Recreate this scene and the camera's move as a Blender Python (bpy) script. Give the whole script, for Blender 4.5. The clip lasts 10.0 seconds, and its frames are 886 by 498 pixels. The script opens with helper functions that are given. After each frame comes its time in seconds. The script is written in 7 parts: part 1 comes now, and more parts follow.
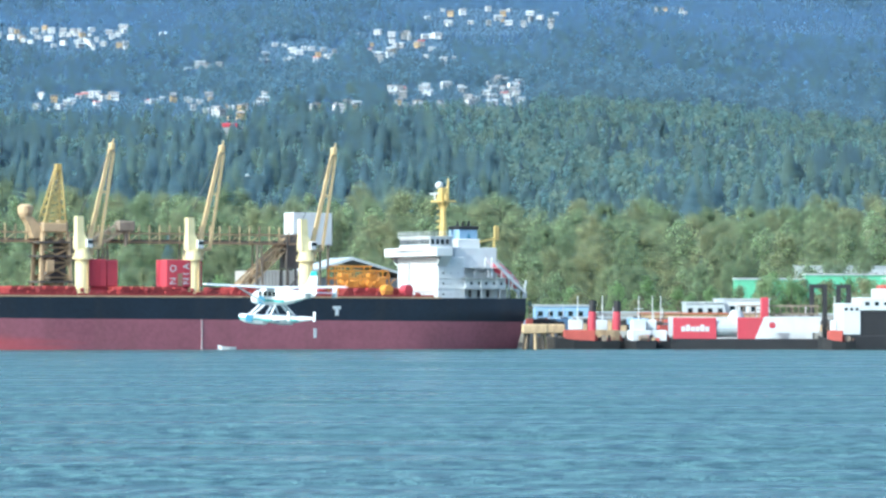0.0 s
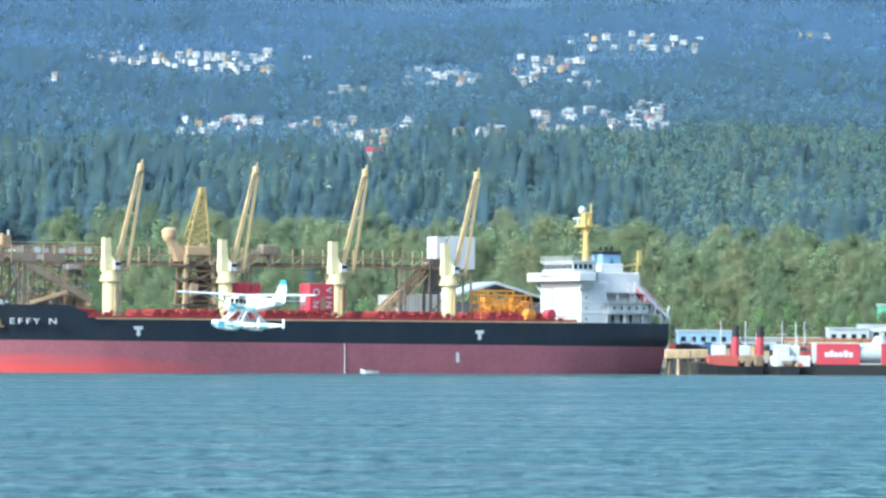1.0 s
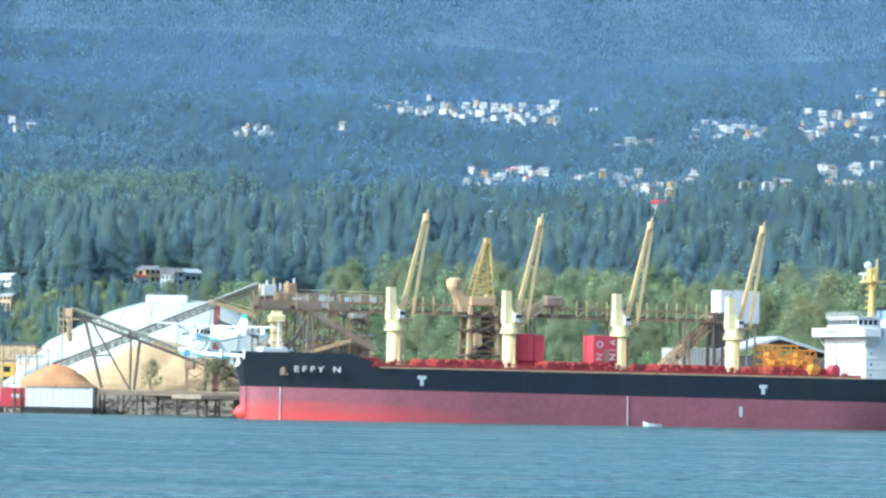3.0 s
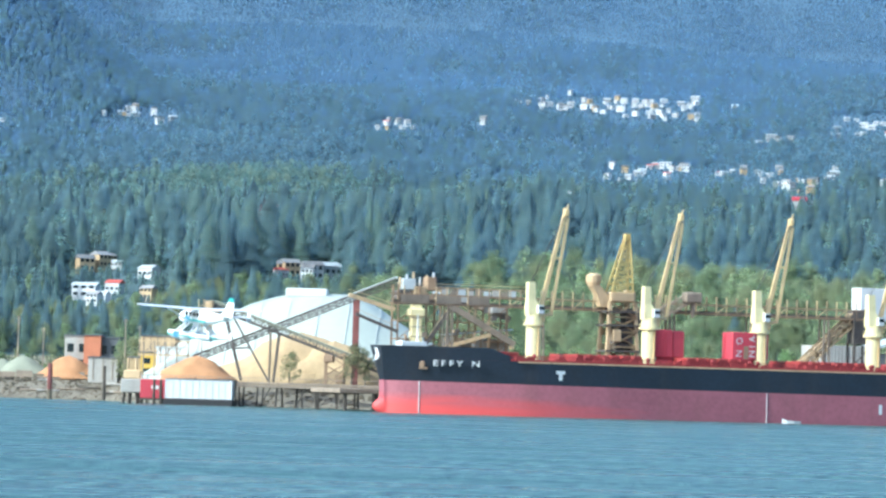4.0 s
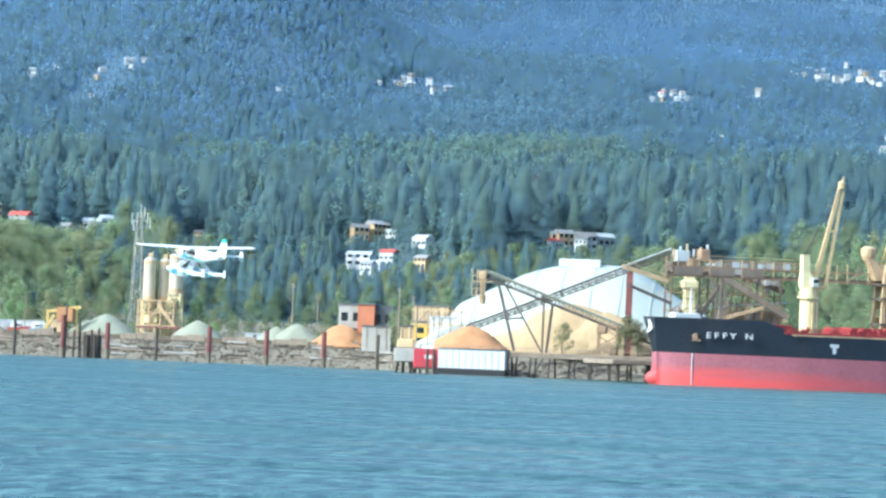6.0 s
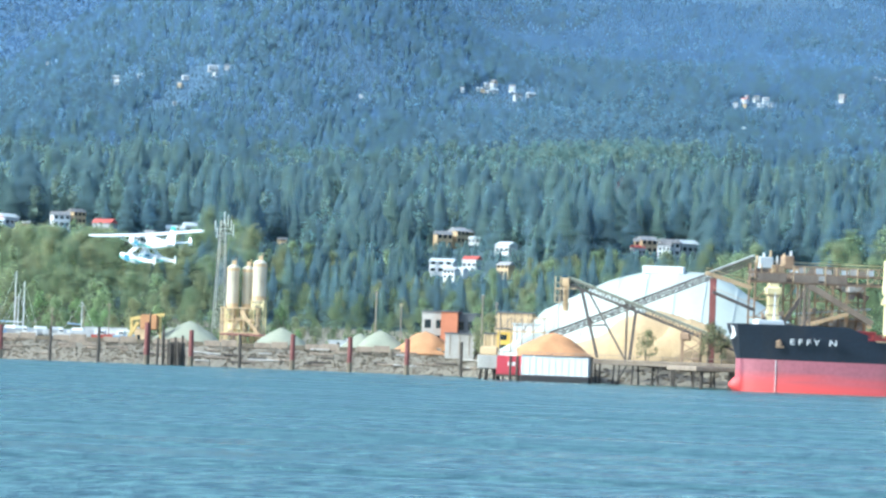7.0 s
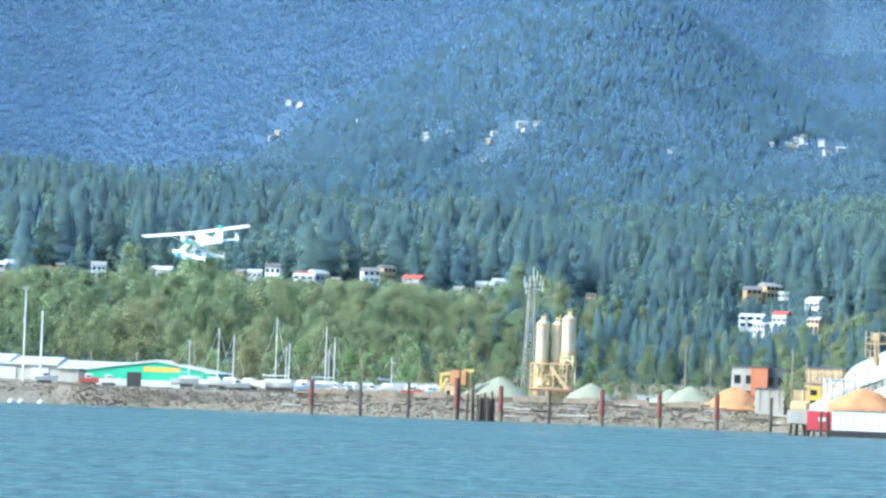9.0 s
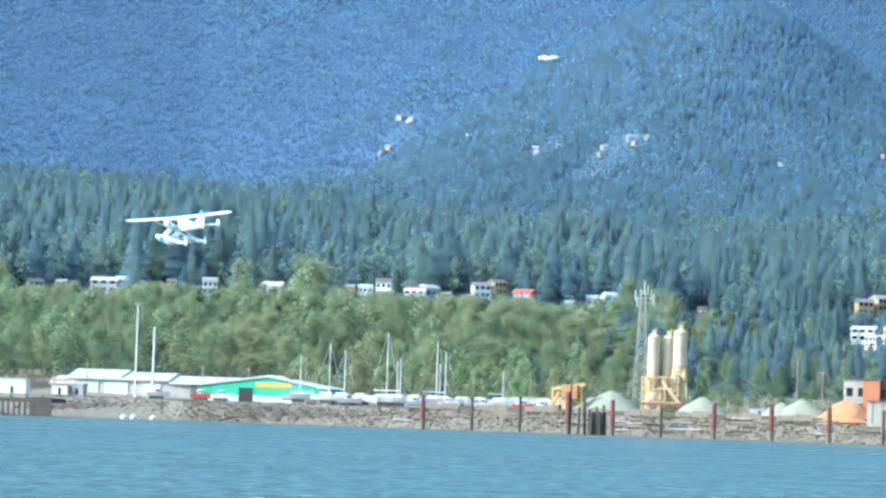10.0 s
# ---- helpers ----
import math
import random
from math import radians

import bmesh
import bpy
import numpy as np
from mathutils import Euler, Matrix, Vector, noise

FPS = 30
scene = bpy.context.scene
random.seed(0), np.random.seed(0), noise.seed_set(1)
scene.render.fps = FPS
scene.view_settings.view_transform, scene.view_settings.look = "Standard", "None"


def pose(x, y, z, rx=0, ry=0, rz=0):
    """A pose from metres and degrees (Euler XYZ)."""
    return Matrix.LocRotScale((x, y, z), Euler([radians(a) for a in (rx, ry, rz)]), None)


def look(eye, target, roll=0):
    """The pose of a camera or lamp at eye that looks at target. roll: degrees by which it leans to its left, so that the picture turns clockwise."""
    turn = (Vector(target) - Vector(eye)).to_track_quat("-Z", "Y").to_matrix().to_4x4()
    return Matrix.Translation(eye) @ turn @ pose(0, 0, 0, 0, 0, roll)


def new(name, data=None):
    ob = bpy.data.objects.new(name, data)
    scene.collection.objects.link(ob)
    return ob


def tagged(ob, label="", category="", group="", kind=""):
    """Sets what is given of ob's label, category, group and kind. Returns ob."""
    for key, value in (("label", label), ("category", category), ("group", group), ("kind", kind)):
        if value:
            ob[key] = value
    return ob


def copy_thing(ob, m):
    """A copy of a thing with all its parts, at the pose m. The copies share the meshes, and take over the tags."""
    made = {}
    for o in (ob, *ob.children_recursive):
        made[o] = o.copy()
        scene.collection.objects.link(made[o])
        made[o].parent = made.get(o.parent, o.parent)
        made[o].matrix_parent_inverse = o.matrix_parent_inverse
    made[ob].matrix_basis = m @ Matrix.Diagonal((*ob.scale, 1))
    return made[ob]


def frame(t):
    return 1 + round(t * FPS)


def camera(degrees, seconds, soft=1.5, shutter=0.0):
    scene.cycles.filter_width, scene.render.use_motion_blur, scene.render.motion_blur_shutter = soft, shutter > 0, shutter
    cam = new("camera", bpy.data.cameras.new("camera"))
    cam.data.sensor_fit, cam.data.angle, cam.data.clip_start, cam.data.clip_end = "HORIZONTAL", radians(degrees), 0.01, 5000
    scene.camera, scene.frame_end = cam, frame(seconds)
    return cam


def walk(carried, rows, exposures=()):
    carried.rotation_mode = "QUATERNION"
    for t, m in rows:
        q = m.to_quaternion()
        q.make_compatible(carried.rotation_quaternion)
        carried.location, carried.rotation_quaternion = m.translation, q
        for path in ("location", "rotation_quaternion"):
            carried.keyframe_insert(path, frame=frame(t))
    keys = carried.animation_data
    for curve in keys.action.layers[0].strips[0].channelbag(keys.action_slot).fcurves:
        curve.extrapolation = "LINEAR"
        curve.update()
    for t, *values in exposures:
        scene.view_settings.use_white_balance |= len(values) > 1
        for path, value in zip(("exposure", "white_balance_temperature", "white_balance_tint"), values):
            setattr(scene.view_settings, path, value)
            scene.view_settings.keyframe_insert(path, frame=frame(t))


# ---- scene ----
# camera on a terrace eight metres above the water, panning left with a long lens
cam = camera(12.0, 10.0, soft=2.6)
EYE = 8.0
PAN = [  # seconds, yaw to the left, pitch, clockwise lean of the picture
    (0.0, -3.676, 0.957, 0.116),
    (0.5, -2.681, 1.096, 0.197),
    (1.0, -1.731, 1.282, 0.352),
    (1.5, -0.784, 1.522, 0.502),
    (2.0, 0.182, 1.751, 0.731),
    (2.5, 1.168, 1.908, 0.928),
    (2.7, 1.564, 1.948, 1.030),
    (3.8, 3.661, 1.857, 1.624),
    (4.0, 4.044, 1.817, 1.700),
    (4.5, 5.024, 1.684, 1.898),
    (5.0, 6.050, 1.526, 2.022),
    (5.5, 7.009, 1.371, 2.067),
    (5.7, 7.340, 1.320, 2.172),
    (7.0, 8.882, 1.346, 2.202),
    (7.5, 9.694, 1.461, 2.259),
    (8.0, 10.782, 1.605, 2.295),
    (8.5, 11.995, 1.772, 2.241),
    (9.0, 13.109, 1.940, 2.173),
    (9.5, 13.979, 2.055, 2.064),
    (10.0, 14.620, 2.082, 1.924),
]
walk(cam, [(t, pose(0, 0, EYE, 90 + pitch, 0, yaw) @ pose(0, 0, 0, 0, 0, lean)) for t, yaw, pitch, lean in PAN],
     [(0.0, 1.09, 5480, -1), (5.0, 1.18, 5420, -1), (10.0, 1.36, 5400, 0)])

# ---- light: clear afternoon, sun high on the left behind the camera ----
SUN_TO = Vector((-0.83, -0.56, 0.76)).normalized()
world = bpy.data.worlds.new("sky")
scene.world = world
world.use_nodes = True
wn = world.node_tree.nodes
sky = wn.new("ShaderNodeTexSky")
sky.sky_type, sky.sun_disc = "NISHITA", False
sky.sun_elevation = math.asin(SUN_TO.z)
sky.sun_rotation = math.atan2(SUN_TO.x, SUN_TO.y)
sky.air_density, sky.dust_density, sky.ozone_density = 1.0, 3.5, 2.0
wn["Background"].inputs["Strength"].default_value = 0.15
world.node_tree.links.new(sky.outputs[0], wn["Background"].inputs["Color"])
sun = new("sun", bpy.data.lights.new("sun", "SUN"))
sun.data.energy, sun.data.angle, sun.data.color = 2.3, radians(0.6), (1.0, 0.95, 0.86)
sun.matrix_world = look(SUN_TO * 500, (0, 0, 0))


# ---- materials ----
def mat(name, colour, rough=0.6, metal=0.0, vary=0.18, size=1.0, bump=0.1, grime=0.0, grime_size=0.15, island=0.0, coloured=None, random_ob=0.0, thin=0.0, tree=0.0, gaps=0.0):
    """A surface with a coarse and a fine variation, relief, and stains; sizes in waves a metre."""
    m = bpy.data.materials.new(name)
    m.use_nodes = True
    n, ln = m.node_tree.nodes, m.node_tree.links
    b = n["Principled BSDF"]
    b.inputs["Roughness"].default_value, b.inputs["Metallic"].default_value = rough, metal
    tc = n.new("ShaderNodeTexCoord")
    fine, wide = n.new("ShaderNodeTexNoise"), n.new("ShaderNodeTexNoise")
    for tex, sc in ((fine, size * 4), (wide, size * 0.35)):
        tex.inputs["Scale"].default_value, tex.inputs["Detail"].default_value = sc, 4
        ln.new(tc.outputs["Object"], tex.inputs["Vector"])
    add = n.new("ShaderNodeMath")
    add.operation = "ADD"
    ln.new(fine.outputs["Fac"], add.inputs[0])
    ln.new(wide.outputs["Fac"], add.inputs[1])
    rng = n.new("ShaderNodeMapRange")
    rng.inputs["From Min"].default_value, rng.inputs["From Max"].default_value = 0.6, 1.4
    rng.inputs["To Min"].default_value, rng.inputs["To Max"].default_value = 1 - vary, 1 + vary
    ln.new(add.outputs[0], rng.inputs["Value"])
    last = rng.outputs[0]
    tone = None
    if tree:  # each tree of a wood has a tone of its own
        tone = n.new("ShaderNodeAttribute")
        tone.attribute_name = "tone"
        tone = tone.outputs["Fac"]
    for src, amount in (("island", island), ("object", random_ob), ("tree", tree)):
        if amount:
            o = tone if src == "tree" else n.new("ShaderNodeNewGeometry").outputs["Random Per Island"] if src == "island" else n.new("ShaderNodeObjectInfo").outputs["Random"]
            r2 = n.new("ShaderNodeMapRange")
            r2.inputs["To Min"].default_value, r2.inputs["To Max"].default_value = 1 - amount, 1 + amount
            ln.new(o, r2.inputs["Value"])
            mu = n.new("ShaderNodeMath")
            mu.operation = "MULTIPLY"
            ln.new(last, mu.inputs[0])
            ln.new(r2.outputs[0], mu.inputs[1])
            last = mu.outputs[0]
    vm = n.new("ShaderNodeVectorMath")
    vm.operation = "SCALE"
    vm.inputs[0].default_value = colour
    ln.new(last, vm.inputs["Scale"])
    col = vm.outputs[0]
    if coloured:  # second hue, chosen tree by tree or piece by piece
        mix = n.new("ShaderNodeMix")
        mix.data_type = "RGBA"
        o = tone or n.new("ShaderNodeNewGeometry").outputs["Random Per Island"]
        pw = n.new("ShaderNodeMath")
        pw.operation = "POWER"
        pw.inputs[1].default_value = 2.0
        fr = n.new("ShaderNodeMath")
        fr.operation = "FRACT"
        m7 = n.new("ShaderNodeMath")
        m7.operation = "MULTIPLY"
        m7.inputs[1].default_value = 7.13
        ln.new(o, m7.inputs[0])
        ln.new(m7.outputs[0], fr.inputs[0])
        ln.new(fr.outputs[0], pw.inputs[0])
        ln.new(pw.outputs[0], mix.inputs["Factor"])
        ln.new(col, mix.inputs["A"])
        mix.inputs["B"].default_value = (*coloured, 1)
        col = mix.outputs["Result"]
    if grime:
        g = n.new("ShaderNodeTexNoise")
        g.inputs["Scale"].default_value, g.inputs["Detail"].default_value = grime_size, 6
        mp = n.new("ShaderNodeMapping")
        mp.inputs["Scale"].default_value = (1, 1, 0.25)
        ln.new(tc.outputs["Object"], mp.inputs["Vector"])
        ln.new(mp.outputs[0], g.inputs["Vector"])
        gr = n.new("ShaderNodeMapRange")
        gr.inputs["From Min"].default_value, gr.inputs["From Max"].default_value = 0.5, 0.72
        gr.inputs["To Max"].default_value = grime
        ln.new(g.outputs["Fac"], gr.inputs["Value"])
        mix = n.new("ShaderNodeMix")
        mix.data_type = "RGBA"
        ln.new(gr.outputs[0], mix.inputs["Factor"])
        ln.new(col, mix.inputs["A"])
        mix.inputs["B"].default_value = (0.11, 0.075, 0.05, 1)
        col = mix.outputs["Result"]
    ln.new(col, b.inputs["Base Color"])
    if thin:  # light passes through leaves
        tr, ms = n.new("ShaderNodeBsdfTranslucent"), n.new("ShaderNodeMixShader")
        ln.new(col, tr.inputs["Color"])
        ms.inputs[0].default_value = thin
        ln.new(b.outputs[0], ms.inputs[1])
        ln.new(tr.outputs[0], ms.inputs[2])
        if gaps:  # air between needles and twigs
            clear, loose = n.new("ShaderNodeBsdfTransparent"), n.new("ShaderNodeMixShader")
            loose.inputs[0].default_value = gaps
            ln.new(ms.outputs[0], loose.inputs[1])
            ln.new(clear.outputs[0], loose.inputs[2])
            ms = loose
        ln.new(ms.outputs[0], n["Material Output"].inputs["Surface"])
        # sprays lie flatter than the crown's outline: their normals lean upwards
        geo, sc, ad, nm = n.new("ShaderNodeNewGeometry"), n.new("ShaderNodeVectorMath"), n.new("ShaderNodeVectorMath"), n.new("ShaderNodeVectorMath")
        sc.operation, ad.operation, nm.operation = "SCALE", "ADD", "NORMALIZE"
        sc.inputs["Scale"].default_value, ad.inputs[1].default_value = 0.45, (0, 0, 0.6)
        ln.new(geo.outputs["Normal"], sc.inputs[0])
        ln.new(sc.outputs[0], ad.inputs[0])
        ln.new(ad.outputs[0], nm.inputs[0])
        ln.new(nm.outputs[0], b.inputs["Normal"])
    if bump:
        bp = n.new("ShaderNodeBump")
        bp.inputs["Strength"].default_value, bp.inputs["Distance"].default_value = bump, 0.3 / size
        ln.new(fine.outputs["Fac"], bp.inputs["Height"])
        ln.new(bp.outputs[0], b.inputs["Normal"])
    return m


M = {
    "hull_black": mat("hull_black", (0.012, 0.018, 0.03), 0.45, vary=0.35, size=0.3, bump=0.03, grime=0.12),
    "hull_red": mat("hull_red", (0.30, 0.10, 0.125), 0.55, vary=0.22, size=0.25, bump=0.03, grime=0.18),
    "deck_red": mat("deck_red", (0.30, 0.035, 0.035), 0.6, vary=0.25, size=0.5, grime=0.3),
    "box_red": mat("box_red", (0.50, 0.055, 0.08), 0.55, vary=0.15, size=0.5, grime=0.15),
    "cream": mat("cream", (0.74, 0.65, 0.36), 0.5, vary=0.12, size=0.6, bump=0.03, grime=0.3, grime_size=0.5),
    "jib_buff": mat("jib_buff", (0.66, 0.48, 0.24), 0.55, vary=0.18, size=0.8, bump=0.03, grime=0.35, grime_size=0.6),
    "yellow": mat("yellow", (0.56, 0.41, 0.14), 0.55, vary=0.2, size=0.8, grime=0.35, grime_size=0.7),
    "orange": mat("orange", (0.62, 0.27, 0.04), 0.55, vary=0.2, size=0.8, grime=0.3, grime_size=0.7),
    "white": mat("white", (0.62, 0.64, 0.64), 0.45, vary=0.05, size=0.5, bump=0.02, grime=0.10, grime_size=0.4),
    "silo_cream": mat("silo_cream", (0.52, 0.49, 0.38), 0.6, vary=0.12, size=0.6, bump=0.03, grime=0.35, grime_size=0.5),
    "plane_white": mat("plane_white", (0.82, 0.83, 0.83), 0.3, vary=0.03, size=0.5, bump=0.0),
    "teal": mat("teal", (0.05, 0.34, 0.32), 0.35, vary=0.05, bump=0.0),
    "navy": mat("navy", (0.06, 0.20, 0.30), 0.35, vary=0.05, bump=0.0),
    "glass": mat("glass", (0.015, 0.025, 0.03), 0.08, vary=0.1, bump=0.0),
    "blue": mat("blue", (0.27, 0.42, 0.58), 0.5, vary=0.1, bump=0.02),
    "black": mat("black", (0.02, 0.02, 0.022), 0.6, vary=0.3),
    "rust": mat("rust", (0.28, 0.19, 0.12), 0.75, vary=0.35, size=0.8, bump=0.1, grime=0.3, grime_size=0.6),
    "gallery": mat("gallery", (0.26, 0.21, 0.16), 0.75, vary=0.3, size=0.7, grime=0.4, grime_size=0.5),
    "tan": mat("tan", (0.52, 0.38, 0.22), 0.7, vary=0.25, size=0.8, grime=0.35, grime_size=0.6),
    "conveyor": mat("conveyor", (0.10, 0.085, 0.075), 0.75, vary=0.35, size=0.8, bump=0.1),
    "sheet_pale": mat("sheet_pale", (0.46, 0.50, 0.51), 0.5, vary=0.1, size=0.4, bump=0.05),
    "roof_dark": mat("roof_dark", (0.10, 0.11, 0.12), 0.7, vary=0.25, size=0.5),
    "tarp": mat("tarp", (0.41, 0.45, 0.40), 0.5, vary=0.05, size=0.2, bump=0.05),
    "chips": mat("chips", (0.42, 0.31, 0.175), 0.95, vary=0.22, size=0.9, bump=0.4),
    "chips_red": mat("chips_red", (0.42, 0.22, 0.105), 0.95, vary=0.22, size=0.9, bump=0.4),
    "gravel": mat("gravel", (0.25, 0.265, 0.20), 0.95, vary=0.15, size=1.0, bump=0.4),
    "timber": mat("timber", (0.07, 0.06, 0.05), 0.9, vary=0.4, size=1.5, bump=0.4),
    "pile_rust": mat("pile_rust", (0.17, 0.06, 0.055), 0.85, vary=0.35, size=1.0, bump=0.2),
    "concrete": mat("concrete", (0.38, 0.37, 0.34), 0.9, vary=0.2, size=0.6, bump=0.2, grime=0.3),
    "rock": mat("rock", (0.125, 0.105, 0.075), 0.95, vary=0.35, size=0.8, bump=0.5, island=0.4),
    "soil": mat("soil", (0.19, 0.17, 0.13), 0.95, vary=0.3, size=0.12, bump=0.3),
    "green_wall": mat("green_wall", (0.05, 0.40, 0.24), 0.55, vary=0.1, size=0.5),
    "green_net": mat("green_net", (0.15, 0.48, 0.29), 0.7, vary=0.15, size=0.3),
    "ochre": mat("ochre", (0.55, 0.36, 0.06), 0.6, vary=0.12),
    "brick_red": mat("brick_red", (0.45, 0.17, 0.09), 0.85, vary=0.2),
    "house_white": mat("house_white", (0.50, 0.51, 0.51), 0.7, vary=0.1, random_ob=0.45),
    "house_roof": mat("house_roof", (0.20, 0.20, 0.20), 0.8, vary=0.2, random_ob=0.6),
    "house_red": mat("house_red", (0.42, 0.09, 0.07), 0.8, vary=0.2),
    "bark": mat("bark", (0.11, 0.09, 0.07), 0.95, vary=0.3, size=2, bump=0.4),
    "metal": mat("metal", (0.55, 0.56, 0.57), 0.4, metal=0.7, vary=0.1),
    "mast": mat("mast", (0.62, 0.64, 0.64), 0.45, vary=0.1),
    # firs: distance haze is put into the base colours, bluer farther up
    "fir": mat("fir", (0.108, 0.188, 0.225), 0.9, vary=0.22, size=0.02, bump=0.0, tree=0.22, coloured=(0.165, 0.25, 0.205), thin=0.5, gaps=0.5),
    "fir_mid_haze": mat("fir_mid_haze", (0.116, 0.21, 0.282), 0.9, vary=0.22, size=0.012, bump=0.0, tree=0.16, coloured=(0.13, 0.23, 0.24), thin=0.5, gaps=0.45),
    "fir_blue_haze": mat("fir_blue_haze", (0.140, 0.258, 0.405), 0.9, vary=0.2, size=0.008, bump=0.0, tree=0.12, coloured=(0.150, 0.268, 0.395), thin=0.5, gaps=0.5),
    "leaf": mat("leaf", (0.27, 0.36, 0.18), 0.85, vary=0.22, size=0.06, bump=0.0, island=0.1, random_ob=0.2, thin=0.5, gaps=0.42),
    "leaf_woods": mat("leaf_woods", (0.26, 0.345, 0.190), 0.85, vary=0.2, size=0.03, bump=0.0, island=0.1, tree=0.2, coloured=(0.34, 0.36, 0.195), thin=0.5, gaps=0.5),
    # hillside leaves: blue haze painted into the green, more in the upper ones
    "leaf_far_haze": mat("leaf_far_haze", (0.15, 0.26, 0.25), 0.85, vary=0.25, size=0.02, bump=0.0, tree=0.18, coloured=(0.23, 0.30, 0.225), thin=0.5, gaps=0.4),
    "leaf_upper_haze": mat("leaf_upper_haze", (0.150, 0.262, 0.345), 0.85, vary=0.25, size=0.01, bump=0.0, tree=0.12, coloured=(0.165, 0.265, 0.30), thin=0.5, gaps=0.45),
    "leaf_olive": mat("leaf_olive", (0.32, 0.335, 0.18), 0.85, vary=0.22, size=0.06, bump=0.0, island=0.1, random_ob=0.2, thin=0.5, gaps=0.42),
    "leaf_red": mat("leaf_red", (0.16, 0.10, 0.12), 0.85, vary=0.25, size=0.3, bump=0.0, island=0.3, thin=0.3, gaps=0.3),
    "leaf_fresh": mat("leaf_fresh", (0.25, 0.38, 0.165), 0.85, vary=0.22, size=0.06, bump=0.0, island=0.1, random_ob=0.2, thin=0.5, gaps=0.42),
    # far mountain firs: the strongest haze blue, painted into the tree colour
    "fir_far_haze": mat("fir_far_haze", (0.112, 0.222, 0.372), 0.9, vary=0.12, size=0.006, bump=0.0, tree=0.06, thin=0.5, gaps=0.6),
    # woodland floors, blued step by step: haze held in the ground colour
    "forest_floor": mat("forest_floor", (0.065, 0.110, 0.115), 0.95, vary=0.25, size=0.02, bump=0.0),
    "slope_floor_haze": mat("slope_floor_haze", (0.064, 0.120, 0.180), 0.95, vary=0.25, size=0.012, bump=0.0),
    "valley_floor_haze": mat("valley_floor_haze", (0.050, 0.100, 0.172), 0.95, vary=0.12, size=0.006, bump=0.0),
}


def hull_paint():
    """Antifouling: fresh red low at the bow, faded to dull maroon along the side."""
    m = M["hull_red"]
    n, ln = m.node_tree.nodes, m.node_tree.links
    b = n["Principled BSDF"]
    tc, sep = n.new("ShaderNodeTexCoord"), n.new("ShaderNodeSeparateXYZ")
    ln.new(tc.outputs["Object"], sep.inputs[0])
    mp, tex = n.new("ShaderNodeMapping"), n.new("ShaderNodeTexNoise")
    mp.inputs["Scale"].default_value = (0.05, 0.05, 0.5)
    tex.inputs["Scale"].default_value, tex.inputs["Detail"].default_value = 1.0, 5
    ln.new(tc.outputs["Object"], mp.inputs["Vector"])
    ln.new(mp.outputs[0], tex.inputs["Vector"])
    parts = []
    for axis, lo, hi in (("X", -15.0, -90.0), ("Z", 6.5, 1.5)):
        r = n.new("ShaderNodeMapRange")
        r.inputs["From Min"].default_value, r.inputs["From Max"].default_value = lo, hi
        ln.new(sep.outputs[axis], r.inputs["Value"])
        parts.append(r.outputs[0])
    mul, add = n.new("ShaderNodeMath"), n.new("ShaderNodeMath")
    mul.operation, add.operation = "MULTIPLY", "MULTIPLY_ADD"
    ln.new(parts[0], mul.inputs[0])
    ln.new(parts[1], mul.inputs[1])
    ln.new(tex.outputs["Fac"], add.inputs[0])
    add.inputs[1].default_value = 0.8
    ln.new(mul.outputs[0], add.inputs[2])
    r = n.new("ShaderNodeMapRange")
    r.inputs["From Min"].default_value, r.inputs["From Max"].default_value = 0.60, 1.25
    ln.new(add.outputs[0], r.inputs["Value"])
    old = b.inputs["Base Color"].links[0].from_socket
    mix = n.new("ShaderNodeMix")
    mix.data_type = "RGBA"
    ln.new(r.outputs[0], mix.inputs["Factor"])
    ln.new(old, mix.inputs["A"])
    mix.inputs["B"].default_value = (0.60, 0.075, 0.07, 1)
    ln.new(mix.outputs["Result"], b.inputs["Base Color"])


hull_paint()


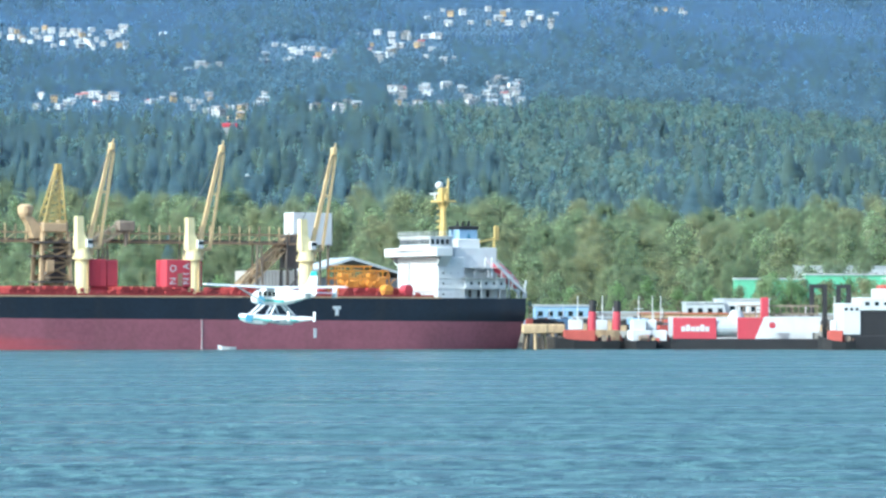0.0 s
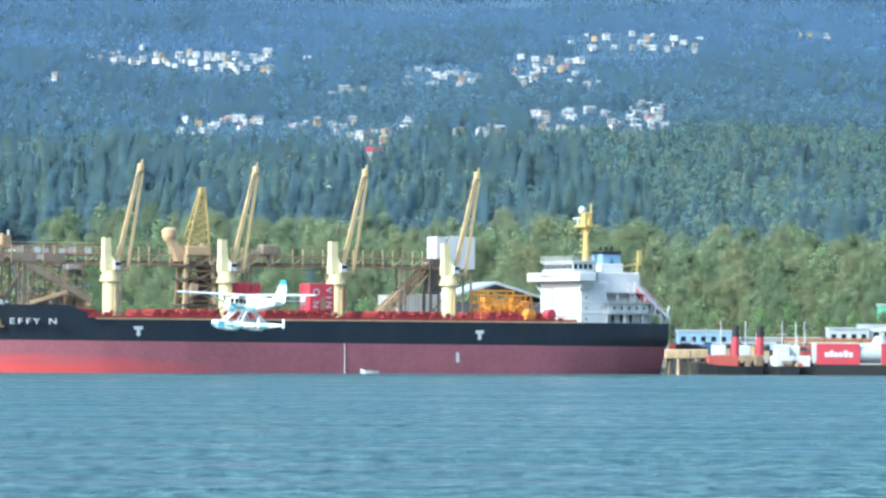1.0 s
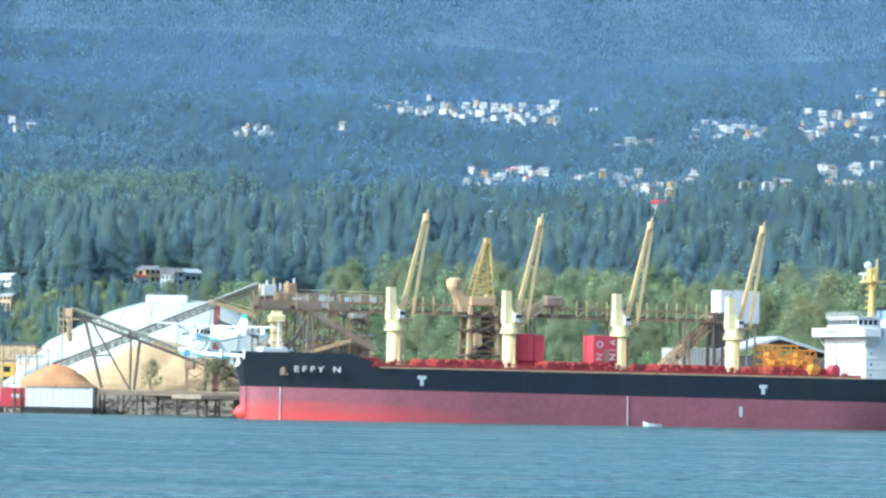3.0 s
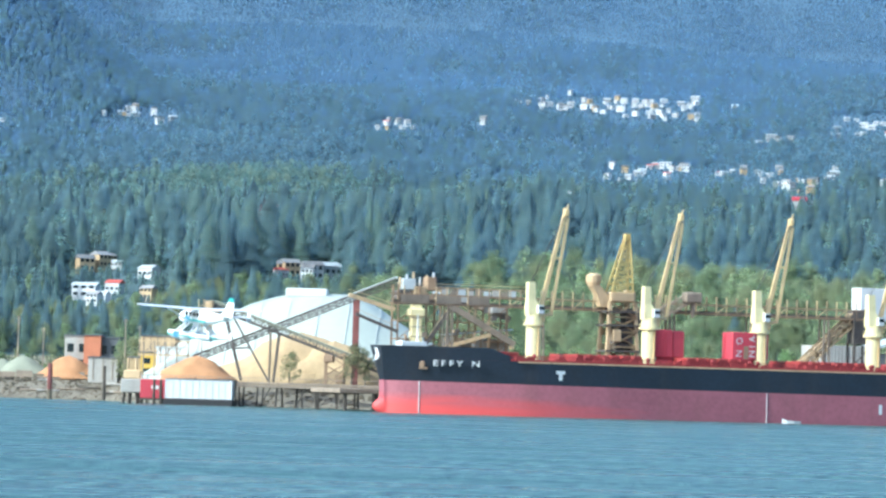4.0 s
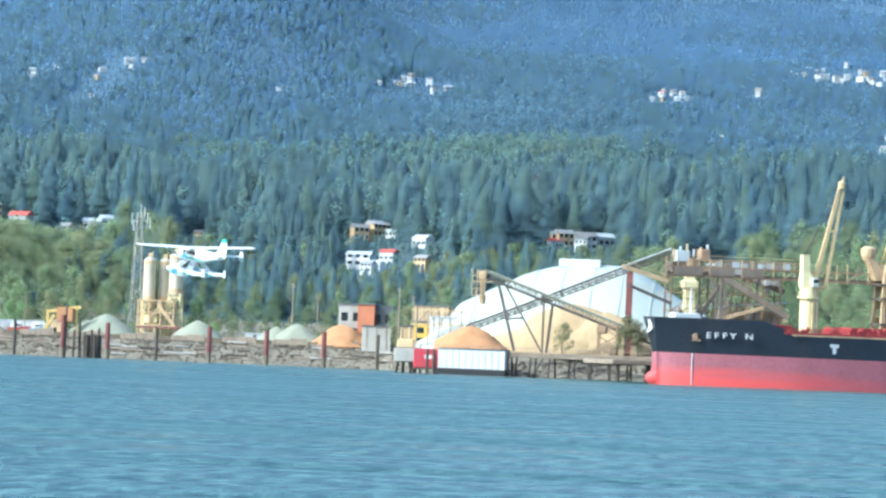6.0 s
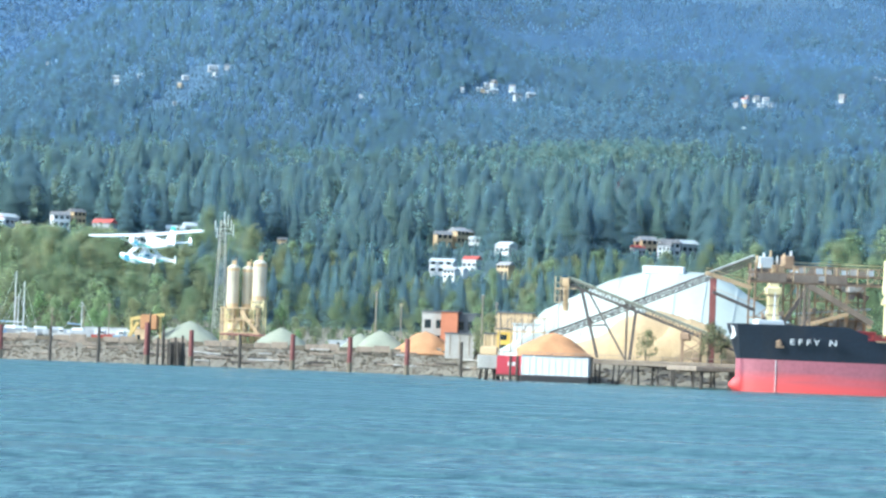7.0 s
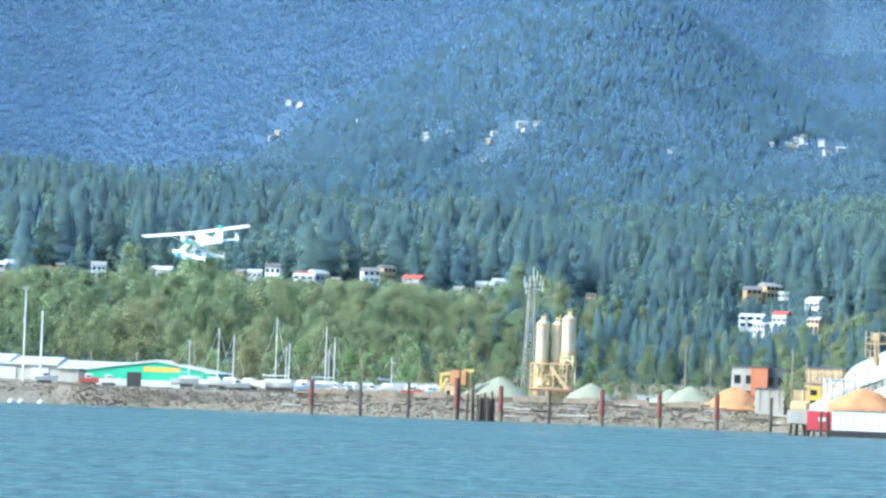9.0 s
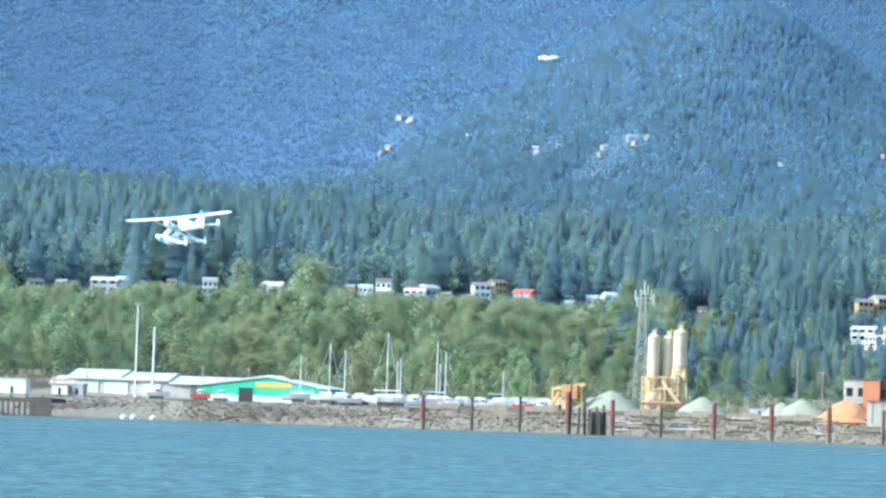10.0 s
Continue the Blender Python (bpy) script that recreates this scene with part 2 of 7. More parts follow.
def water_material():
    m = bpy.data.materials.new("sea_water")
    m.use_nodes = True
    n, ln = m.node_tree.nodes, m.node_tree.links
    b = n["Principled BSDF"]
    b.inputs["Base Color"].default_value = (0.03, 0.13, 0.17, 1)
    b.inputs["Roughness"].default_value = 0.22
    b.inputs["IOR"].default_value = 1.33
    tc = n.new("ShaderNodeTexCoord")

    def waves(sx, sy, detail):
        mp = n.new("ShaderNodeMapping")
        mp.inputs["Scale"].default_value = (sx, sy, 1)
        tex = n.new("ShaderNodeTexNoise")
        tex.inputs["Scale"].default_value, tex.inputs["Detail"].default_value = 1.0, detail
        ln.new(tc.outputs["Object"], mp.inputs["Vector"])
        ln.new(mp.outputs[0], tex.inputs["Vector"])
        return tex.outputs["Fac"]
    prev = None
    for sx, sy, dist in ((0.012, 0.02, 5.0), (0.10, 0.08, 2.0), (0.6, 0.35, 1.2), (1.8, 0.9, 0.5)):
        bp = n.new("ShaderNodeBump")
        bp.inputs["Strength"].default_value, bp.inputs["Distance"].default_value = 1.0, dist
        ln.new(waves(sx, sy, 3), bp.inputs["Height"])
        if prev:
            ln.new(prev.outputs[0], bp.inputs["Normal"])
        prev = bp
    ln.new(prev.outputs[0], b.inputs["Normal"])
    # wind streaks: rougher and smoother patches
    for src, sock, lo, hi in ((waves(0.010, 0.06, 6), "Roughness", 0.16, 0.46),):
        r = n.new("ShaderNodeMapRange")
        r.inputs["From Min"].default_value, r.inputs["From Max"].default_value = 0.35, 0.65
        r.inputs["To Min"].default_value, r.inputs["To Max"].default_value = lo, hi
        ln.new(src, r.inputs["Value"])
        ln.new(r.outputs[0], b.inputs[sock])
    # light and dark of the ripples painted into the water's base colour
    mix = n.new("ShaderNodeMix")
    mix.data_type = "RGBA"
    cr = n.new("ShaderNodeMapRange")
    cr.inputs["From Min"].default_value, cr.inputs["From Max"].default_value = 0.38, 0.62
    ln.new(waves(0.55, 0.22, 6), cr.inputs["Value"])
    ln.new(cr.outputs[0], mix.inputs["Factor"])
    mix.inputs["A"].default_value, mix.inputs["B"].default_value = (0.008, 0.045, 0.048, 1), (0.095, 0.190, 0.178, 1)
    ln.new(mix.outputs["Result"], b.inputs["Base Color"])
    return m


# ---- mesh helpers ----
def mesh_from(name, verts, faces, material, smooth=False):
    me = bpy.data.meshes.new(name)
    me.from_pydata(verts, [], faces)
    me.materials.append(M[material])
    if smooth:
        me.polygons.foreach_set("use_smooth", [True] * len(me.polygons))
    me.update()
    return me


def part(name, bm, material, parent=None, label="", smooth=False):
    """Link a bmesh as one mesh object under a thing or a part."""
    me = bpy.data.meshes.new(name)
    bmesh.ops.recalc_face_normals(bm, faces=bm.faces)
    bm.to_mesh(me)
    bm.free()
    me.materials.append(M[material])
    if smooth:
        me.polygons.foreach_set("use_smooth", [True] * len(me.polygons))
    ob = new(name, me)
    ob.parent = parent
    return tagged(ob, label=label)


def thing(name, m, label, category, group="", kind=""):
    ob = new(name)
    ob.matrix_basis = m
    return tagged(ob, label, category, group, kind)


def box(bm, x0, x1, y0, y1, z0, z1, bev=0.0):
    vs = [bm.verts.new((x, y, z)) for z in (z0, z1) for y in (y0, y1) for x in (x0, x1)]
    fs = [bm.faces.new([vs[i] for i in q]) for q in ((0, 2, 3, 1), (4, 5, 7, 6), (0, 1, 5, 4), (2, 6, 7, 3), (0, 4, 6, 2), (1, 3, 7, 5))]
    if bev:
        bmesh.ops.bevel(bm, geom=list({e for f in fs for e in f.edges}), offset=bev, segments=1, affect="EDGES")
    return bm


def beam(bm, p, q, w, h=None, up=(0, 0, 1), taper=1.0):
    """A square-edged member from p to q."""
    p, q, h = Vector(p), Vector(q), h or w
    d = (q - p).normalized()
    u = Vector(up)
    if abs(d.dot(u)) > 0.95:
        u = Vector((1, 0, 0))
    s = d.cross(u).normalized()
    u = s.cross(d)
    vs = []
    for c, k in ((p, 1.0), (q, taper)):
        for a, b in ((-1, -1), (1, -1), (1, 1), (-1, 1)):
            vs.append(bm.verts.new(c + s * (a * w / 2 * k) + u * (b * h / 2 * k)))
    for i in range(4):
        bm.faces.new((vs[i], vs[(i + 1) % 4], vs[4 + (i + 1) % 4], vs[4 + i]))
    bm.faces.new(vs[3::-1])
    bm.faces.new(vs[4:])
    return bm


def tube(bm, p, q, r0, r1=None, n=10):
    p, q, r1 = Vector(p), Vector(q), r0 if r1 is None else r1
    d = (q - p).normalized()
    s = d.orthogonal().normalized()
    u = d.cross(s)
    rings = [[bm.verts.new(c + (s * math.cos(2 * math.pi * i / n) + u * math.sin(2 * math.pi * i / n)) * r) for i in range(n)] for c, r in ((p, r0), (q, r1))]
    for i in range(n):
        bm.faces.new((rings[0][i], rings[0][(i + 1) % n], rings[1][(i + 1) % n], rings[1][i]))
    bm.faces.new(rings[0][::-1])
    bm.faces.new(rings[1])
    return bm


def loft(bm, rings, closed=True, caps=True):
    vs = [[bm.verts.new(p) for p in r] for r in rings]
    n = len(vs[0])
    for a, b in zip(vs, vs[1:]):
        for i in range(n if closed else n - 1):
            j = (i + 1) % n
            bm.faces.new((a[i], a[j], b[j], b[i]))
    if caps:
        bm.faces.new(vs[0][::-1])
        bm.faces.new(vs[-1])
    return bm


def lump(bm, c, r, seed, n=12, rows=4, flat=1.0, z0=0.0, rough=0.12):
    """A heap: a cone with a rounded top and an uneven skin."""
    c = Vector(c)
    rings = []
    for k in range(rows + 1):
        f = k / rows
        ring = []
        for i in range(n):
            a = 2 * math.pi * i / n
            w = 1 + rough * noise.noise((math.cos(a) * 2 + seed, math.sin(a) * 2, f * 3))
            rad = r[0] * (1 - f) ** flat * w + 0.05
            ring.append(c + Vector((math.cos(a) * rad, math.sin(a) * rad * r[1] / r[0], z0 + r[2] * f * (1 + 0.08 * w))))
        rings.append(ring)
    return loft(bm, rings)


def lattice(bm, p, q, w, n, t, up=(0, 0, 1), w2=None):
    """A square lattice girder of four chords with diagonals."""
    p, q = Vector(p), Vector(q)
    d = (q - p).normalized()
    u = Vector(up)
    s = d.cross(u).normalized()
    u = s.cross(d)
    w2 = w if w2 is None else w2

    def at(f, a, b):
        k = (w + (w2 - w) * f) / 2
        return p + (q - p) * f + s * a * k + u * b * k
    corners = ((-1, -1), (1, -1), (1, 1), (-1, 1))
    for a, b in corners:
        beam(bm, at(0, a, b), at(1, a, b), t)
    for i in range(n):
        for j in range(4):
            a, b = corners[j], corners[(j + 1) % 4]
            if i % 2:
                a, b = b, a
            beam(bm, at(i / n, *a), at((i + 1) / n, *b), t * 0.7)
            beam(bm, at(i / n, *a), at(i / n, *b), t * 0.7)
    return bm


def lettering(name, text, size, m, material, parent, depth=0.03, label=""):
    cu = bpy.data.curves.new(name, "FONT")
    cu.body, cu.size, cu.extrude, cu.align_x, cu.align_y = text, size, depth, "CENTER", "CENTER"
    tmp = bpy.data.objects.new(name, cu)
    me = bpy.data.meshes.new_from_object(tmp)
    bpy.data.objects.remove(tmp)
    me.materials.clear()
    me.materials.append(M[material])
    ob = new(name, me)
    ob.parent, ob.matrix_basis = parent, m
    return tagged(ob, label=label)


# ---- ground, water ----
SHIP_TURN = 24.0
QUAY = pose(0, 1116, 0, 0, 0, SHIP_TURN)  # quay space: x along the ship to its stern, y away over the pier


def ramp(v, pts):
    return float(np.interp(v, [p[0] for p in pts], [p[1] for p in pts]))


PROFILE = [(0, -6), (1040, -6), (1180, 5.5), (1340, 6.2), (1385, 9), (1450, 18), (1600, 36), (1700, 47), (1850, 57), (2100, 80), (2500, 115), (3000, 172), (3600, 255), (4200, 360), (4800, 580)]


def shore(x):
    """How far out the water's edge lies on the side x."""
    return ramp(x, [(-900, 1150), (-520, 1165), (-430, 1200), (-330, 1206), (-180, 1206), (-160, 1150), (-98, 1150), (-94, 1098), (95, 1182), (130, 1160), (400, 1170)])


def spur(a, r, z):
    """A wooded spur in front of the western valley, with the far mountain behind it."""
    w = ramp(a, [(-11.0, 1), (-8.0, 0)])
    if r < 2600 or w == 0:
        return z
    crest = EYE + ramp(a, [(-30, 240), (-18, 250), (-16, 370), (-14.1, 530), (-12.1, 700), (-10, 800)]) / 7459 * 3500
    if r < 3500:
        k = (r - 2600) / 900
        own = z * (1 + (crest / 241 - 1) * k * k * (3 - 2 * k))
    else:
        own = ramp(r, [(3500, crest), (3720, crest - 45), (3900, crest - 30), (4800, 640)])
    return z + (own - z) * w


def height(x, y):
    """The land's height."""
    r = math.hypot(x, y)
    s = shore(x)
    if y < s + 14:
        z = -3 + (y - s + 6) * 0.42 if y > s - 6 else -3
        return min(z, 5.5)
    z = spur(math.degrees(math.atan2(x, y)), r, max(5.5, ramp(r, PROFILE)))
    if r > 1350:
        a = x / y
        k = min(1, (r - 1350) / 500)
        q = ramp(math.degrees(math.atan2(x, y)), [(-11.0, 1), (-8.0, 0)]) * ramp(r, [(2600, 0), (3300, 1)])
        k *= 1 - 0.85 * q
        z += k * (9 * noise.noise((a * 14, r * 0.002, 0)) + min(1, (r - 1350) / 1500) * 26 * noise.noise((a * 6, r * 0.0011, 5)))
        z += k * ramp(a, [(-0.36, 6), (-0.25, 4), (-0.16, -2), (-0.05, 0), (0.05, -6), (0.14, -12)])
    return z


def build_ground():
    radii = list(np.arange(1040, 1260, 4)) + list(np.arange(1260, 1800, 20)) + list(np.arange(1800, 4860, 45))
    angles = np.radians(np.linspace(-29, 17, 260))
    verts, faces = [], []
    for r in radii:
        for a in angles:
            x, y = r * math.sin(a), r * math.cos(a)
            verts.append((x, y, height(x, y)))
    n = len(angles)
    for i in range(len(radii) - 1):
        for j in range(n - 1):
            faces.append((i * n + j, i * n + j + 1, (i + 1) * n + j + 1, (i + 1) * n + j))
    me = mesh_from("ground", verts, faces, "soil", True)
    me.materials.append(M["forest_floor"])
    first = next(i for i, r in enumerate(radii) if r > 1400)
    # farther ground takes the floors with haze painted in
    for floor in ("slope_floor_haze", "valley_floor_haze"):
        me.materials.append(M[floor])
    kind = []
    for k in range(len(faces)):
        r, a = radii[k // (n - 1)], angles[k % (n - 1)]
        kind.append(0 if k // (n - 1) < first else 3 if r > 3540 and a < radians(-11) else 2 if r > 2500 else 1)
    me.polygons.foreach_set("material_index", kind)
    tagged(new("ground", me), "brown earth shore rising into a forested mountainside", "ground", kind="structure")
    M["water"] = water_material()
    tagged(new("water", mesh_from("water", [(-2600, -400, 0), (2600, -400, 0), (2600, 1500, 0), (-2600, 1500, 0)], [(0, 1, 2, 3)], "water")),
           "blue-green rippled harbour water", "water", kind="structure")


build_ground()


# ---- woods ----
def conifer(rng, h, w, layers, sides):
    """Vertices and faces of one fir: drooping uneven whorls on a stem, full below and blunt at the top."""
    v, f = [], []
    for k in range(layers):
        z0 = h * (0.08 + 0.80 * k / layers)
        z1 = min(h, z0 + h * 1.7 / layers)
        rad = w * (1 - 0.82 * (k / layers) ** 1.25)
        base = len(v)
        ph = rng.random() * 6.28
        for i in range(sides):
            a = ph + 2 * math.pi * i / sides
            rr = rad * (0.45 + 0.8 * rng.random())
            v.append((math.cos(a) * rr, math.sin(a) * rr, z0 + h * rng.uniform(-0.06, 0.03)))
        v.append((0, 0, z1))
        f += [(base + i, base + (i + 1) % sides, base + sides) for i in range(sides)]
    return v, f


def blob_tree(rng, h, w, lumps, chips):
    """Vertices and faces of a leafy crown: many small tilted leaf sprays round the limbs' ends, loose at the edge."""
    v, f = [], []
    cs = []
    lean = rng.uniform(-0.05, 0.05)
    for k in range(lumps):
        a, u = rng.random() * 6.28, rng.random() ** 0.9
        z = h * (0.16 + 0.78 * u)
        rad = w * math.sin(min(1.0, (1.08 - u) * 1.15) * 1.57) ** 0.8 * (0.15 + 0.8 * rng.random() ** 0.6)
        cs.append((math.cos(a) * rad + lean * u, math.sin(a) * rad, z, w * (0.18 + 0.20 * rng.random())))
    for cx, cy, cz, cr in cs:
        for _ in range(chips):
            d = Vector((rng.gauss(0, 1), rng.gauss(0, 1), rng.gauss(0, 1.25))).normalized()
            p = Vector((cx, cy, cz)) + Vector((d.x, d.y, d.z * 1.35)) * cr * (0.35 + 0.75 * rng.random())
            s = w * (0.055 + 0.07 * rng.random()) * (14 / max(chips, 14)) ** 0.25 * (1.9 if lumps < 8 else 1.0)
            d = (d + Vector((rng.uniform(-0.8, 0.8), rng.uniform(-0.8, 0.8), rng.uniform(0, 0.8)))).normalized()
            t1 = d.orthogonal().normalized()
            t1.rotate(Matrix.Rotation(rng.random() * 6.28, 3, d))
            t2 = d.cross(t1)
            b = len(v)
            v += [p + t1 * s * 1.3, p + t2 * s * 0.8 + d * s * 0.35, p - t1 * s * 1.3, p - t2 * s * 0.8 + d * s * 0.35]
            f += [(b, b + 1, b + 2), (b, b + 2, b + 3)]
    return v, f


def scatter(name, material, kinds, spots, label):
    """Many trees as one object of stuff."""
    arrays = [(np.array(v, float), np.array(f, int)) for v, f in kinds]
    vs, fs, tones, n = [], [], [], 0
    rng = random.Random(len(spots))
    for (x, y, z, k, s, turn, tall) in spots:
        v, f = arrays[k]
        c, si = math.cos(turn) * s, math.sin(turn) * s
        vs.append(np.stack([v[:, 0] * c - v[:, 1] * si + x, v[:, 0] * si + v[:, 1] * c + y, v[:, 2] * s * tall + z], 1))
        fs.append(f + n)
        tones.append(np.full(len(v), rng.random()))
        n += len(v)
    vs, fs = np.concatenate(vs), np.concatenate(fs)
    me = bpy.data.meshes.new(name)
    me.vertices.add(len(vs))
    me.vertices.foreach_set("co", vs.ravel())
    me.loops.add(fs.size)
    me.loops.foreach_set("vertex_index", fs.ravel())
    me.polygons.add(len(fs))
    me.polygons.foreach_set("loop_start", np.arange(0, fs.size, 3))
    me.update(calc_edges=True)
    me.attributes.new("tone", "FLOAT", "POINT").data.foreach_set("value", np.concatenate(tones))
    me.materials.append(M[material])
    return tagged(new(name, me), label, "forest", kind="stuff")


# hillside streets: x, y, half width, half depth, houses
STREETS = [
    (-96, 3491, 51, 99, 16),
    (95, 3315, 20, 84, 8),
    (118, 3286, 7, 41, 3),
    (184, 3311, 27, 131, 18),
    (266, 3570, 48, 79, 14),
    (181, 2734, 37, 112, 24),
    (228, 2831, 8, 67, 5),
    (35, 2740, 22, 78, 8),
    (35, 2440, 7, 31, 4),
    (-48, 2852, 8, 45, 4),
    (99, 2606, 14, 33, 6),
    (23, 3200, 13, 20, 4),
    (439, 3726, 10, 36, 3),
    (-79, 2759, 9, 26, 3),
    (156, 2812, 8, 36, 4),
    (279, 2102, 5, 20, 2),
    (60, 2055, 6, 19, 2),
    (-100, 3451, 60, 87, 24),
    (-252, 3082, 10, 20, 3),
    (-132, 2553, 6, 16, 3),
    (-41, 2840, 49, 72, 12),
    (-199, 3158, 6, 20, 2),
    (25, 2612, 21, 58, 6),
    (60, 2083, 7, 20, 2),
    (-429, 3010, 18, 38, 7),
    (-318, 2504, 6, 16, 3),
    (-271, 2481, 9, 16, 4),
    (-252, 3090, 6, 15, 2),
    (-628, 2852, 11, 64, 4),
    (-688, 2900, 9, 19, 2),
    (-1075, 3890, 2, 13, 1),
    (-506, 2860, 1, 9, 1),
    (-437, 2539, 1, 8, 1),
    (-1071, 3933, 7, 13, 2),
    (-262, 3065, 8, 19, 2),
    (-1075, 3894, 4, 19, 2),
    (-797, 3128, 2, 15, 1),
]
# houses at the foot of the slope
VILLAS = [
    (-544, 1564),
    (-560, 1558),
    (-563, 1536),
    (-534, 1601),
    (-514, 1604),
    (-492, 1619),
    (-462, 1628),
    (-428, 1600),
    (-416, 1603),
    (-407, 1622),
    (-387, 1614),
    (-366, 1603),
    (-365, 1644),
    (-325, 1661),
    (-248, 1589),
    (-272, 1739),
    (-241, 1566),
    (-240, 1610),
    (-267, 1764),
    (-236, 1675),
    (-179, 1670),
    (-166, 1676),
    (-222, 1576),
    (-360, 1943),
    (-430, 1607),
    (-446, 1620),
    (-240, 1578),
    (-272, 1767),
    (-239, 1691),
    (-181, 1670),
    (-169, 1659),
    (-182, 1666),
    (-170, 1655),
    (-116, 1612),
]


def sight(x, y, tall):
    """A tree's height, cut at the camera's sight line to the house behind it."""
    for cx, cy in VILLAS:
        if y < cy - 6 and abs(x * cy / y - cx) < 10:
            tall = min(tall, EYE + (height(cx, cy) + 1.2 + 3.0 * abs(math.sin(x * 0.7)) - EYE) * y / cy - height(x, y))
    return tall


def opened(x, y):
    """Tree height share round streets, cut on the camera's side to show the houses."""
    for cx, cy, w, dep, n in STREETS:
        if abs(x - cx) < w + 6 and (-80 if n > 4 else -22) - dep < y - cy < dep + 15:
            return 0.45
    if y > 1900:
        return 1.0
    for cx, cy in VILLAS:
        if abs(x - cx) < 9 and -55 < y - cy < 10:
            return 0.0 if y - cy > -16 else 0.3
    return 1.0


def build_woods():
    rng = random.Random(4)
    near = [conifer(rng, 1.0, 0.20 + 0.11 * rng.random(), 8, 7) for _ in range(12)]
    far = [conifer(rng, 1.0, 0.26 + 0.10 * rng.random(), 2, 5) for _ in range(8)]
    soft = [blob_tree(rng, 1.0, 0.40, 7, 9) for _ in range(8)]
    lower, middle, upper, beyond, leafy_far, leafy_up = [], [], [], [], [], []
    r = 1585.0
    while r < 4790:
        small = 1 - 0.48 * min(1, max(0, (r - 1900) / 700))  # shrunk uphill to look farther off from the camera
        step = (8.5 + 2.0 * (r - 1600) / 3200) * (0.35 + 0.65 * small)
        a = radians(-27)
        while a < radians(13.5):
            a += (5.0 + 5.5 * rng.random()) * (0.25 + 0.75 * small) / r
            rr = r + rng.uniform(-0.7, 0.7) * step
            x, y = rr * math.sin(a), rr * math.cos(a)
            low = opened(x, y)
            if low == 0.0:
                continue
            grove = noise.noise((x * 0.0045, y * 0.0022, 3.0)) + 0.5 * noise.noise((x * 0.02, y * 0.008, 6.0))
            stand = (1 + 0.55 * noise.noise((x * 0.014, y * 0.007, 8.0))) * small
            z = height(x, y) - 0.6
            turn = rng.random() * 6.28
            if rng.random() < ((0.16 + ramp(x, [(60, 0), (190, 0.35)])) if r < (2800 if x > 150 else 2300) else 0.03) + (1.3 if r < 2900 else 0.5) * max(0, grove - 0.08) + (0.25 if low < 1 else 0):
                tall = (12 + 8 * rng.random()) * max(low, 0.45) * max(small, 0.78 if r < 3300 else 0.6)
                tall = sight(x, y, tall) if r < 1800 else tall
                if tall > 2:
                    # from 2650 m on, leaves with more haze in their colour
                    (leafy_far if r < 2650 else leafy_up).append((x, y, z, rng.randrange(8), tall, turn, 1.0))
            # haze by distance: bluer painted firs take over farther out
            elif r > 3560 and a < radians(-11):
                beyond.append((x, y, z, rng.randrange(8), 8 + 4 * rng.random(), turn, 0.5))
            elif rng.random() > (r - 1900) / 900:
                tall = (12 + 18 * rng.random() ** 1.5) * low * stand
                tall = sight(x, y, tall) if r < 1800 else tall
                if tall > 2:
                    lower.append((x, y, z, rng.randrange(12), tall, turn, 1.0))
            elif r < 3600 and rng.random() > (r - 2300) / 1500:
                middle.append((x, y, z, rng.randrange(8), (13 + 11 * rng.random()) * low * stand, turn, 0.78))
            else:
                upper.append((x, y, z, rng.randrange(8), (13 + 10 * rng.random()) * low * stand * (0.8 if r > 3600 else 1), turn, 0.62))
        r += step
    scatter("conifer_forest", "fir", near, lower, "dark green conifer woods on the lower slope, tinted with blue haze")
    scatter("hillside_forest", "fir_mid_haze", far, middle, "fir forest on the middle slope, blue haze painted into its green")
    scatter("valley_forest", "fir_far_haze", far, beyond, "fir forest on the far mountain, painted deep haze blue")
    scatter("mountain_forest", "fir_blue_haze", far, upper, "fir forest covering the mountainside, blue haze painted into its colour")
    scatter("upland_woods", "leaf_upper_haze", soft, leafy_up, "broadleaf trees high on the slope, pale blue haze painted in")
    scatter("broadleaf_woods", "leaf_far_haze", soft, leafy_far, "spring-green broadleaf trees mixed into the forest, blued for haze")


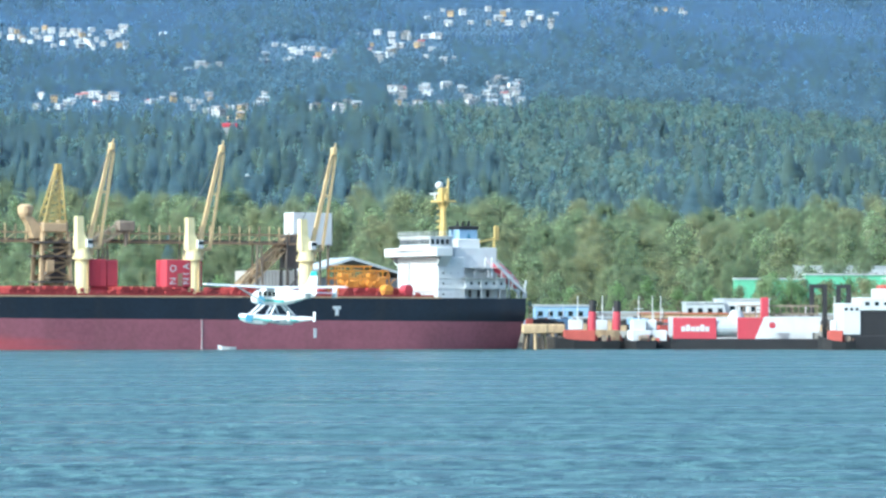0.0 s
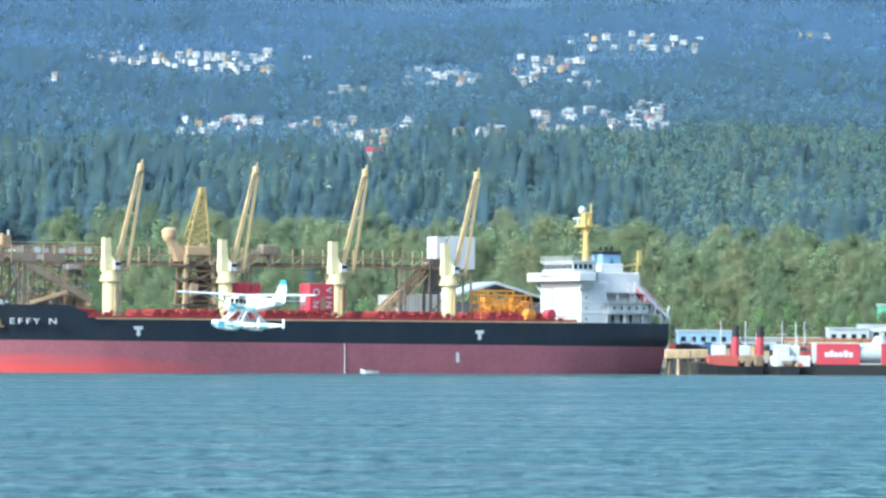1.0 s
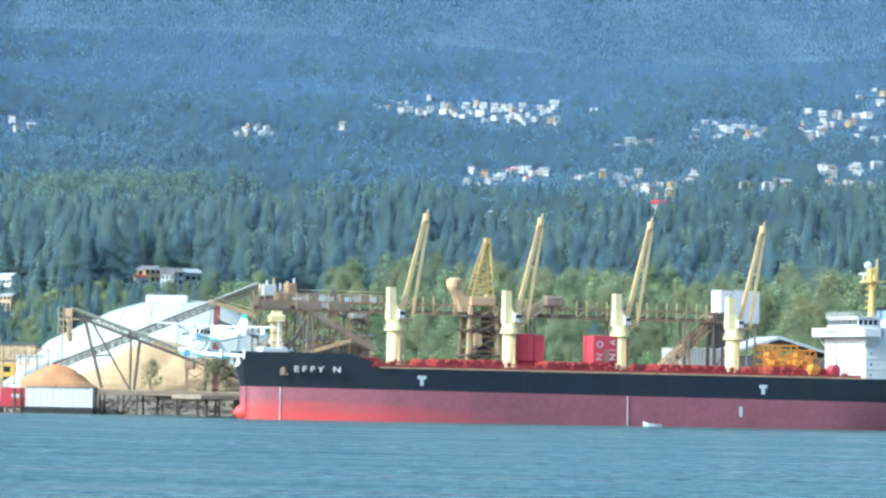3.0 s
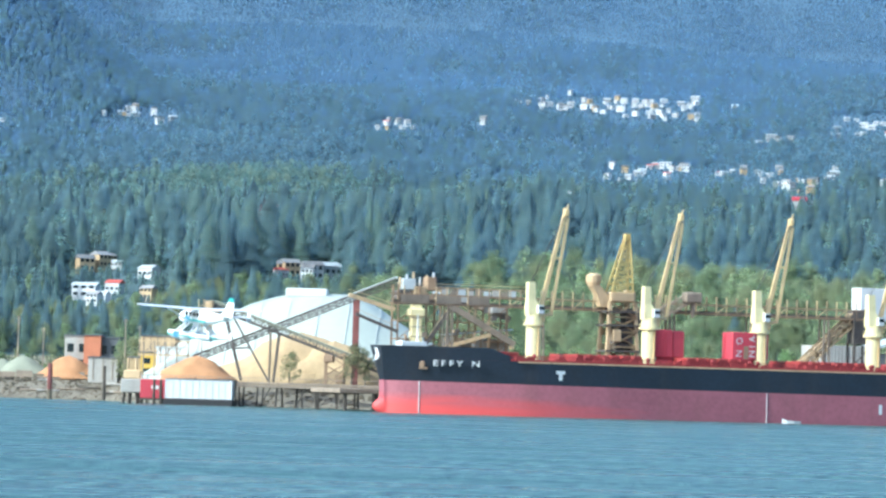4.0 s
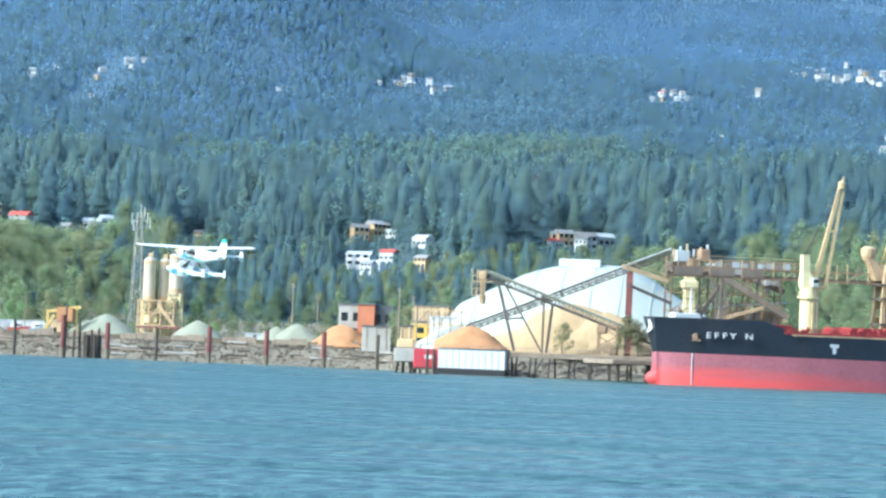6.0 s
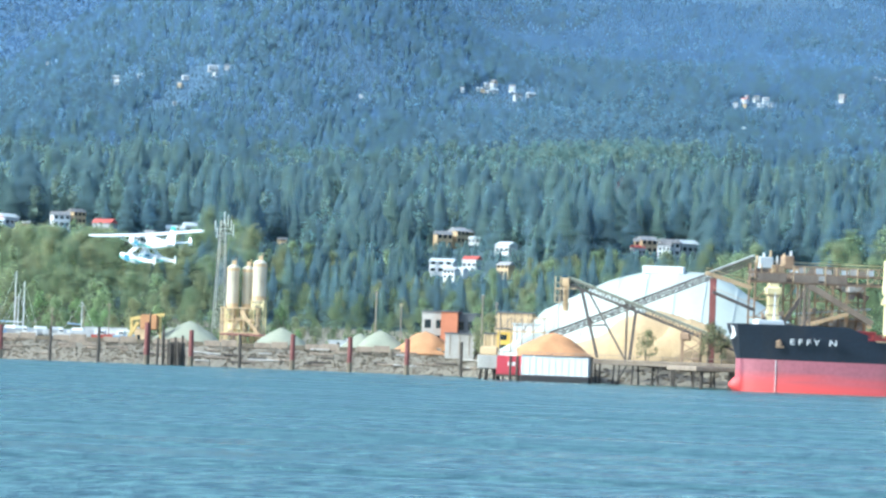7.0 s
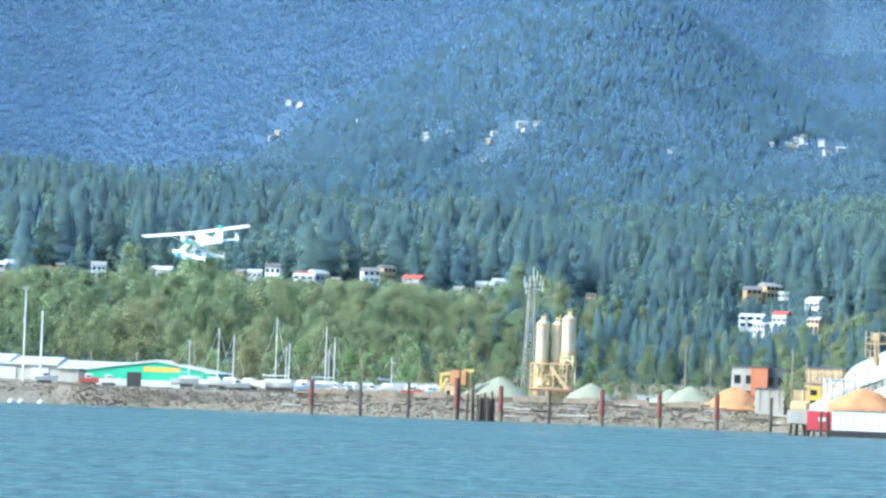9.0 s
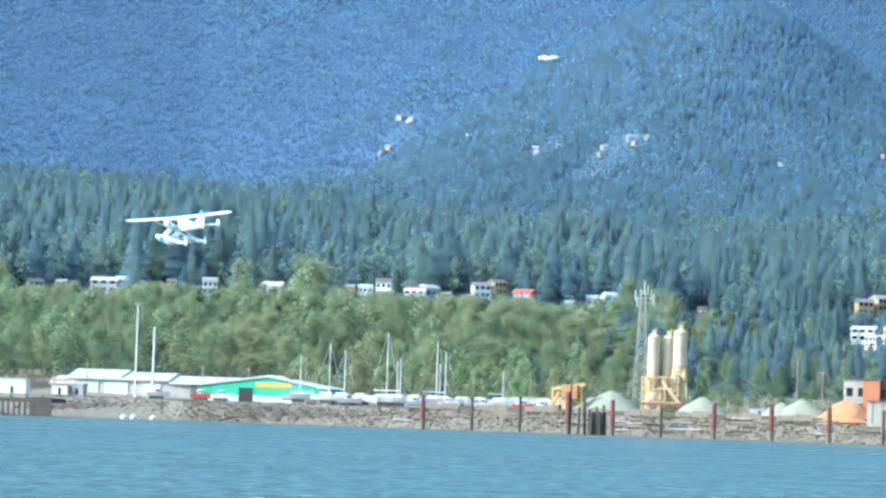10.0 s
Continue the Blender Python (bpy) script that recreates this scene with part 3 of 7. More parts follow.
# ---- the bulk carrier ----
def build_ship():
    ship = thing("cargo_ship", QUAY, "black and red bulk carrier with four cream deck cranes", "ship")

    def deck(x):
        return 14.1 - (x + 100) * 0.002

    def boot(x):
        return 8.3 - (x + 100) * 0.0045

    def half(x, z):
        """Half breadth: full amidships, fine at the stem, tucked in under the counter."""
        full = 15.5
        if x < -62:
            f = (x + 99.5 + 1.6 * max(0, (z - 8)) / 6) / 37.5
            flare = 0.42 + 0.12 * max(0, z - 8) / 6
            return full * max(0.02, min(1, f)) ** (0.62 - 0.22 * flare)
        if x > 55:
            f = min(1, max(0, (x - 55) / 44))
            tuck = max(0, (9.5 - z) / 11)
            return full * (1 - 0.10 * f ** 3) * (1 - min(0.9, 0.42 * tuck * f ** 2))
        return full
    stations = [-99.3, -98.8, -98, -96.5, -94, -90, -85, -80, -75, -69, -62, -40, -10, 20, 55, 62, 70, 77, 84, 90, 95, 99]

    def shell(name, low, high, material, label, x0=-200, x1=200, rows=5):
        bm = bmesh.new()
        rings = []
        for x in [s for s in stations if x0 <= s <= x1]:
            port = []
            for k in range(rows + 1):
                z = low(x) + (high(x) - low(x)) * k / rows
                lean = -1.3 * max(0, z - 8) / 6 * max(0, 1 - (x + 99.3) / 9)  # raked stem
                port.append((x + lean, -half(x, z), z))
            rings.append(port)
        mirrored = [[(px, -py, pz) for px, py, pz in r] for r in rings]
        loft(bm, rings, closed=False, caps=False)
        loft(bm, mirrored, closed=False, caps=False)
        for end in (0, -1):  # stem and transom
            bm.faces.new([bm.verts.new(p) for p in rings[end] + mirrored[end][::-1]])
        loft(bm, [[r[-1] for r in rings], [r[-1] for r in mirrored]], closed=False, caps=False)
        return part(name, bm, material, ship, label, smooth=True)

    lower = shell("lower_hull", lambda x: -4.0, boot, "hull_red", "faded red antifouling paint")
    shell("upper_hull", boot, deck, "hull_black", "black painted topsides")
    shell("forecastle", lambda x: deck(x) + 0.01, lambda x: 17.2 - max(0, x + 75) * 0.35, "hull_black", "raised black bow bulwark", x1=-68, rows=3)
    bm = bmesh.new()  # bulbous bow
    rings = []
    for k in range(8):
        f = k / 7
        r = 3.6 * math.sqrt(max(0.02, 1 - (1 - f) ** 2.2))
        rings.append([(-101.6 + 9 * f, r * math.cos(a) * 0.8, 1.6 + r * math.sin(a) * 0.95) for a in [2 * math.pi * i / 14 for i in range(14)]])
    loft(bm, rings)
    part("bulb", bm, "hull_red", lower, "red bulbous bow", smooth=True)
    for x, w in ((1.6, 0.22), (-91.6, 0.3)):
        y = -half(x, 3) - 0.12
        bm = beam(bmesh.new(), (x, y, 0), (x + (0.0 if x > 0 else 0.0), -half(x, boot(x)) - 0.06, boot(x)), w, 0.12)
        part("draught_mark", bm, "white", ship, "pale painted draught scale")
    # writing and signs on the side
    for x in (-56.3, 40.9):
        z, y = 10.6 if x < 0 else 10.2, -15.56
        bm = bmesh.new()
        box(bm, x - 1.2, x + 1.2, y, y + 0.05, z + 0.45, z + 1.3)
        box(bm, x - 0.5, x + 0.5, y, y + 0.05, z - 1.2, z + 0.45)
        part("tug_mark", bm, "white", ship, "white painted letter T")
    part("side_mark", box(bmesh.new(), 34.0, 34.9, -15.56, -15.51, 3.0, 5.6), "white", ship, "white painted bar")
    p, q = Vector((-89.2, -half(-89.2, 12.8) - 0.25, 12.9)), Vector((-78.0, -half(-78.0, 12.8) - 0.25, 12.9))
    turn = math.degrees(math.atan2(q.y - p.y, q.x - p.x))
    for k, ch in enumerate("EFFY N"):
        if ch != " ":
            place = p.lerp(q, 0.06 + 0.176 * k) + Vector((0.1, -0.85, 0))
            lettering("name_letter", ch, 2.1, Matrix.Translation(place) @ pose(0, 0, 0, 90, 0, turn) @ Matrix.Diagonal((1.35, 1, 1, 1)), "white", ship, 0.3, "white painted letter of the name")
    bm = bmesh.new()
    tube(bm, (-91.0, -half(-91.0, 12.5) + 0.6, 12.6), (-91.7, -half(-91.0, 12.5) - 0.9, 12.4), 0.9, 0.7, 8)
    beam(bm, (-92.2, -half(-92, 11.4) - 0.7, 11.6), (-90.2, -half(-90, 11.4) - 0.7, 11.6), 0.5)
    beam(bm, (-91.2, -half(-91, 12) - 0.8, 13.4), (-91.2, -half(-91, 11.4) - 0.7, 11.6), 0.45)
    part("anchor", bm, "rust", ship, "rusty stowed anchor")
    bm = bmesh.new()
    loft(bm, [[(-101.9 + 1.2 * abs(math.cos(a)) + dx, 1.6 * math.cos(a) * 1.0, 14.9 + 1.75 * math.sin(a)) for a in [2 * math.pi * i / 12 for i in range(12)]] for dx in (0, 0.35)])
    part("stem_crest", bm, "white", ship, "white oval crest on the stem")
    # main deck, bulwark rail, hatches
    bm = bmesh.new()
    for y in (-15.4, 15.4):
        box(bm, -70, 70, y - 0.08, y + 0.08, 14.0, 14.55)
        for k in range(58):
            x = -70 + k * 2.4
            box(bm, x - 0.05, x + 0.05, y - 0.05, y + 0.05, 14.5, 15.5)
        box(bm, -70, 70, y - 0.05, y + 0.05, 15.35, 15.5)
        box(bm, -70, 70, y - 0.04, y + 0.04, 14.95, 15.05)
    part("railing", bm, "deck_red", ship, "red deck railing")
    part("deck_edge", box(bmesh.new(), -68, 72, -15.62, -15.5, 13.62, 13.98), "tan", ship, "pale sheer strake along the deck edge")
    for x0, x1 in ((-77, -66), (-50, -31), (-19, -1), (13, 33), (46, 66)):
        bm = bmesh.new()
        box(bm, x0, x1, -9.5, 9.5, 13.9, 15.6, 0.1)
        for k in range(6):
            xx = x0 + (x1 - x0) * (k + 0.5) / 6
            box(bm, xx - 1.2, xx + 1.2, -9.8, 9.8, 15.55, 16.4, 0.12)
        for k in range(9):
            xx = x0 + (x1 - x0) * (k + 0.5) / 9
            box(bm, xx - 0.12, xx + 0.12, -9.75, -9.5, 13.9, 15.5)
        part("hatch", bm, "deck_red", ship, "red steel hatch cover")
    rng = random.Random(2)
    for k in range(70):
        x = rng.uniform(-68, 66)
        y = -rng.uniform(10.5, 14.5)
        hgt = rng.uniform(0.5, 1.6)
        part("deck_locker", box(bmesh.new(), x, x + rng.uniform(0.4, 2.4), y, y + rng.uniform(0.4, 1.0), 13.9, 13.95 + hgt, 0.05), "deck_red", ship)
    for k in range(16):
        x = rng.uniform(-66, 66)
        part("deck_vent", tube(tube(bmesh.new(), (x, -12, 13.9), (x, -12, 15.3), 0.3, 0.3, 8), (x, -12.2, 15.2), (x, -11.8, 15.8), 0.55, 0.45, 8), "deck_red", ship)
    # forecastle gear
    bm = bmesh.new()
    box(bm, -95, -88, -2, 2.5, 17.0, 18.4, 0.2)
    tube(bm, (-90, 0, 17), (-90, 0, 25.5), 0.3, 0.15, 8)
    part("fore_gear", bm, "white", ship, "white windlass cover and foremast")
    # deck cranes
    base = None
    for x, jib in ((-58.1, 1.0), (-25.6, 1.0), (6.1, 1.0), (39.3, 1.0)):
        crane = new("deck_crane")
        crane.parent, crane.matrix_basis = ship, pose(x, 0, 0)
        tagged(crane, label="cream pedestal crane with a raised jib")
        bm = bmesh.new()
        tube(bm, (0, 0, 13.5), (0, 0, 23.5), 1.95, 1.95, 20)
        tube(bm, (0, 0, 23.5), (0, 0, 24.0), 2.7, 2.7, 20)
        tube(bm, (0, 0, 24.0), (0, 0, 26.2), 2.2, 2.0, 20)
        part("pedestal", bm, "cream", crane)
        bm = bmesh.new()
        loft(bm, [[(sx * a + ox, sy * b, z) for sx, sy in ((-1, -1), (1, -1), (1, 1), (-1, 1))] for a, b, ox, z in ((2.0, 1.6, 0, 26.2), (1.7, 1.5, -0.4, 28.0), (1.0, 1.2, -1.0, 30.2), (0.9, 1.1, -1.15, 34.8))])
        part("slewing_column", bm, "cream", crane)
        bm = bmesh.new()
        box(bm, 0.2, 1.9, -2.5, -1.5, 26.6, 28.8, 0.1)
        part("cab", bm, "white", crane, "white operator cab")
        part("cab_window", box(bmesh.new(), 0.5, 1.94, -2.54, -2.1, 27.6, 28.5), "glass", crane)
        foot, tip = Vector((1.5, 0, 26.0)), Vector((8.2, 0, 53.4))
        bm = bmesh.new()
        beam(bm, foot + Vector((-0.6, 0, -1.5)), tip + Vector((-0.2, 0, 0)), 1.15, 0.9, (0, 1, 0), 0.72)
        mid = foot.lerp(tip, 0.56)
        beam(bm, mid + Vector((-0.4, 0, 0)), mid + Vector((1.5, 0, -0.2)), 0.5)
        box(bm, tip.x - 0.6, tip.x + 0.6, -0.8, 0.8, tip.z - 1.2, tip.z + 0.8, 0.15)
        tube(bm, tip + Vector((0.1, 0, 0.6)), tip + Vector((0.6, 0, 2.0)), 0.25, 0.15, 6)
        part("jib", bm, "jib_buff", crane, "buff box-section jib, weathered")
        bm = bmesh.new()
        beam(bm, (4.7, 0, 26.2), tip + Vector((0.5, 0, -1.5)), 0.62, 0.7)
        beam(bm, (1.0, 0, 25.6), (4.6, 0, 26.8), 0.8)
        tube(bm, (1.9, -1.2, 25.2), (1.9, 1.2, 25.2), 0.8, 0.8, 10)
        part("jib_brace", bm, "jib_buff", crane, "slender lower brace of the jib")
        bm = bmesh.new()
        for s in (-0.4, 0.4):
            tube(bm, (-1.2, s, 34.6), tip + Vector((0, s, 0)), 0.06, 0.06, 5)
        tube(bm, tip, (tip.x + 0.1, 0, 41), 0.06, 0.06, 5)
        part("wire", bm, "black", crane)
        for k in range(10):
            a0 = 2 * math.pi * k / 10
            part("rail_post", beam(bmesh.new(), (2.6 * math.cos(a0), 2.6 * math.sin(a0), 23.9), (2.6 * math.cos(a0), 2.6 * math.sin(a0), 25.1), 0.09), "cream", crane)
        part("ladder", beam(bmesh.new(), (0.6, -2.05, 14), (0.6, -2.05, 23.5), 0.5, 0.12), "jib_buff", crane)
    # red cargo hoppers with rotated letters
    for x0, x1, text in ((-25.0, -16.0, ""), (-2.4, 8.2, "NO")):
        hop = new("grab_box")
        hop.parent = ship
        tagged(hop, label="large red steel cargo box on deck")
        bm = bmesh.new()
        box(bm, x0, x1 - 3.5, -1.5, 5.0, 16.4, 23.6, 0.15)
        box(bm, x1 - 3.4, x1, -1.2, 5.0, 16.4, 23.4, 0.3)
        box(bm, x0 + 0.5, x1 - 0.5, -0.5, 6.5, 14.0, 16.5)
        for k in range(5):
            xx = x0 + 0.6 + k * (x1 - x0 - 6) / 4
            if not text:
                box(bm, xx - 0.12, xx + 0.12, -1.7, -1.5, 16.6, 23.2)
        part("box_shell", bm, "box_red", hop)
        if text:
            for ch, xx, yy, zz in (("N", -0.4, -1.58, 18.0), ("O", -0.4, -1.58, 21.2), ("N", 3.4, -1.58, 18.0), ("I", 3.4, -1.58, 19.9), ("A", 3.4, -1.58, 21.9)):
                lettering("box_letter", ch, 2.5, pose(xx, yy, zz, 90, 0, 0) @ pose(0, 0, 0, 0, 0, 90 if ch != "O" else 0), "white", hop, 0.03, "white letter painted sideways")
            part("stain", box(bmesh.new(), 0.9, 2.3, -1.55, -1.48, 16.6, 20.0), "rust", hop, "brown rust patch")
    # orange deck machinery before the bridge
    gear = new("hatch_gantry")
    gear.parent = ship
    tagged(gear, label="orange cargo gear and gantry frames on deck")
    rng = random.Random(5)
    bm = bmesh.new()
    for z in (17.0, 19.0, 21.0, 22.2):
        for y in (-6, -3, 0):
            box(bm, 45.5 + 0.6 * (z > 22), 61 - (5 if z > 22 else 0), y - 0.15, y + 0.15, z - 0.25, z + 0.25)
    for k in range(9):
        x = 46 + k * 1.9
        for y in (-6, 0):
            box(bm, x - 0.18, x + 0.18, y - 0.18, y + 0.18, 14, 20 + 2.6 * rng.random())
        beam(bm, (x, -6, 17), (x + 1.9, -6, 19 + 2 * (k % 2)), 0.22)
    part("gantry_frame", bm, "orange", gear)
    for k in range(7):
        bm = bmesh.new()
        x = rng.uniform(47, 60)
        box(bm, x - 1.2, x + 1.3, -7 + k * 0.5, -4 + k * 0.5, 16.4 + 0.6 * (k % 3), 18.6 + 0.9 * (k % 3), 0.25)
        tube(bm, (x, -7.2, 17.4), (x, -3, 17.4), 0.9, 0.9, 10)
        part("grab", bm, "orange", gear, "orange grab bucket")
    for x in (57.5, 63.5):
        bm = bmesh.new()
        box(bm, x - 1.5, x + 1.5, -13, -10.5, 14, 16.4, 0.3)
        tube(bm, (x, -13.4, 16), (x, -10.2, 16), 1.3, 1.3, 12)
        part("winch", bm, "box_red" if x > 60 else "orange", gear, "mooring winch")
    # accommodation
    house = new("superstructure")
    house.parent = ship
    tagged(house, label="white accommodation block with bridge wings")
    bm = bmesh.new()
    box(bm, 73, 81, -12, 12, 13.6, 24.9, 0.12)
    for z in (16.4, 19.2, 22.0):
        box(bm, 72.85, 81.1, -12.12, 12.12, z - 0.07, z + 0.07)
    part("house_block", bm, "white", house)
    bm = bmesh.new()
    box(bm, 70.6, 75.8, -15.5, 15.5, 24.95, 27.4, 0.2)
    loft(bm, [[(72.4, y0, 24.97), (75.6, y0, 24.97), (75.6, y1, z), (72.4, y1, z)] for y0, y1, z in ((-15.3, -12.05, 22.6), (-15.3, -12.05, 22.4))], caps=True)
    for s in (-1, 1):
        beam(bm, (74, s * 15, 25.0), (74, s * 12.0, 22.8), 2.6, 0.35)
    part("bridge_wing", bm, "white", house, "full-width white bridge wings")
    bm = bmesh.new()
    box(bm, 72.0, 78.5, -9, 9, 27.4, 30.3, 0.15)
    box(bm, 71.6, 78.9, -9.4, 9.4, 30.3, 30.6)
    part("wheelhouse", bm, "white", house)
    for k in range(12):
        y = -8.2 + k * 1.49
        part("bridge_window", box(bmesh.new(), 71.93, 72.0, y - 0.55, y + 0.55, 28.3, 29.7), "glass", house, "dark bridge window")
    for k in range(4):
        x = 72.9 + k * 1.5
        part("bridge_window", box(bmesh.new(), x - 0.5, x + 0.5, -9.07, -9.0, 28.3, 29.7), "glass", house, "dark bridge window")
    part("slot", box(bmesh.new(), 70.52, 70.6, -8.5, 8.5, 26.2, 26.7), "metal", house, "grey slot under the bridge front")
    for z in (14.8, 17.7, 20.5, 23.2):
        for k in range(8):
            y = -9.8 + k * 2.8
            if (k * 3 + int(z)) % 5:
                part("porthole", box(bmesh.new(), 72.93, 73.0, y - 0.2, y + 0.2, z - 0.25, z + 0.25), "metal", house)
        for k in range(3):
            x = 74.6 + k * 2.3
            part("porthole", box(bmesh.new(), x - 0.2, x + 0.2, -12.07, -12.0, z - 0.28, z + 0.28), "metal" if k else "glass", house)
    bm = bmesh.new()
    for y in (-9.2, 9.2):
        for k in range(7):
            box(bm, 72 + k, 72.06 + k, y - 0.03, y + 0.03, 30.6, 31.8)
    for k in range(20):
        y = -9.2 + k * 0.968
        box(bm, 71.8, 71.86, y - 0.03, y + 0.03, 30.6, 31.8)
    for z in (31.2, 31.8):
        box(bm, 71.8, 71.86, -9.2, 9.2, z - 0.03, z + 0.03)
        for y in (-9.2, 9.2):
            box(bm, 71.8, 78.8, y - 0.03, y + 0.03, z - 0.03, z + 0.03)
    part("monkey_island_rail", bm, "white", house)
    bm = bmesh.new()
    tube(bm, (80.8, 0, 30.0), (80.8, 0, 40.0), 1.15, 0.75, 12)
    box(bm, 78.8, 83.0, -3.4, 3.4, 40.0, 40.5)
    for s in (-1, 1):
        tube(bm, (80.5, s * 2.2, 40.4), (80.5, s * 2.2, 42.2), 0.5, 0.4, 8)
    box(bm, 79.6, 81.8, -1.2, 1.0, 40.4, 44.0, 0.2)
    tube(bm, (81.6, -1.0, 40), (81.8, -1.0, 46.6), 0.55, 0.2, 8)
    for k in range(4):
        box(bm, 79.0, 80.4, -0.4, 0.4, 33 + k * 1.7, 33.35 + k * 1.7)
    beam(bm, (80.8, 3.0, 40), (80.8, 0.8, 37.8), 0.3)
    beam(bm, (80.8, -3.0, 40), (80.8, -0.8, 37.8), 0.3)
    part("radar_mast", bm, "yellow", house, "ochre radar mast")
    bm = bmesh.new()
    bmesh.ops.create_icosphere(bm, subdivisions=2, radius=1.1, matrix=pose(79.8, 0.4, 44.6))
    part("radome", bm, "white", house, "white satellite dome", smooth=True)
    bm = bmesh.new()
    box(bm, 79.4, 80.0, 0.4, 5.2, 42.2, 42.6)
    tube(bm, (79.7, 2.8, 40.4), (79.7, 2.8, 42.3), 0.25, 0.25, 8)
    part("radar_scanner", bm, "white", house)
    bm = bmesh.new()
    box(bm, 81.05, 94.0, -6.5, 6.5, 13.6, 27.6, 0.2)
    box(bm, 83.5, 90.5, -3.4, 3.4, 27.6, 30.0, 0.2)
    part("engine_casing", bm, "white", house, "white engine casing")
    part("funnel", box(bmesh.new(), 84.0, 90.0, -3.0, 3.0, 28.0, 32.6, 0.3), "blue", house, "pale blue funnel")
    part("funnel_top", box(bmesh.new(), 83.8, 90.2, -3.2, 3.2, 32.6, 33.5, 0.2), "black", house, "black funnel top")
    bm = bmesh.new()
    loft(bm, [[(86.2, -3.04, 29.5), (88.0, -3.04, 29.5), (87.1, -3.04, 31.7)], [(86.2, -3.1, 29.5), (88.0, -3.1, 29.5), (87.1, -3.1, 31.7)]])
    part("funnel_mark", bm, "navy", house, "dark blue funnel emblem")
    for x in (85.2, 86.8, 88.6):
        part("exhaust_pipe", tube(bmesh.new(), (x, 0, 33.4), (x + 0.2, 0, 34.8), 0.35, 0.3, 8), "black", house)
    bm = bmesh.new()
    for z0, x1, yy in ((13.6, 97, 13.5), (16.6, 95, 14.2), (19.4, 93, 12.0)):
        box(bm, 80, x1, -yy, yy, z0 + 2.55, z0 + 2.75)
        for k in range(4):
            x = 80.3 + (x1 - 80.6) * k / 3
            for s in (-1, 1):
                box(bm, x - 0.1, x + 0.1, s * (yy - 0.25) - 0.1, s * (yy - 0.25) + 0.1, z0, z0 + 2.6)
                box(bm, x - 0.03, x + 0.03, s * (yy - 0.1) - 0.03, s * (yy - 0.1) + 0.03, z0 + 2.7, z0 + 3.8)
        for s in (-1, 1):
            box(bm, 80, x1, s * (yy - 0.1) - 0.03, s * (yy - 0.1) + 0.03, z0 + 3.7, z0 + 3.78)
            box(bm, 80, x1, s * (yy - 0.1) - 0.03, s * (yy - 0.1) + 0.03, z0 + 3.2, z0 + 3.26)
    part("aft_decks", bm, "white", house, "stacked white open decks aft")
    part("aft_house", box(bmesh.new(), 81.1, 95, -10.5, 10.5, 13.6, 16.3, 0.1), "white", house)
    part("upper_house", box(bmesh.new(), 81.1, 93.5, -12.6, 12.6, 16.42, 19.1, 0.1), "white", house)
    for k in range(5):
        part("porthole", box(bmesh.new(), 82.6 + k * 2.3, 83.2 + k * 2.3, -12.66, -12.6, 17.4, 18.2), "glass", house)
    for x in (83.5, 86.2, 89.0, 92.5):
        # black panels on the wall stand in for the shade inside doorways
        part("doorway", box(bmesh.new(), x - 0.45, x + 0.45, -10.57, -10.5, 14.0, 16.0), "black", house, "black panel painted as a doorway's shade")
    bm = bmesh.new()
    tube(bm, (93.5, -5.8, 19), (93.5, -5.8, 30.4), 0.45, 0.35, 8)
    beam(bm, (94.2, -5.8, 30.2), (89, -5.8, 29.2), 0.5)
    box(bm, 93.6, 94.8, -6.2, -5.4, 29.6, 33.6, 0.1)
    part("stores_crane", bm, "yellow", house, "ochre stores crane")
    # free-fall lifeboat on its sloping ramp
    bm = bmesh.new()
    for y in (-11.0, -7.4):
        beam(bm, (90.0, y, 24.4), (100.5, y, 15.2), 0.7, 0.8)
        for f in (0.0, 0.5, 1.0):
            p = Vector((90.0, y, 24.4)).lerp(Vector((100.5, y, 15.2)), f)
            box(bm, p.x - 0.2, p.x + 0.2, y - 0.2, y + 0.2, 13.8, p.z)
        for k in range(6):
            p = Vector((90.0, y, 24.4)).lerp(Vector((100.5, y, 15.2)), k / 5)
            beam(bm, p, p + Vector((0, 0, 1.4)), 0.1)
        beam(bm, (90.0, y, 25.8), (100.5, y, 16.6), 0.1)
    beam(bm, (99.6, -11.1, 13.8), (100.6, -11.1, 18.6), 0.4)
    part("lifeboat_ramp", bm, "white", house, "white sloping lifeboat ramp")
    bm = bmesh.new()
    rings = []
    a, b = Vector((91.5, -9.2, 23.2)), Vector((99.0, -9.2, 16.9))
    d = (b - a).normalized()
    n = Vector((-d.z, 0, d.x))
    for k in range(7):
        f = k / 6
        r = 1.7 * math.sin(math.pi * (0.12 + 0.76 * f)) ** 0.6
        rings.append([a.lerp(b, f) + Vector((0, 1, 0)) * r * math.cos(t) + n * r * 0.95 * math.sin(t) for t in [2 * math.pi * i / 12 for i in range(12)]])
    loft(bm, rings)
    part("lifeboat", bm, "box_red", house, "dull red enclosed lifeboat", smooth=True)
    bm = bmesh.new()
    loft(bm, [[(101.0 - f * 3, -1.2 + 2.4 * s, z) for s, z in ((0, 1.0), (1, 1.0), (1, 5.5 - f * 0.5), (0, 5.5 - f * 0.5))] for f in (0, 1)])
    part("rudder", bm, "hull_red", ship, "rudder head above the water")
    return ship


# ---- the float plane ----
def airfoil(chord, y, z, x0, thick):
    pts = [(0, 0), (0.08, 0.55), (0.3, 0.75), (0.65, 0.45), (1, 0.02), (0.65, -0.1), (0.3, -0.25), (0.08, -0.3)]
    return [(x0 - px * chord, y, z + pz * thick) for px, pz in pts]


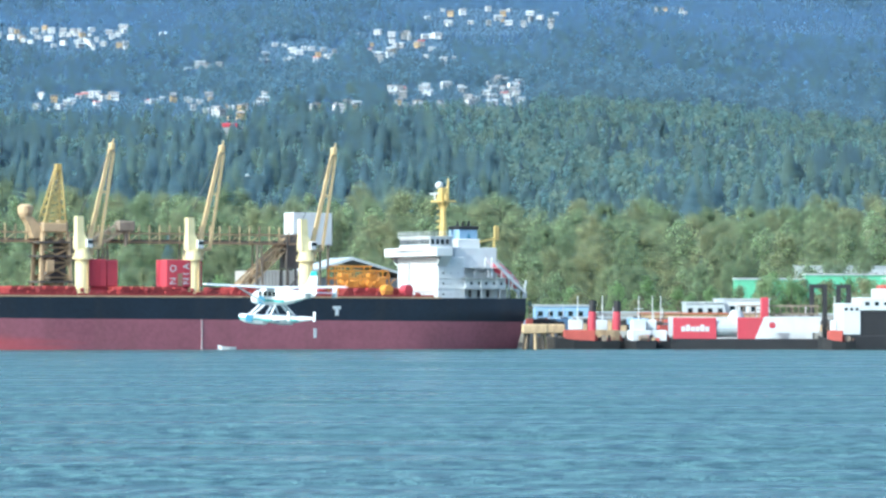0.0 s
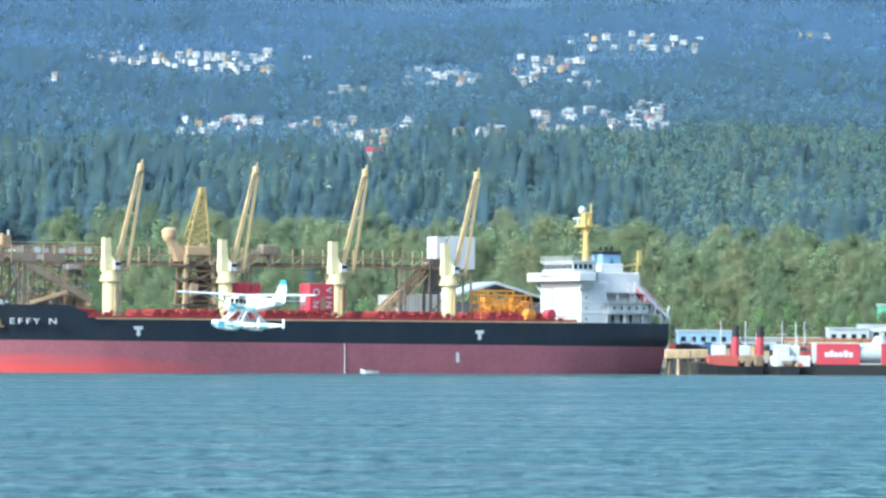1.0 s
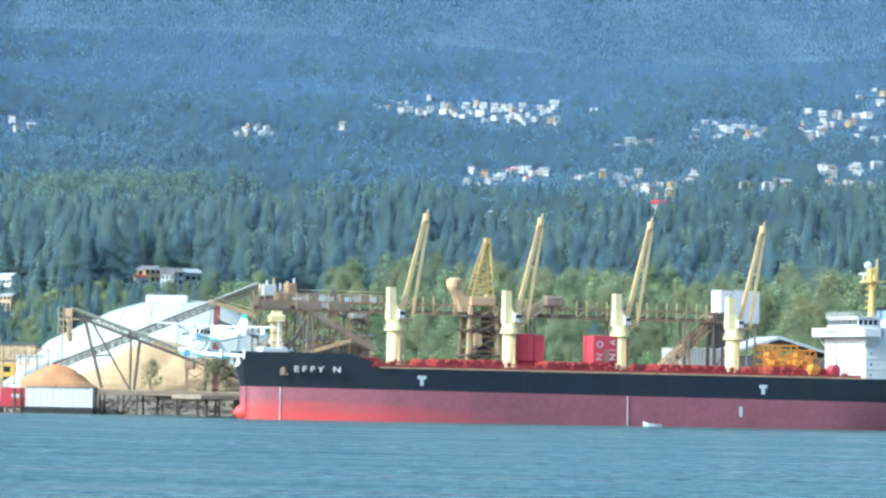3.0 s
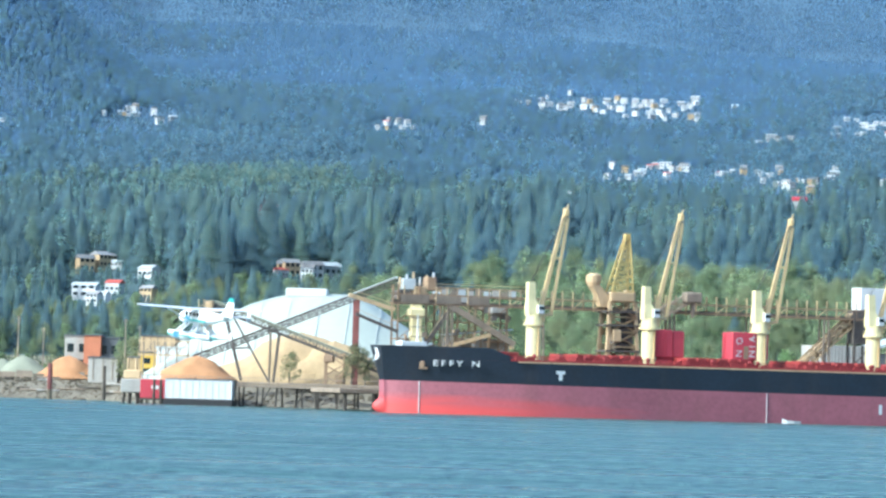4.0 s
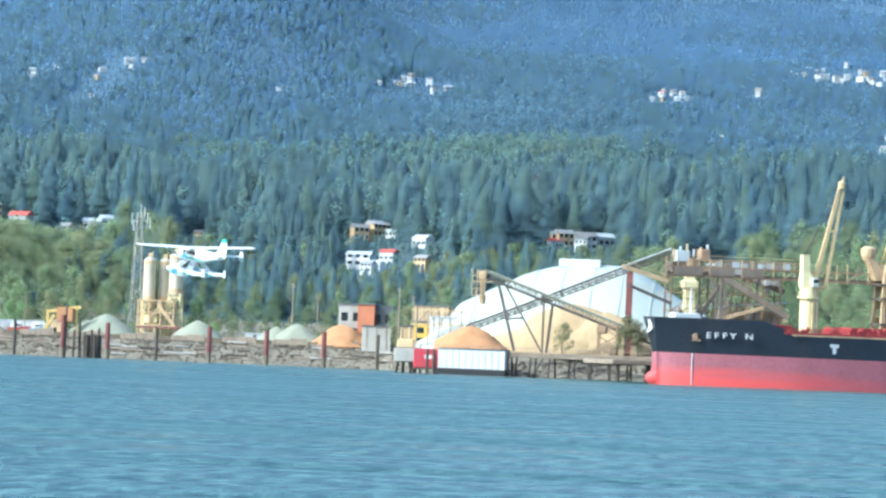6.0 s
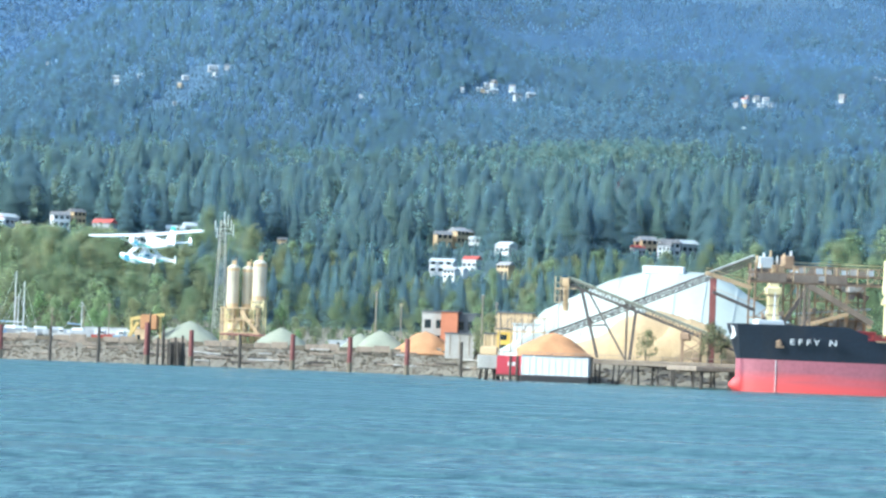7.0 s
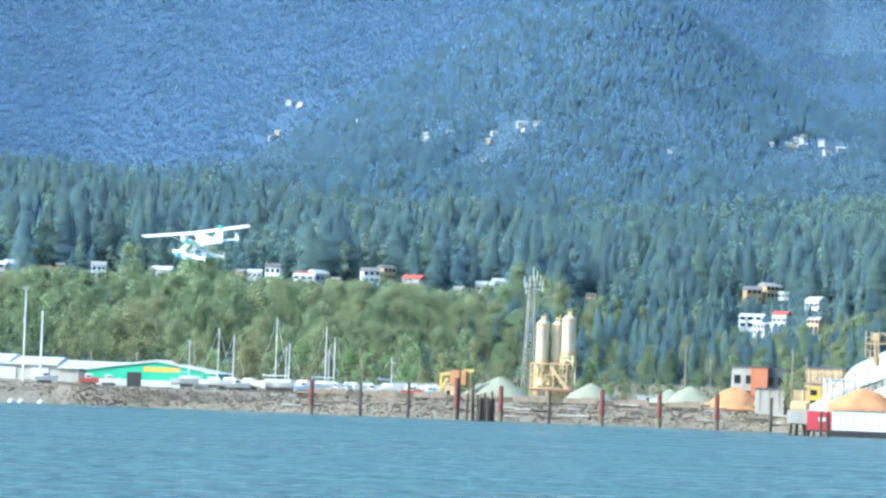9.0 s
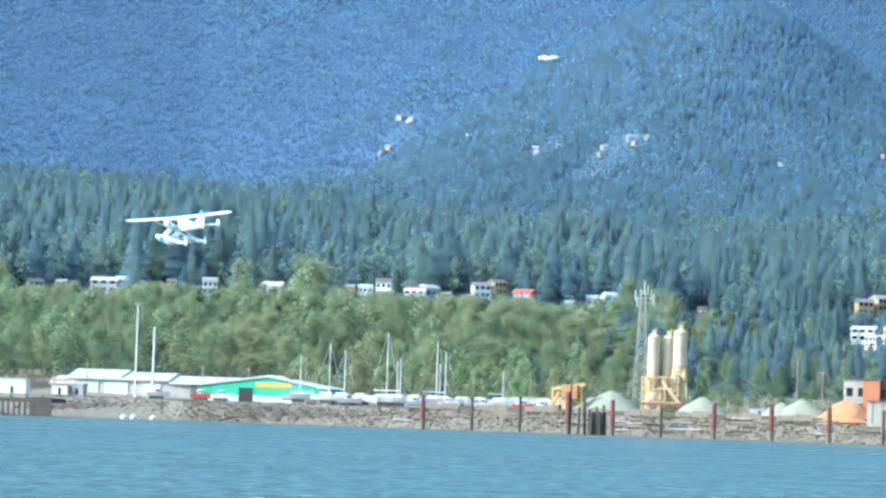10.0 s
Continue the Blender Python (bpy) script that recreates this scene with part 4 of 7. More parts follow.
def build_plane():
    """Nose along +x, port wing along +y, origin at the wing's middle."""
    pl = thing("float_plane", pose(0, 430, 10), "white single-engine float plane with teal trim flying low", "plane")
    bm = bmesh.new()
    secs = [(4.7, 0.30, 0.30, -1.25), (4.5, 0.52, 0.55, -1.2), (3.6, 0.72, 0.78, -1.1), (2.4, 0.80, 0.90, -0.92), (1.2, 0.84, 0.98, -0.88), (-1.5, 0.84, 0.96, -0.86), (-3.2, 0.70, 0.78, -0.78), (-5.5, 0.45, 0.48, -0.58), (-8.0, 0.16, 0.30, -0.38)]
    loft(bm, [[(x, w * math.copysign(abs(math.cos(a)) ** 0.7, math.cos(a)), z + h * math.copysign(abs(math.sin(a)) ** 0.7, math.sin(a))) for a in [2 * math.pi * (i + 0.5) / 14 for i in range(14)]] for x, w, h, z in secs])
    body = part("fuselage", bm, "plane_white", pl, smooth=True)
    for x in (1.9, 0.9, -0.1, -1.0):
        for s in (-1, 1):
            part("cabin_window", box(bmesh.new(), x - 0.32, x + 0.32, s * 0.86 - 0.03, s * 0.86 + 0.03, -0.85, -0.32), "glass", body, "dark cabin window")
    part("windscreen", box(bmesh.new(), 2.35, 2.75, -0.62, 0.62, -0.75, -0.22), "glass", body, "dark windscreen")
    for s in (-1, 1):
        part("stripe", box(bmesh.new(), -3.0, 2.6, s * 0.80 - 0.06, s * 0.80 + 0.06, -1.45, -1.2), "teal", body, "teal stripe along the fuselage")
        part("nose_band", box(bmesh.new(), 1.0, 2.3, s * 0.84 - 0.03, s * 0.84 + 0.03, -1.75, -0.9), "navy", body, "slate blue band behind the nose")
    bm = bmesh.new()
    loft(bm, [airfoil(1.35, 8.85, 0.30, 0.72, 0.14), airfoil(1.95, 8.3, 0.27, 1.0, 0.2), airfoil(1.98, 0, 0.02, 1.0, 0.3), airfoil(1.95, -8.3, 0.27, 1.0, 0.2), airfoil(1.35, -8.85, 0.30, 0.72, 0.14)])
    wing = part("wing", bm, "plane_white", pl)
    for s in (-1, 1):
        part("wing_tip", loft(bmesh.new(), [airfoil(1.4, s * 8.87, 0.31, 0.75, 0.16), airfoil(1.1, s * 9.0, 0.32, 0.6, 0.1)]), "plane_white", wing)
    for s in (-1, 1):
        bm = beam(bmesh.new(), (0.5, s * 0.8, -1.75), (0.3, s * 4.7, 0.12), 0.12, 0.28, (1, 0, 0))
        part("wing_strut", bm, "plane_white", pl)
    bm = bmesh.new()
    loft(bm, [[(x0, -0.08, z), (x0 - c * 0.4, -0.1, z), (x0 - c, -0.02, z), (x0 - c, 0.02, z), (x0 - c * 0.4, 0.1, z), (x0, 0.08, z)] for x0, c, z in ((-4.6, 3.8, -0.45), (-6.1, 2.4, 0.2), (-6.9, 1.7, 1.2), (-7.25, 1.25, 1.75))])
    fin = part("tail_fin", bm, "plane_white", pl)
    bm = bmesh.new()
    loft(bm, [[(x0, -0.1, z), (x0 - c * 0.4, -0.12, z), (x0 - c, -0.04, z), (x0 - c, 0.04, z), (x0 - c * 0.4, 0.12, z), (x0, 0.1, z)] for x0, c, z in ((-7.15, 1.35, 1.62), (-7.45, 1.0, 2.15))])
    part("fin_tip", bm, "teal", fin, "teal fin tip")
    bm = bmesh.new()
    loft(bm, [airfoil(0.9, 3.2, -0.25, -6.9, 0.09), airfoil(1.4, 0, -0.25, -6.5, 0.14), airfoil(0.9, -3.2, -0.25, -6.9, 0.09)])
    for s in (-1, 1):
        loft(bm, [[(-6.9, s * 3.0 - 0.04, -0.75), (-7.9, s * 3.0 - 0.02, -0.65), (-7.9, s * 3.0 + 0.02, -0.65), (-6.9, s * 3.0 + 0.04, -0.75)], [(-7.1, s * 3.0 - 0.04, 0.45), (-7.8, s * 3.0 - 0.02, 0.45), (-7.8, s * 3.0 + 0.02, 0.45), (-7.1, s * 3.0 + 0.04, 0.45)]])
    part("tailplane", bm, "plane_white", pl)
    for s in (-1, 1):
        bm = bmesh.new()
        secs = [(4.9, 0.12, 0.16, -3.15), (4.5, 0.32, 0.34, -3.25), (3.6, 0.46, 0.46, -3.35), (1.5, 0.52, 0.52, -3.4), (-0.6, 0.5, 0.5, -3.38), (-0.7, 0.46, 0.40, -3.3), (-3.0, 0.34, 0.28, -3.2), (-5.2, 0.12, 0.16, -3.08)]
        loft(bm, [[(x, s * 1.65 + w * math.cos(a), z + h * (math.sin(a) if math.sin(a) > 0 else 1.15 * math.sin(a))) for a in [2 * math.pi * (i + 0.5) / 10 for i in range(10)]] for x, w, h, z in secs])
        fl = part("float", bm, "plane_white", pl)
        part("float_band", box(bmesh.new(), 1.2, 2.6, s * 1.65 - 0.55, s * 1.65 + 0.55, -3.75, -2.98), "navy", fl, "dark blue band round the float")
        part("float_stripe", box(bmesh.new(), -2.6, 4.2, s * 1.65 - 0.53, s * 1.65 + 0.53, -3.5, -3.32), "teal", fl, "teal stripe on the float")
        part("water_rudder", box(bmesh.new(), -5.75, -5.3, s * 1.65 - 0.04, s * 1.65 + 0.04, -3.4, -2.35), "plane_white", fl)
        for xf, xb in ((2.9, 2.2), (2.0, 1.2), (-0.6, -0.2), (-1.6, -1.0)):
            part("float_strut", beam(bmesh.new(), (xb, s * 0.6, -1.75), (xf, s * 1.6, -2.95), 0.14, 0.24, (1, 0, 0)), "plane_white", pl)
    bm = bmesh.new()
    for x in (2.4, -1.2):
        beam(bm, (x, -1.6, -3.0), (x, 1.6, -3.0), 0.16)
    part("spreader_bar", bm, "plane_white", pl)
    bm = bmesh.new()
    tube(bm, (4.65, 0, -1.2), (5.25, 0, -1.2), 0.25, 0.04, 10)
    part("spinner", bm, "metal", pl)
    prop = new("propeller")
    prop.parent, prop.matrix_basis = pl, pose(4.95, 0, -1.2)
    for k in range(3):
        a = 2 * math.pi * k / 3
        bm = beam(bmesh.new(), (0, 0.15 * math.cos(a), 0.15 * math.sin(a)), (0.05, 1.3 * math.cos(a), 1.3 * math.sin(a)), 0.06, 0.2)
        part("blade", bm, "black", prop)
    return pl, prop


# ---- the pier behind the ship ----
def build_pier():
    deck = thing("pier", QUAY, "long concrete and timber cargo pier", "pier", kind="structure")
    bm = bmesh.new()
    box(bm, -104, 112, 19.5, 44, 4.6, 5.8, 0.1)
    part("pier_deck", bm, "gallery", deck)
    for k in range(26):
        part("pier_pile", tube(bmesh.new(), (-102 + k * 8.4, 21, -5), (-102 + k * 8.4, 21, 4.7), 0.55, 0.55, 8), "timber", deck)
    # covered conveyor gallery on trestles
    gal = thing("conveyor_gallery", QUAY, "brown steel conveyor bridge on tall trestles", "conveyor")
    bm = bmesh.new()
    box(bm, -86, 52, 31, 34, 28.6, 28.9)
    for y in (31, 34):
        box(bm, -86, 52, y - 0.15, y + 0.15, 28.5, 29.0)
        box(bm, -86, 52, y - 0.12, y + 0.12, 31.0, 31.35)
    part("bridge_girder", bm, "rust", gal)
    for k in range(46):
        x = -86 + k * 3
        bm = bmesh.new()
        box(bm, x - 0.13, x + 0.13, 30.85, 31.15, 28.2, 33.4)
        beam(bm, (x, 31, 28.8), (x + 3, 31, 31.2) if k % 2 else (x + 3, 31, 28.9), 0.2)
        part("truss_post", bm, "tan" if k % 3 else "rust", gal)
    part("belt", box(bmesh.new(), -86, 52, 31.6, 33.4, 29.0, 29.5), "conveyor", gal, "dark conveyor belt")
    for x0, x1 in ((-84, -76), (-74, -67), (-65, -59)):
        part("cladding", box(bmesh.new(), x0, x1, 30.7, 30.84, 28.9, 31.0), "gallery", gal, "weathered side sheet")
    for x in (-70, -44, -6, 18, 40):
        bm = bmesh.new()
        for y in (31, 34):
            beam(bm, (x - 1.2, y, 5.8), (x - 0.6, y, 28.6), 0.4)
            beam(bm, (x + 1.2, y, 5.8), (x + 0.6, y, 28.6), 0.4)
        for k in range(5):
            z = 8 + k * 4.2
            beam(bm, (x - 1.1, 31, z), (x + 1.0, 31, z + 4.0), 0.18)
            beam(bm, (x - 1.1, 31, z), (x + 1.1, 31, z), 0.2)
        part("trestle", bm, "gallery", gal)
    # ship loader tower with a yellow lattice mast
    tw = thing("ship_loader", QUAY @ pose(-21.6, 31, 0), "rusty ship loader tower with a yellow lattice mast", "crane")
    bm = bmesh.new()
    for sx in (-1, 1):
        for sy in (-1, 1):
            beam(bm, (sx * 4.9, sy * 3.5, 5.8), (sx * 3.6, sy * 2.6, 31), 0.95)
            for k in range(6):
                z = 7 + k * 4
                f = (z - 6) / 25
                w = 4.9 - 1.2 * f
                beam(bm, (-w, sy * 3.2, z), (w - 0.3, sy * 3.0, z + 3.8), 0.5)
                beam(bm, (w, sy * 3.2, z), (-w + 0.3, sy * 3.0, z + 3.8), 0.4)
                beam(bm, (-w, sy * 3.2, z), (w, sy * 3.2, z), 0.5)
    part("tower_frame", bm, "tan", tw)
    for z in (17.6, 24.5, 28.2):
        part("platform", box(bmesh.new(), -5.2, 5.0 if z < 27 else 3.8, -3.8, 3.8, z, z + 0.5), "conveyor", tw)
    bm = bmesh.new()
    box(bm, -1.6, 3.4, -2.6, 2.6, 18.2, 24.4, 0.3)
    box(bm, 1.2, 5.6, -2, 2, 23.0, 28.5, 0.4)
    part("drive_house", bm, "conveyor", tw, "dark machinery block")
    part("control_cab", box(bmesh.new(), -3.0, -0.7, -3.9, -2.2, 20.4, 23.6, 0.1), "tan", tw, "pale operator cab")
    bm = bmesh.new()
    box(bm, -3.6, 3.8, -2.3, 2.3, 31, 33.8, 0.4)
    loft(bm, [[(-7.6 + 1.9 * math.cos(a) * r, 1.9 * math.sin(a) * r, z) for a in [2 * math.pi * i / 12 for i in range(12)]] for r, z in ((0.75, 35.0), (1.05, 36.2), (1.1, 38.0), (0.6, 38.6))])
    loft(bm, [[(cx + sx * w, sy * 1.5, z) for sx, sy in ((-1, -1), (1, -1), (1, 1), (-1, 1))] for cx, w, z in ((-4.2, 1.6, 29.5), (-5.6, 1.5, 33.0), (-7.4, 1.3, 35.4))])
    box(bm, 1.6, 4.2, -1.8, 1.8, 31, 34.5, 0.5)
    part("head_chute", bm, "tan", tw, "tan chute and drum at the tower head")
    bm = bmesh.new()
    top = Vector((1.8, 0, 48.6))
    for a, b in ((-3.0, -2), (3.2, -2), (-3.0, 2), (3.2, 2)):
        beam(bm, (a, b, 33.8), top + Vector((math.copysign(0.6, a), math.copysign(0.5, b), 0)), 0.4)
    for k in range(7):
        f0, f1 = k / 7, (k + 1) / 7
        for b in (-2, 2):
            p0, p1 = Vector((-3.0, b, 33.8)).lerp(top, f0), Vector((3.2, b, 33.8)).lerp(top, f1)
            q0, q1 = Vector((3.2, b, 33.8)).lerp(top, f0), Vector((-3.0, b, 33.8)).lerp(top, f1)
            beam(bm, p0, p1, 0.2)
            beam(bm, q0, q1, 0.2)
            beam(bm, p0, q0, 0.2)
    box(bm, 1.0, 2.6, -0.8, 0.8, 47.8, 49.6, 0.1)
    part("lattice_mast", bm, "yellow", tw, "yellow lattice pyramid")
    bm = bmesh.new()
    lattice(bm, (4.0, 0, 24.0), (20.5, -3, 33.5), 2.4, 8, 0.35)
    box(bm, 17.5, 22.5, -4.6, -1.6, 31.5, 34.4, 0.4)
    tube(bm, (20.3, -3, 31.5), (20.3, -3, 27.6), 0.7, 0.5, 8)
    part("loading_boom", bm, "gallery", tw, "brown loading boom with a spout")
    # inclined conveyor and white tower at the east end
    inc = thing("inclined_conveyor", QUAY, "brown inclined conveyor rising to a transfer tower", "conveyor")
    bm = bmesh.new()
    lattice(bm, (32.0, 33, 14.0), (50.0, 33, 30.2), 2.6, 9, 0.4)
    beam(bm, (32.0, 33, 14.2), (50.0, 33, 30.4), 2.4, 0.5)
    part("belt_truss", bm, "tan", inc)
    bm = bmesh.new()
    for x in (48.5, 53.0):
        for y in (31, 35):
            beam(bm, (x, y, 5.8), (x, y, 30), 0.5)
    for z in (10, 16, 22, 28):
        box(bm, 48, 53.4, 30.6, 35.4, z, z + 0.35)
        beam(bm, (48.5, 31, z), (53, 31, z + 5), 0.3)
    box(bm, 48.2, 53.0, 31, 35, 22, 31.4, 0.2)
    part("transfer_tower", bm, "conveyor", inc, "dark transfer tower")
    for x in (36.5, 42.0):
        part("leg", beam(bmesh.new(), (x, 33, 5.8), (x, 33, 14.0 + (x - 32) * 0.9 - 1.5), 0.4), "gallery", inc)
    wb = thing("white_hopper_house", QUAY @ pose(58.2, 38, 0), "white sheet-clad hopper house on steel legs", "building")
    part("clad_box", box(bmesh.new(), -6.0, 6.0, -3, 3, 28.6, 37.6, 0.1), "white", wb)
    bm = bmesh.new()
    for x in (-5, 5):
        for y in (-2.5, 2.5):
            beam(bm, (x, y, 5.5), (x, y, 28.6), 0.5)
    part("steel_legs", bm, "gallery", wb)
    # grey gabled store behind
    sh = thing("storage_shed", pose(46, 1222, 5.5, 0, 0, 14), "grey metal storage shed with a low gabled roof", "building")
    part("shed_wall", box(bmesh.new(), -25, 22, -8, 14, 0, 14.5), "roof_dark", sh)
    part("pale_wall", box(bmesh.new(), -25.3, -10, -8.4, 13, 0, 16.5), "concrete", sh, "pale corrugated wall")
    bm = bmesh.new()
    loft(bm, [[(-10, y, 16.0), (4, y, 20.4), (23.5, y, 14.6), (23.5, y, 14.0), (4, y, 19.6), (-10, y, 15.4)] for y in (-9, 15)])
    part("roof", bm, "sheet_pale", sh, "pale grey roof edge")
    # closed wall: the doorway's dark inside is a black panel
    part("doorway", box(bmesh.new(), 6, 12, -8.1, -7.9, 0, 6), "black", sh)
    for k in range(15):
        part("sheet_rib", box(bmesh.new(), -25 + k, -24.9 + k, -8.5, -8.38, 0.2, 16.3), "roof_dark", sh)
    # low works behind the cranes
    for x, y, w, hh, m, lab in ((-40, 1195, 16, 8, "sheet_pale", "long low grey workshop on the quay"), (-14, 1200, 14, 9, "sheet_pale", "small grey works building"), (-6, 1190, 6, 7, "green_wall", "green sheet-metal hut by the pier"), (18, 1210, 14, 7, "white", "low white office by the pier")):
        b = thing("workshop", pose(x, y, 5.4, 0, 0, 12), lab, "building")
        part("wall", box(bmesh.new(), -w, w, -4, 4, 0, hh), m, b)
        bm = bmesh.new()
        loft(bm, [[(-w - 0.4, -4.6, hh), (-w - 0.4, 4.6, hh), (-w - 0.4, 0, hh + 1.4)], [(w + 0.4, -4.6, hh), (w + 0.4, 4.6, hh), (w + 0.4, 0, hh + 1.4)]])
        part("roof", bm, "roof_dark", b)
        for k in range(5):
            part("window", box(bmesh.new(), -w + 1.5 + k * w * 0.4, -w + 3 + k * w * 0.4, -4.05, -3.98, 2, 3.6), "glass", b)
    # transfer towers at the bow end of the gallery
    tt = thing("transfer_station", pose(-88, 1148, 5.5, 0, 0, 20), "tan and rust steel transfer towers with chutes", "conveyor")
    bm = bmesh.new()
    for x0, x1, top in ((-6, 0, 29), (2, 6, 26), (11, 16, 24), (20, 25, 24)):
        for x in (x0, x1):
            for y in (-3, 3):
                beam(bm, (x, y, 0), (x, y, top), 0.45)
        for k in range(int(top // 5)):
            z = 4 + k * 5
            beam(bm, (x0, -3, z), (x1, -3, z + 4.6), 0.25)
            box(bm, x0 - 0.3, x1 + 0.3, -3.3, 3.3, z, z + 0.3)
    part("tower_frame", bm, "rust", tt)
    for k, (x0, x1, z0, z1, m) in enumerate(((-6.4, -2.2, 25.0, 27.4, "conveyor"), (-1.6, 2.2, 25.2, 28.6, "tan"), (3.0, 6.4, 24.6, 26.6, "gallery"), (-4.6, -1.0, 27.6, 30.6, "sheet_pale"), (2.4, 4.8, 27.6, 31.2, "rust"), (11.0, 16.0, 24.0, 26.2, "concrete"), (20.0, 25.4, 22.0, 24.2, "concrete"))):
        part("machine_cabin", box(bmesh.new(), x0, x1, -2.6, 2.6, z0, z1, 0.15), m, tt, "weathered machine cabin")
    bm = bmesh.new()
    for y in (-2.2, 2.2):
        for z in (26.2, 28.4):
            box(bm, 0, 30, y - 0.14, y + 0.14, z - 0.16, z + 0.16)
        for k in range(16):
            beam(bm, (k * 1.9, y, 26.2), (k * 1.9 + (1.9 if k % 2 else 0), y, 28.4), 0.18)
    box(bm, 0, 30, -2, 2, 25.9, 26.2)
    part("link_bridge", bm, "rust", tt, "rusty open truss bridge")
    for k in range(9):
        part("side_sheet", box(bmesh.new(), 6.4 + k * 2.4, 8.4 + k * 2.4, -2.42, -2.36, 26.5, 28.1 - 0.3 * (k % 2)), ("concrete", "gallery", "sheet_pale")[k % 3], tt)
    bm = bmesh.new()
    loft(bm, [[(-1 + sx * w, sy * w - 3.2, z) for sx, sy in ((-1, -1), (1, -1), (1, 1), (-1, 1))] for w, z in ((1.2, 25), (1.3, 22.6), (2.0, 22.2), (2.0, 20.6), (1.4, 20.2), (1.3, 16), (1.9, 12), (2.4, 8))])
    part("hopper", bm, "cream", tt, "cream hopper column")
    for k in range(5):
        part("hopper_band", box(bmesh.new(), -3.2, 1.2, -5.45, -5.35, 9.5 + k * 2.6, 9.8 + k * 2.6), "gallery", tt)
    for p, q, w, hh, m in (((4, -4, 26.0), (27, -4, 13.5), 1.3, 1.7, "gallery"), ((8, -4.2, 22.0), (2, -4.2, 13.0), 0.8, 1.0, "conveyor"), ((12, 4, 26.0), (28, 4, 20.5), 1.2, 1.5, "gallery"), ((-7, -3.4, 22.0), (-20, -3.4, 25.6), 0.9, 1.1, "tan"), ((-6, -3.6, 16.0), (-18, -3.6, 20.5), 0.6, 0.8, "conveyor"), ((20, -4.4, 16.0), (6, -4.4, 11.8), 0.8, 1.0, "tan")):
        gl = part("sloping_gallery", beam(bmesh.new(), p, q, w, hh), m, tt, "covered gallery sloping down")
        part("gallery_rail", beam(bmesh.new(), Vector(p) + Vector((0, -w / 2, hh / 2 + 0.9)), Vector(q) + Vector((0, -w / 2, hh / 2 + 0.9)), 0.12), "tan", gl)
    part("clad_building", box(bmesh.new(), 9, 27, 1, 6, 0, 15.0, 0.1), "concrete", tt, "pale clad building")
    for k in range(8):
        part("pillar", box(bmesh.new(), 8.6 + k * 2.5, 9.1 + k * 2.5, 0.6, 0.95, 0.2, 17.2), "tan" if k % 2 else "gallery", tt)
    part("lower_roof", beam(bmesh.new(), (8, 3.5, 15.6), (28, 3.5, 17.6), 6.5, 0.4), "sheet_pale", tt, "pale lean-to roof")
    rng = random.Random(61)
    for k in range(26):
        x, z = rng.uniform(-8, 28), rng.uniform(7, 24)
        part("bracket", box(bmesh.new(), x, x + rng.uniform(0.4, 1.8), -4.6, -3.4, z, z + rng.uniform(0.4, 1.6), 0.08), rng.choice(("tan", "rust", "conveyor", "concrete", "gallery")), tt)
    for k in range(6):
        part("roof_pod", tube(bmesh.new(), (-5 + k * 1.9, -0.5, 28), (-5 + k * 1.9, -0.5, 31.0 + 1.5 * ((k * 7) % 3) / 2), 0.35, 0.3, 8), "white" if k % 2 else "tan", tt)
    part("handrail", box(bmesh.new(), -6.5, 30, -2.55, -2.45, 29.3, 29.42), "tan", tt)
    # white mooring launch at the ship's side
    bt = thing("small_boat", pose(14.2, 1096, 0, 0, 0, 200), "small white open boat beside the hull", "boat")
    bm = bmesh.new()
    loft(bm, [[(x, -w, 0.75 + s), (x, -w * 0.7, -0.2), (x, w * 0.7, -0.2), (x, w, 0.75 + s)] for x, w, s in ((-2.4, 0.7, 0), (-0.5, 0.9, 0), (1.4, 0.6, 0.2), (2.5, 0.05, 0.6))])
    part("boat_hull", bm, "white", bt)


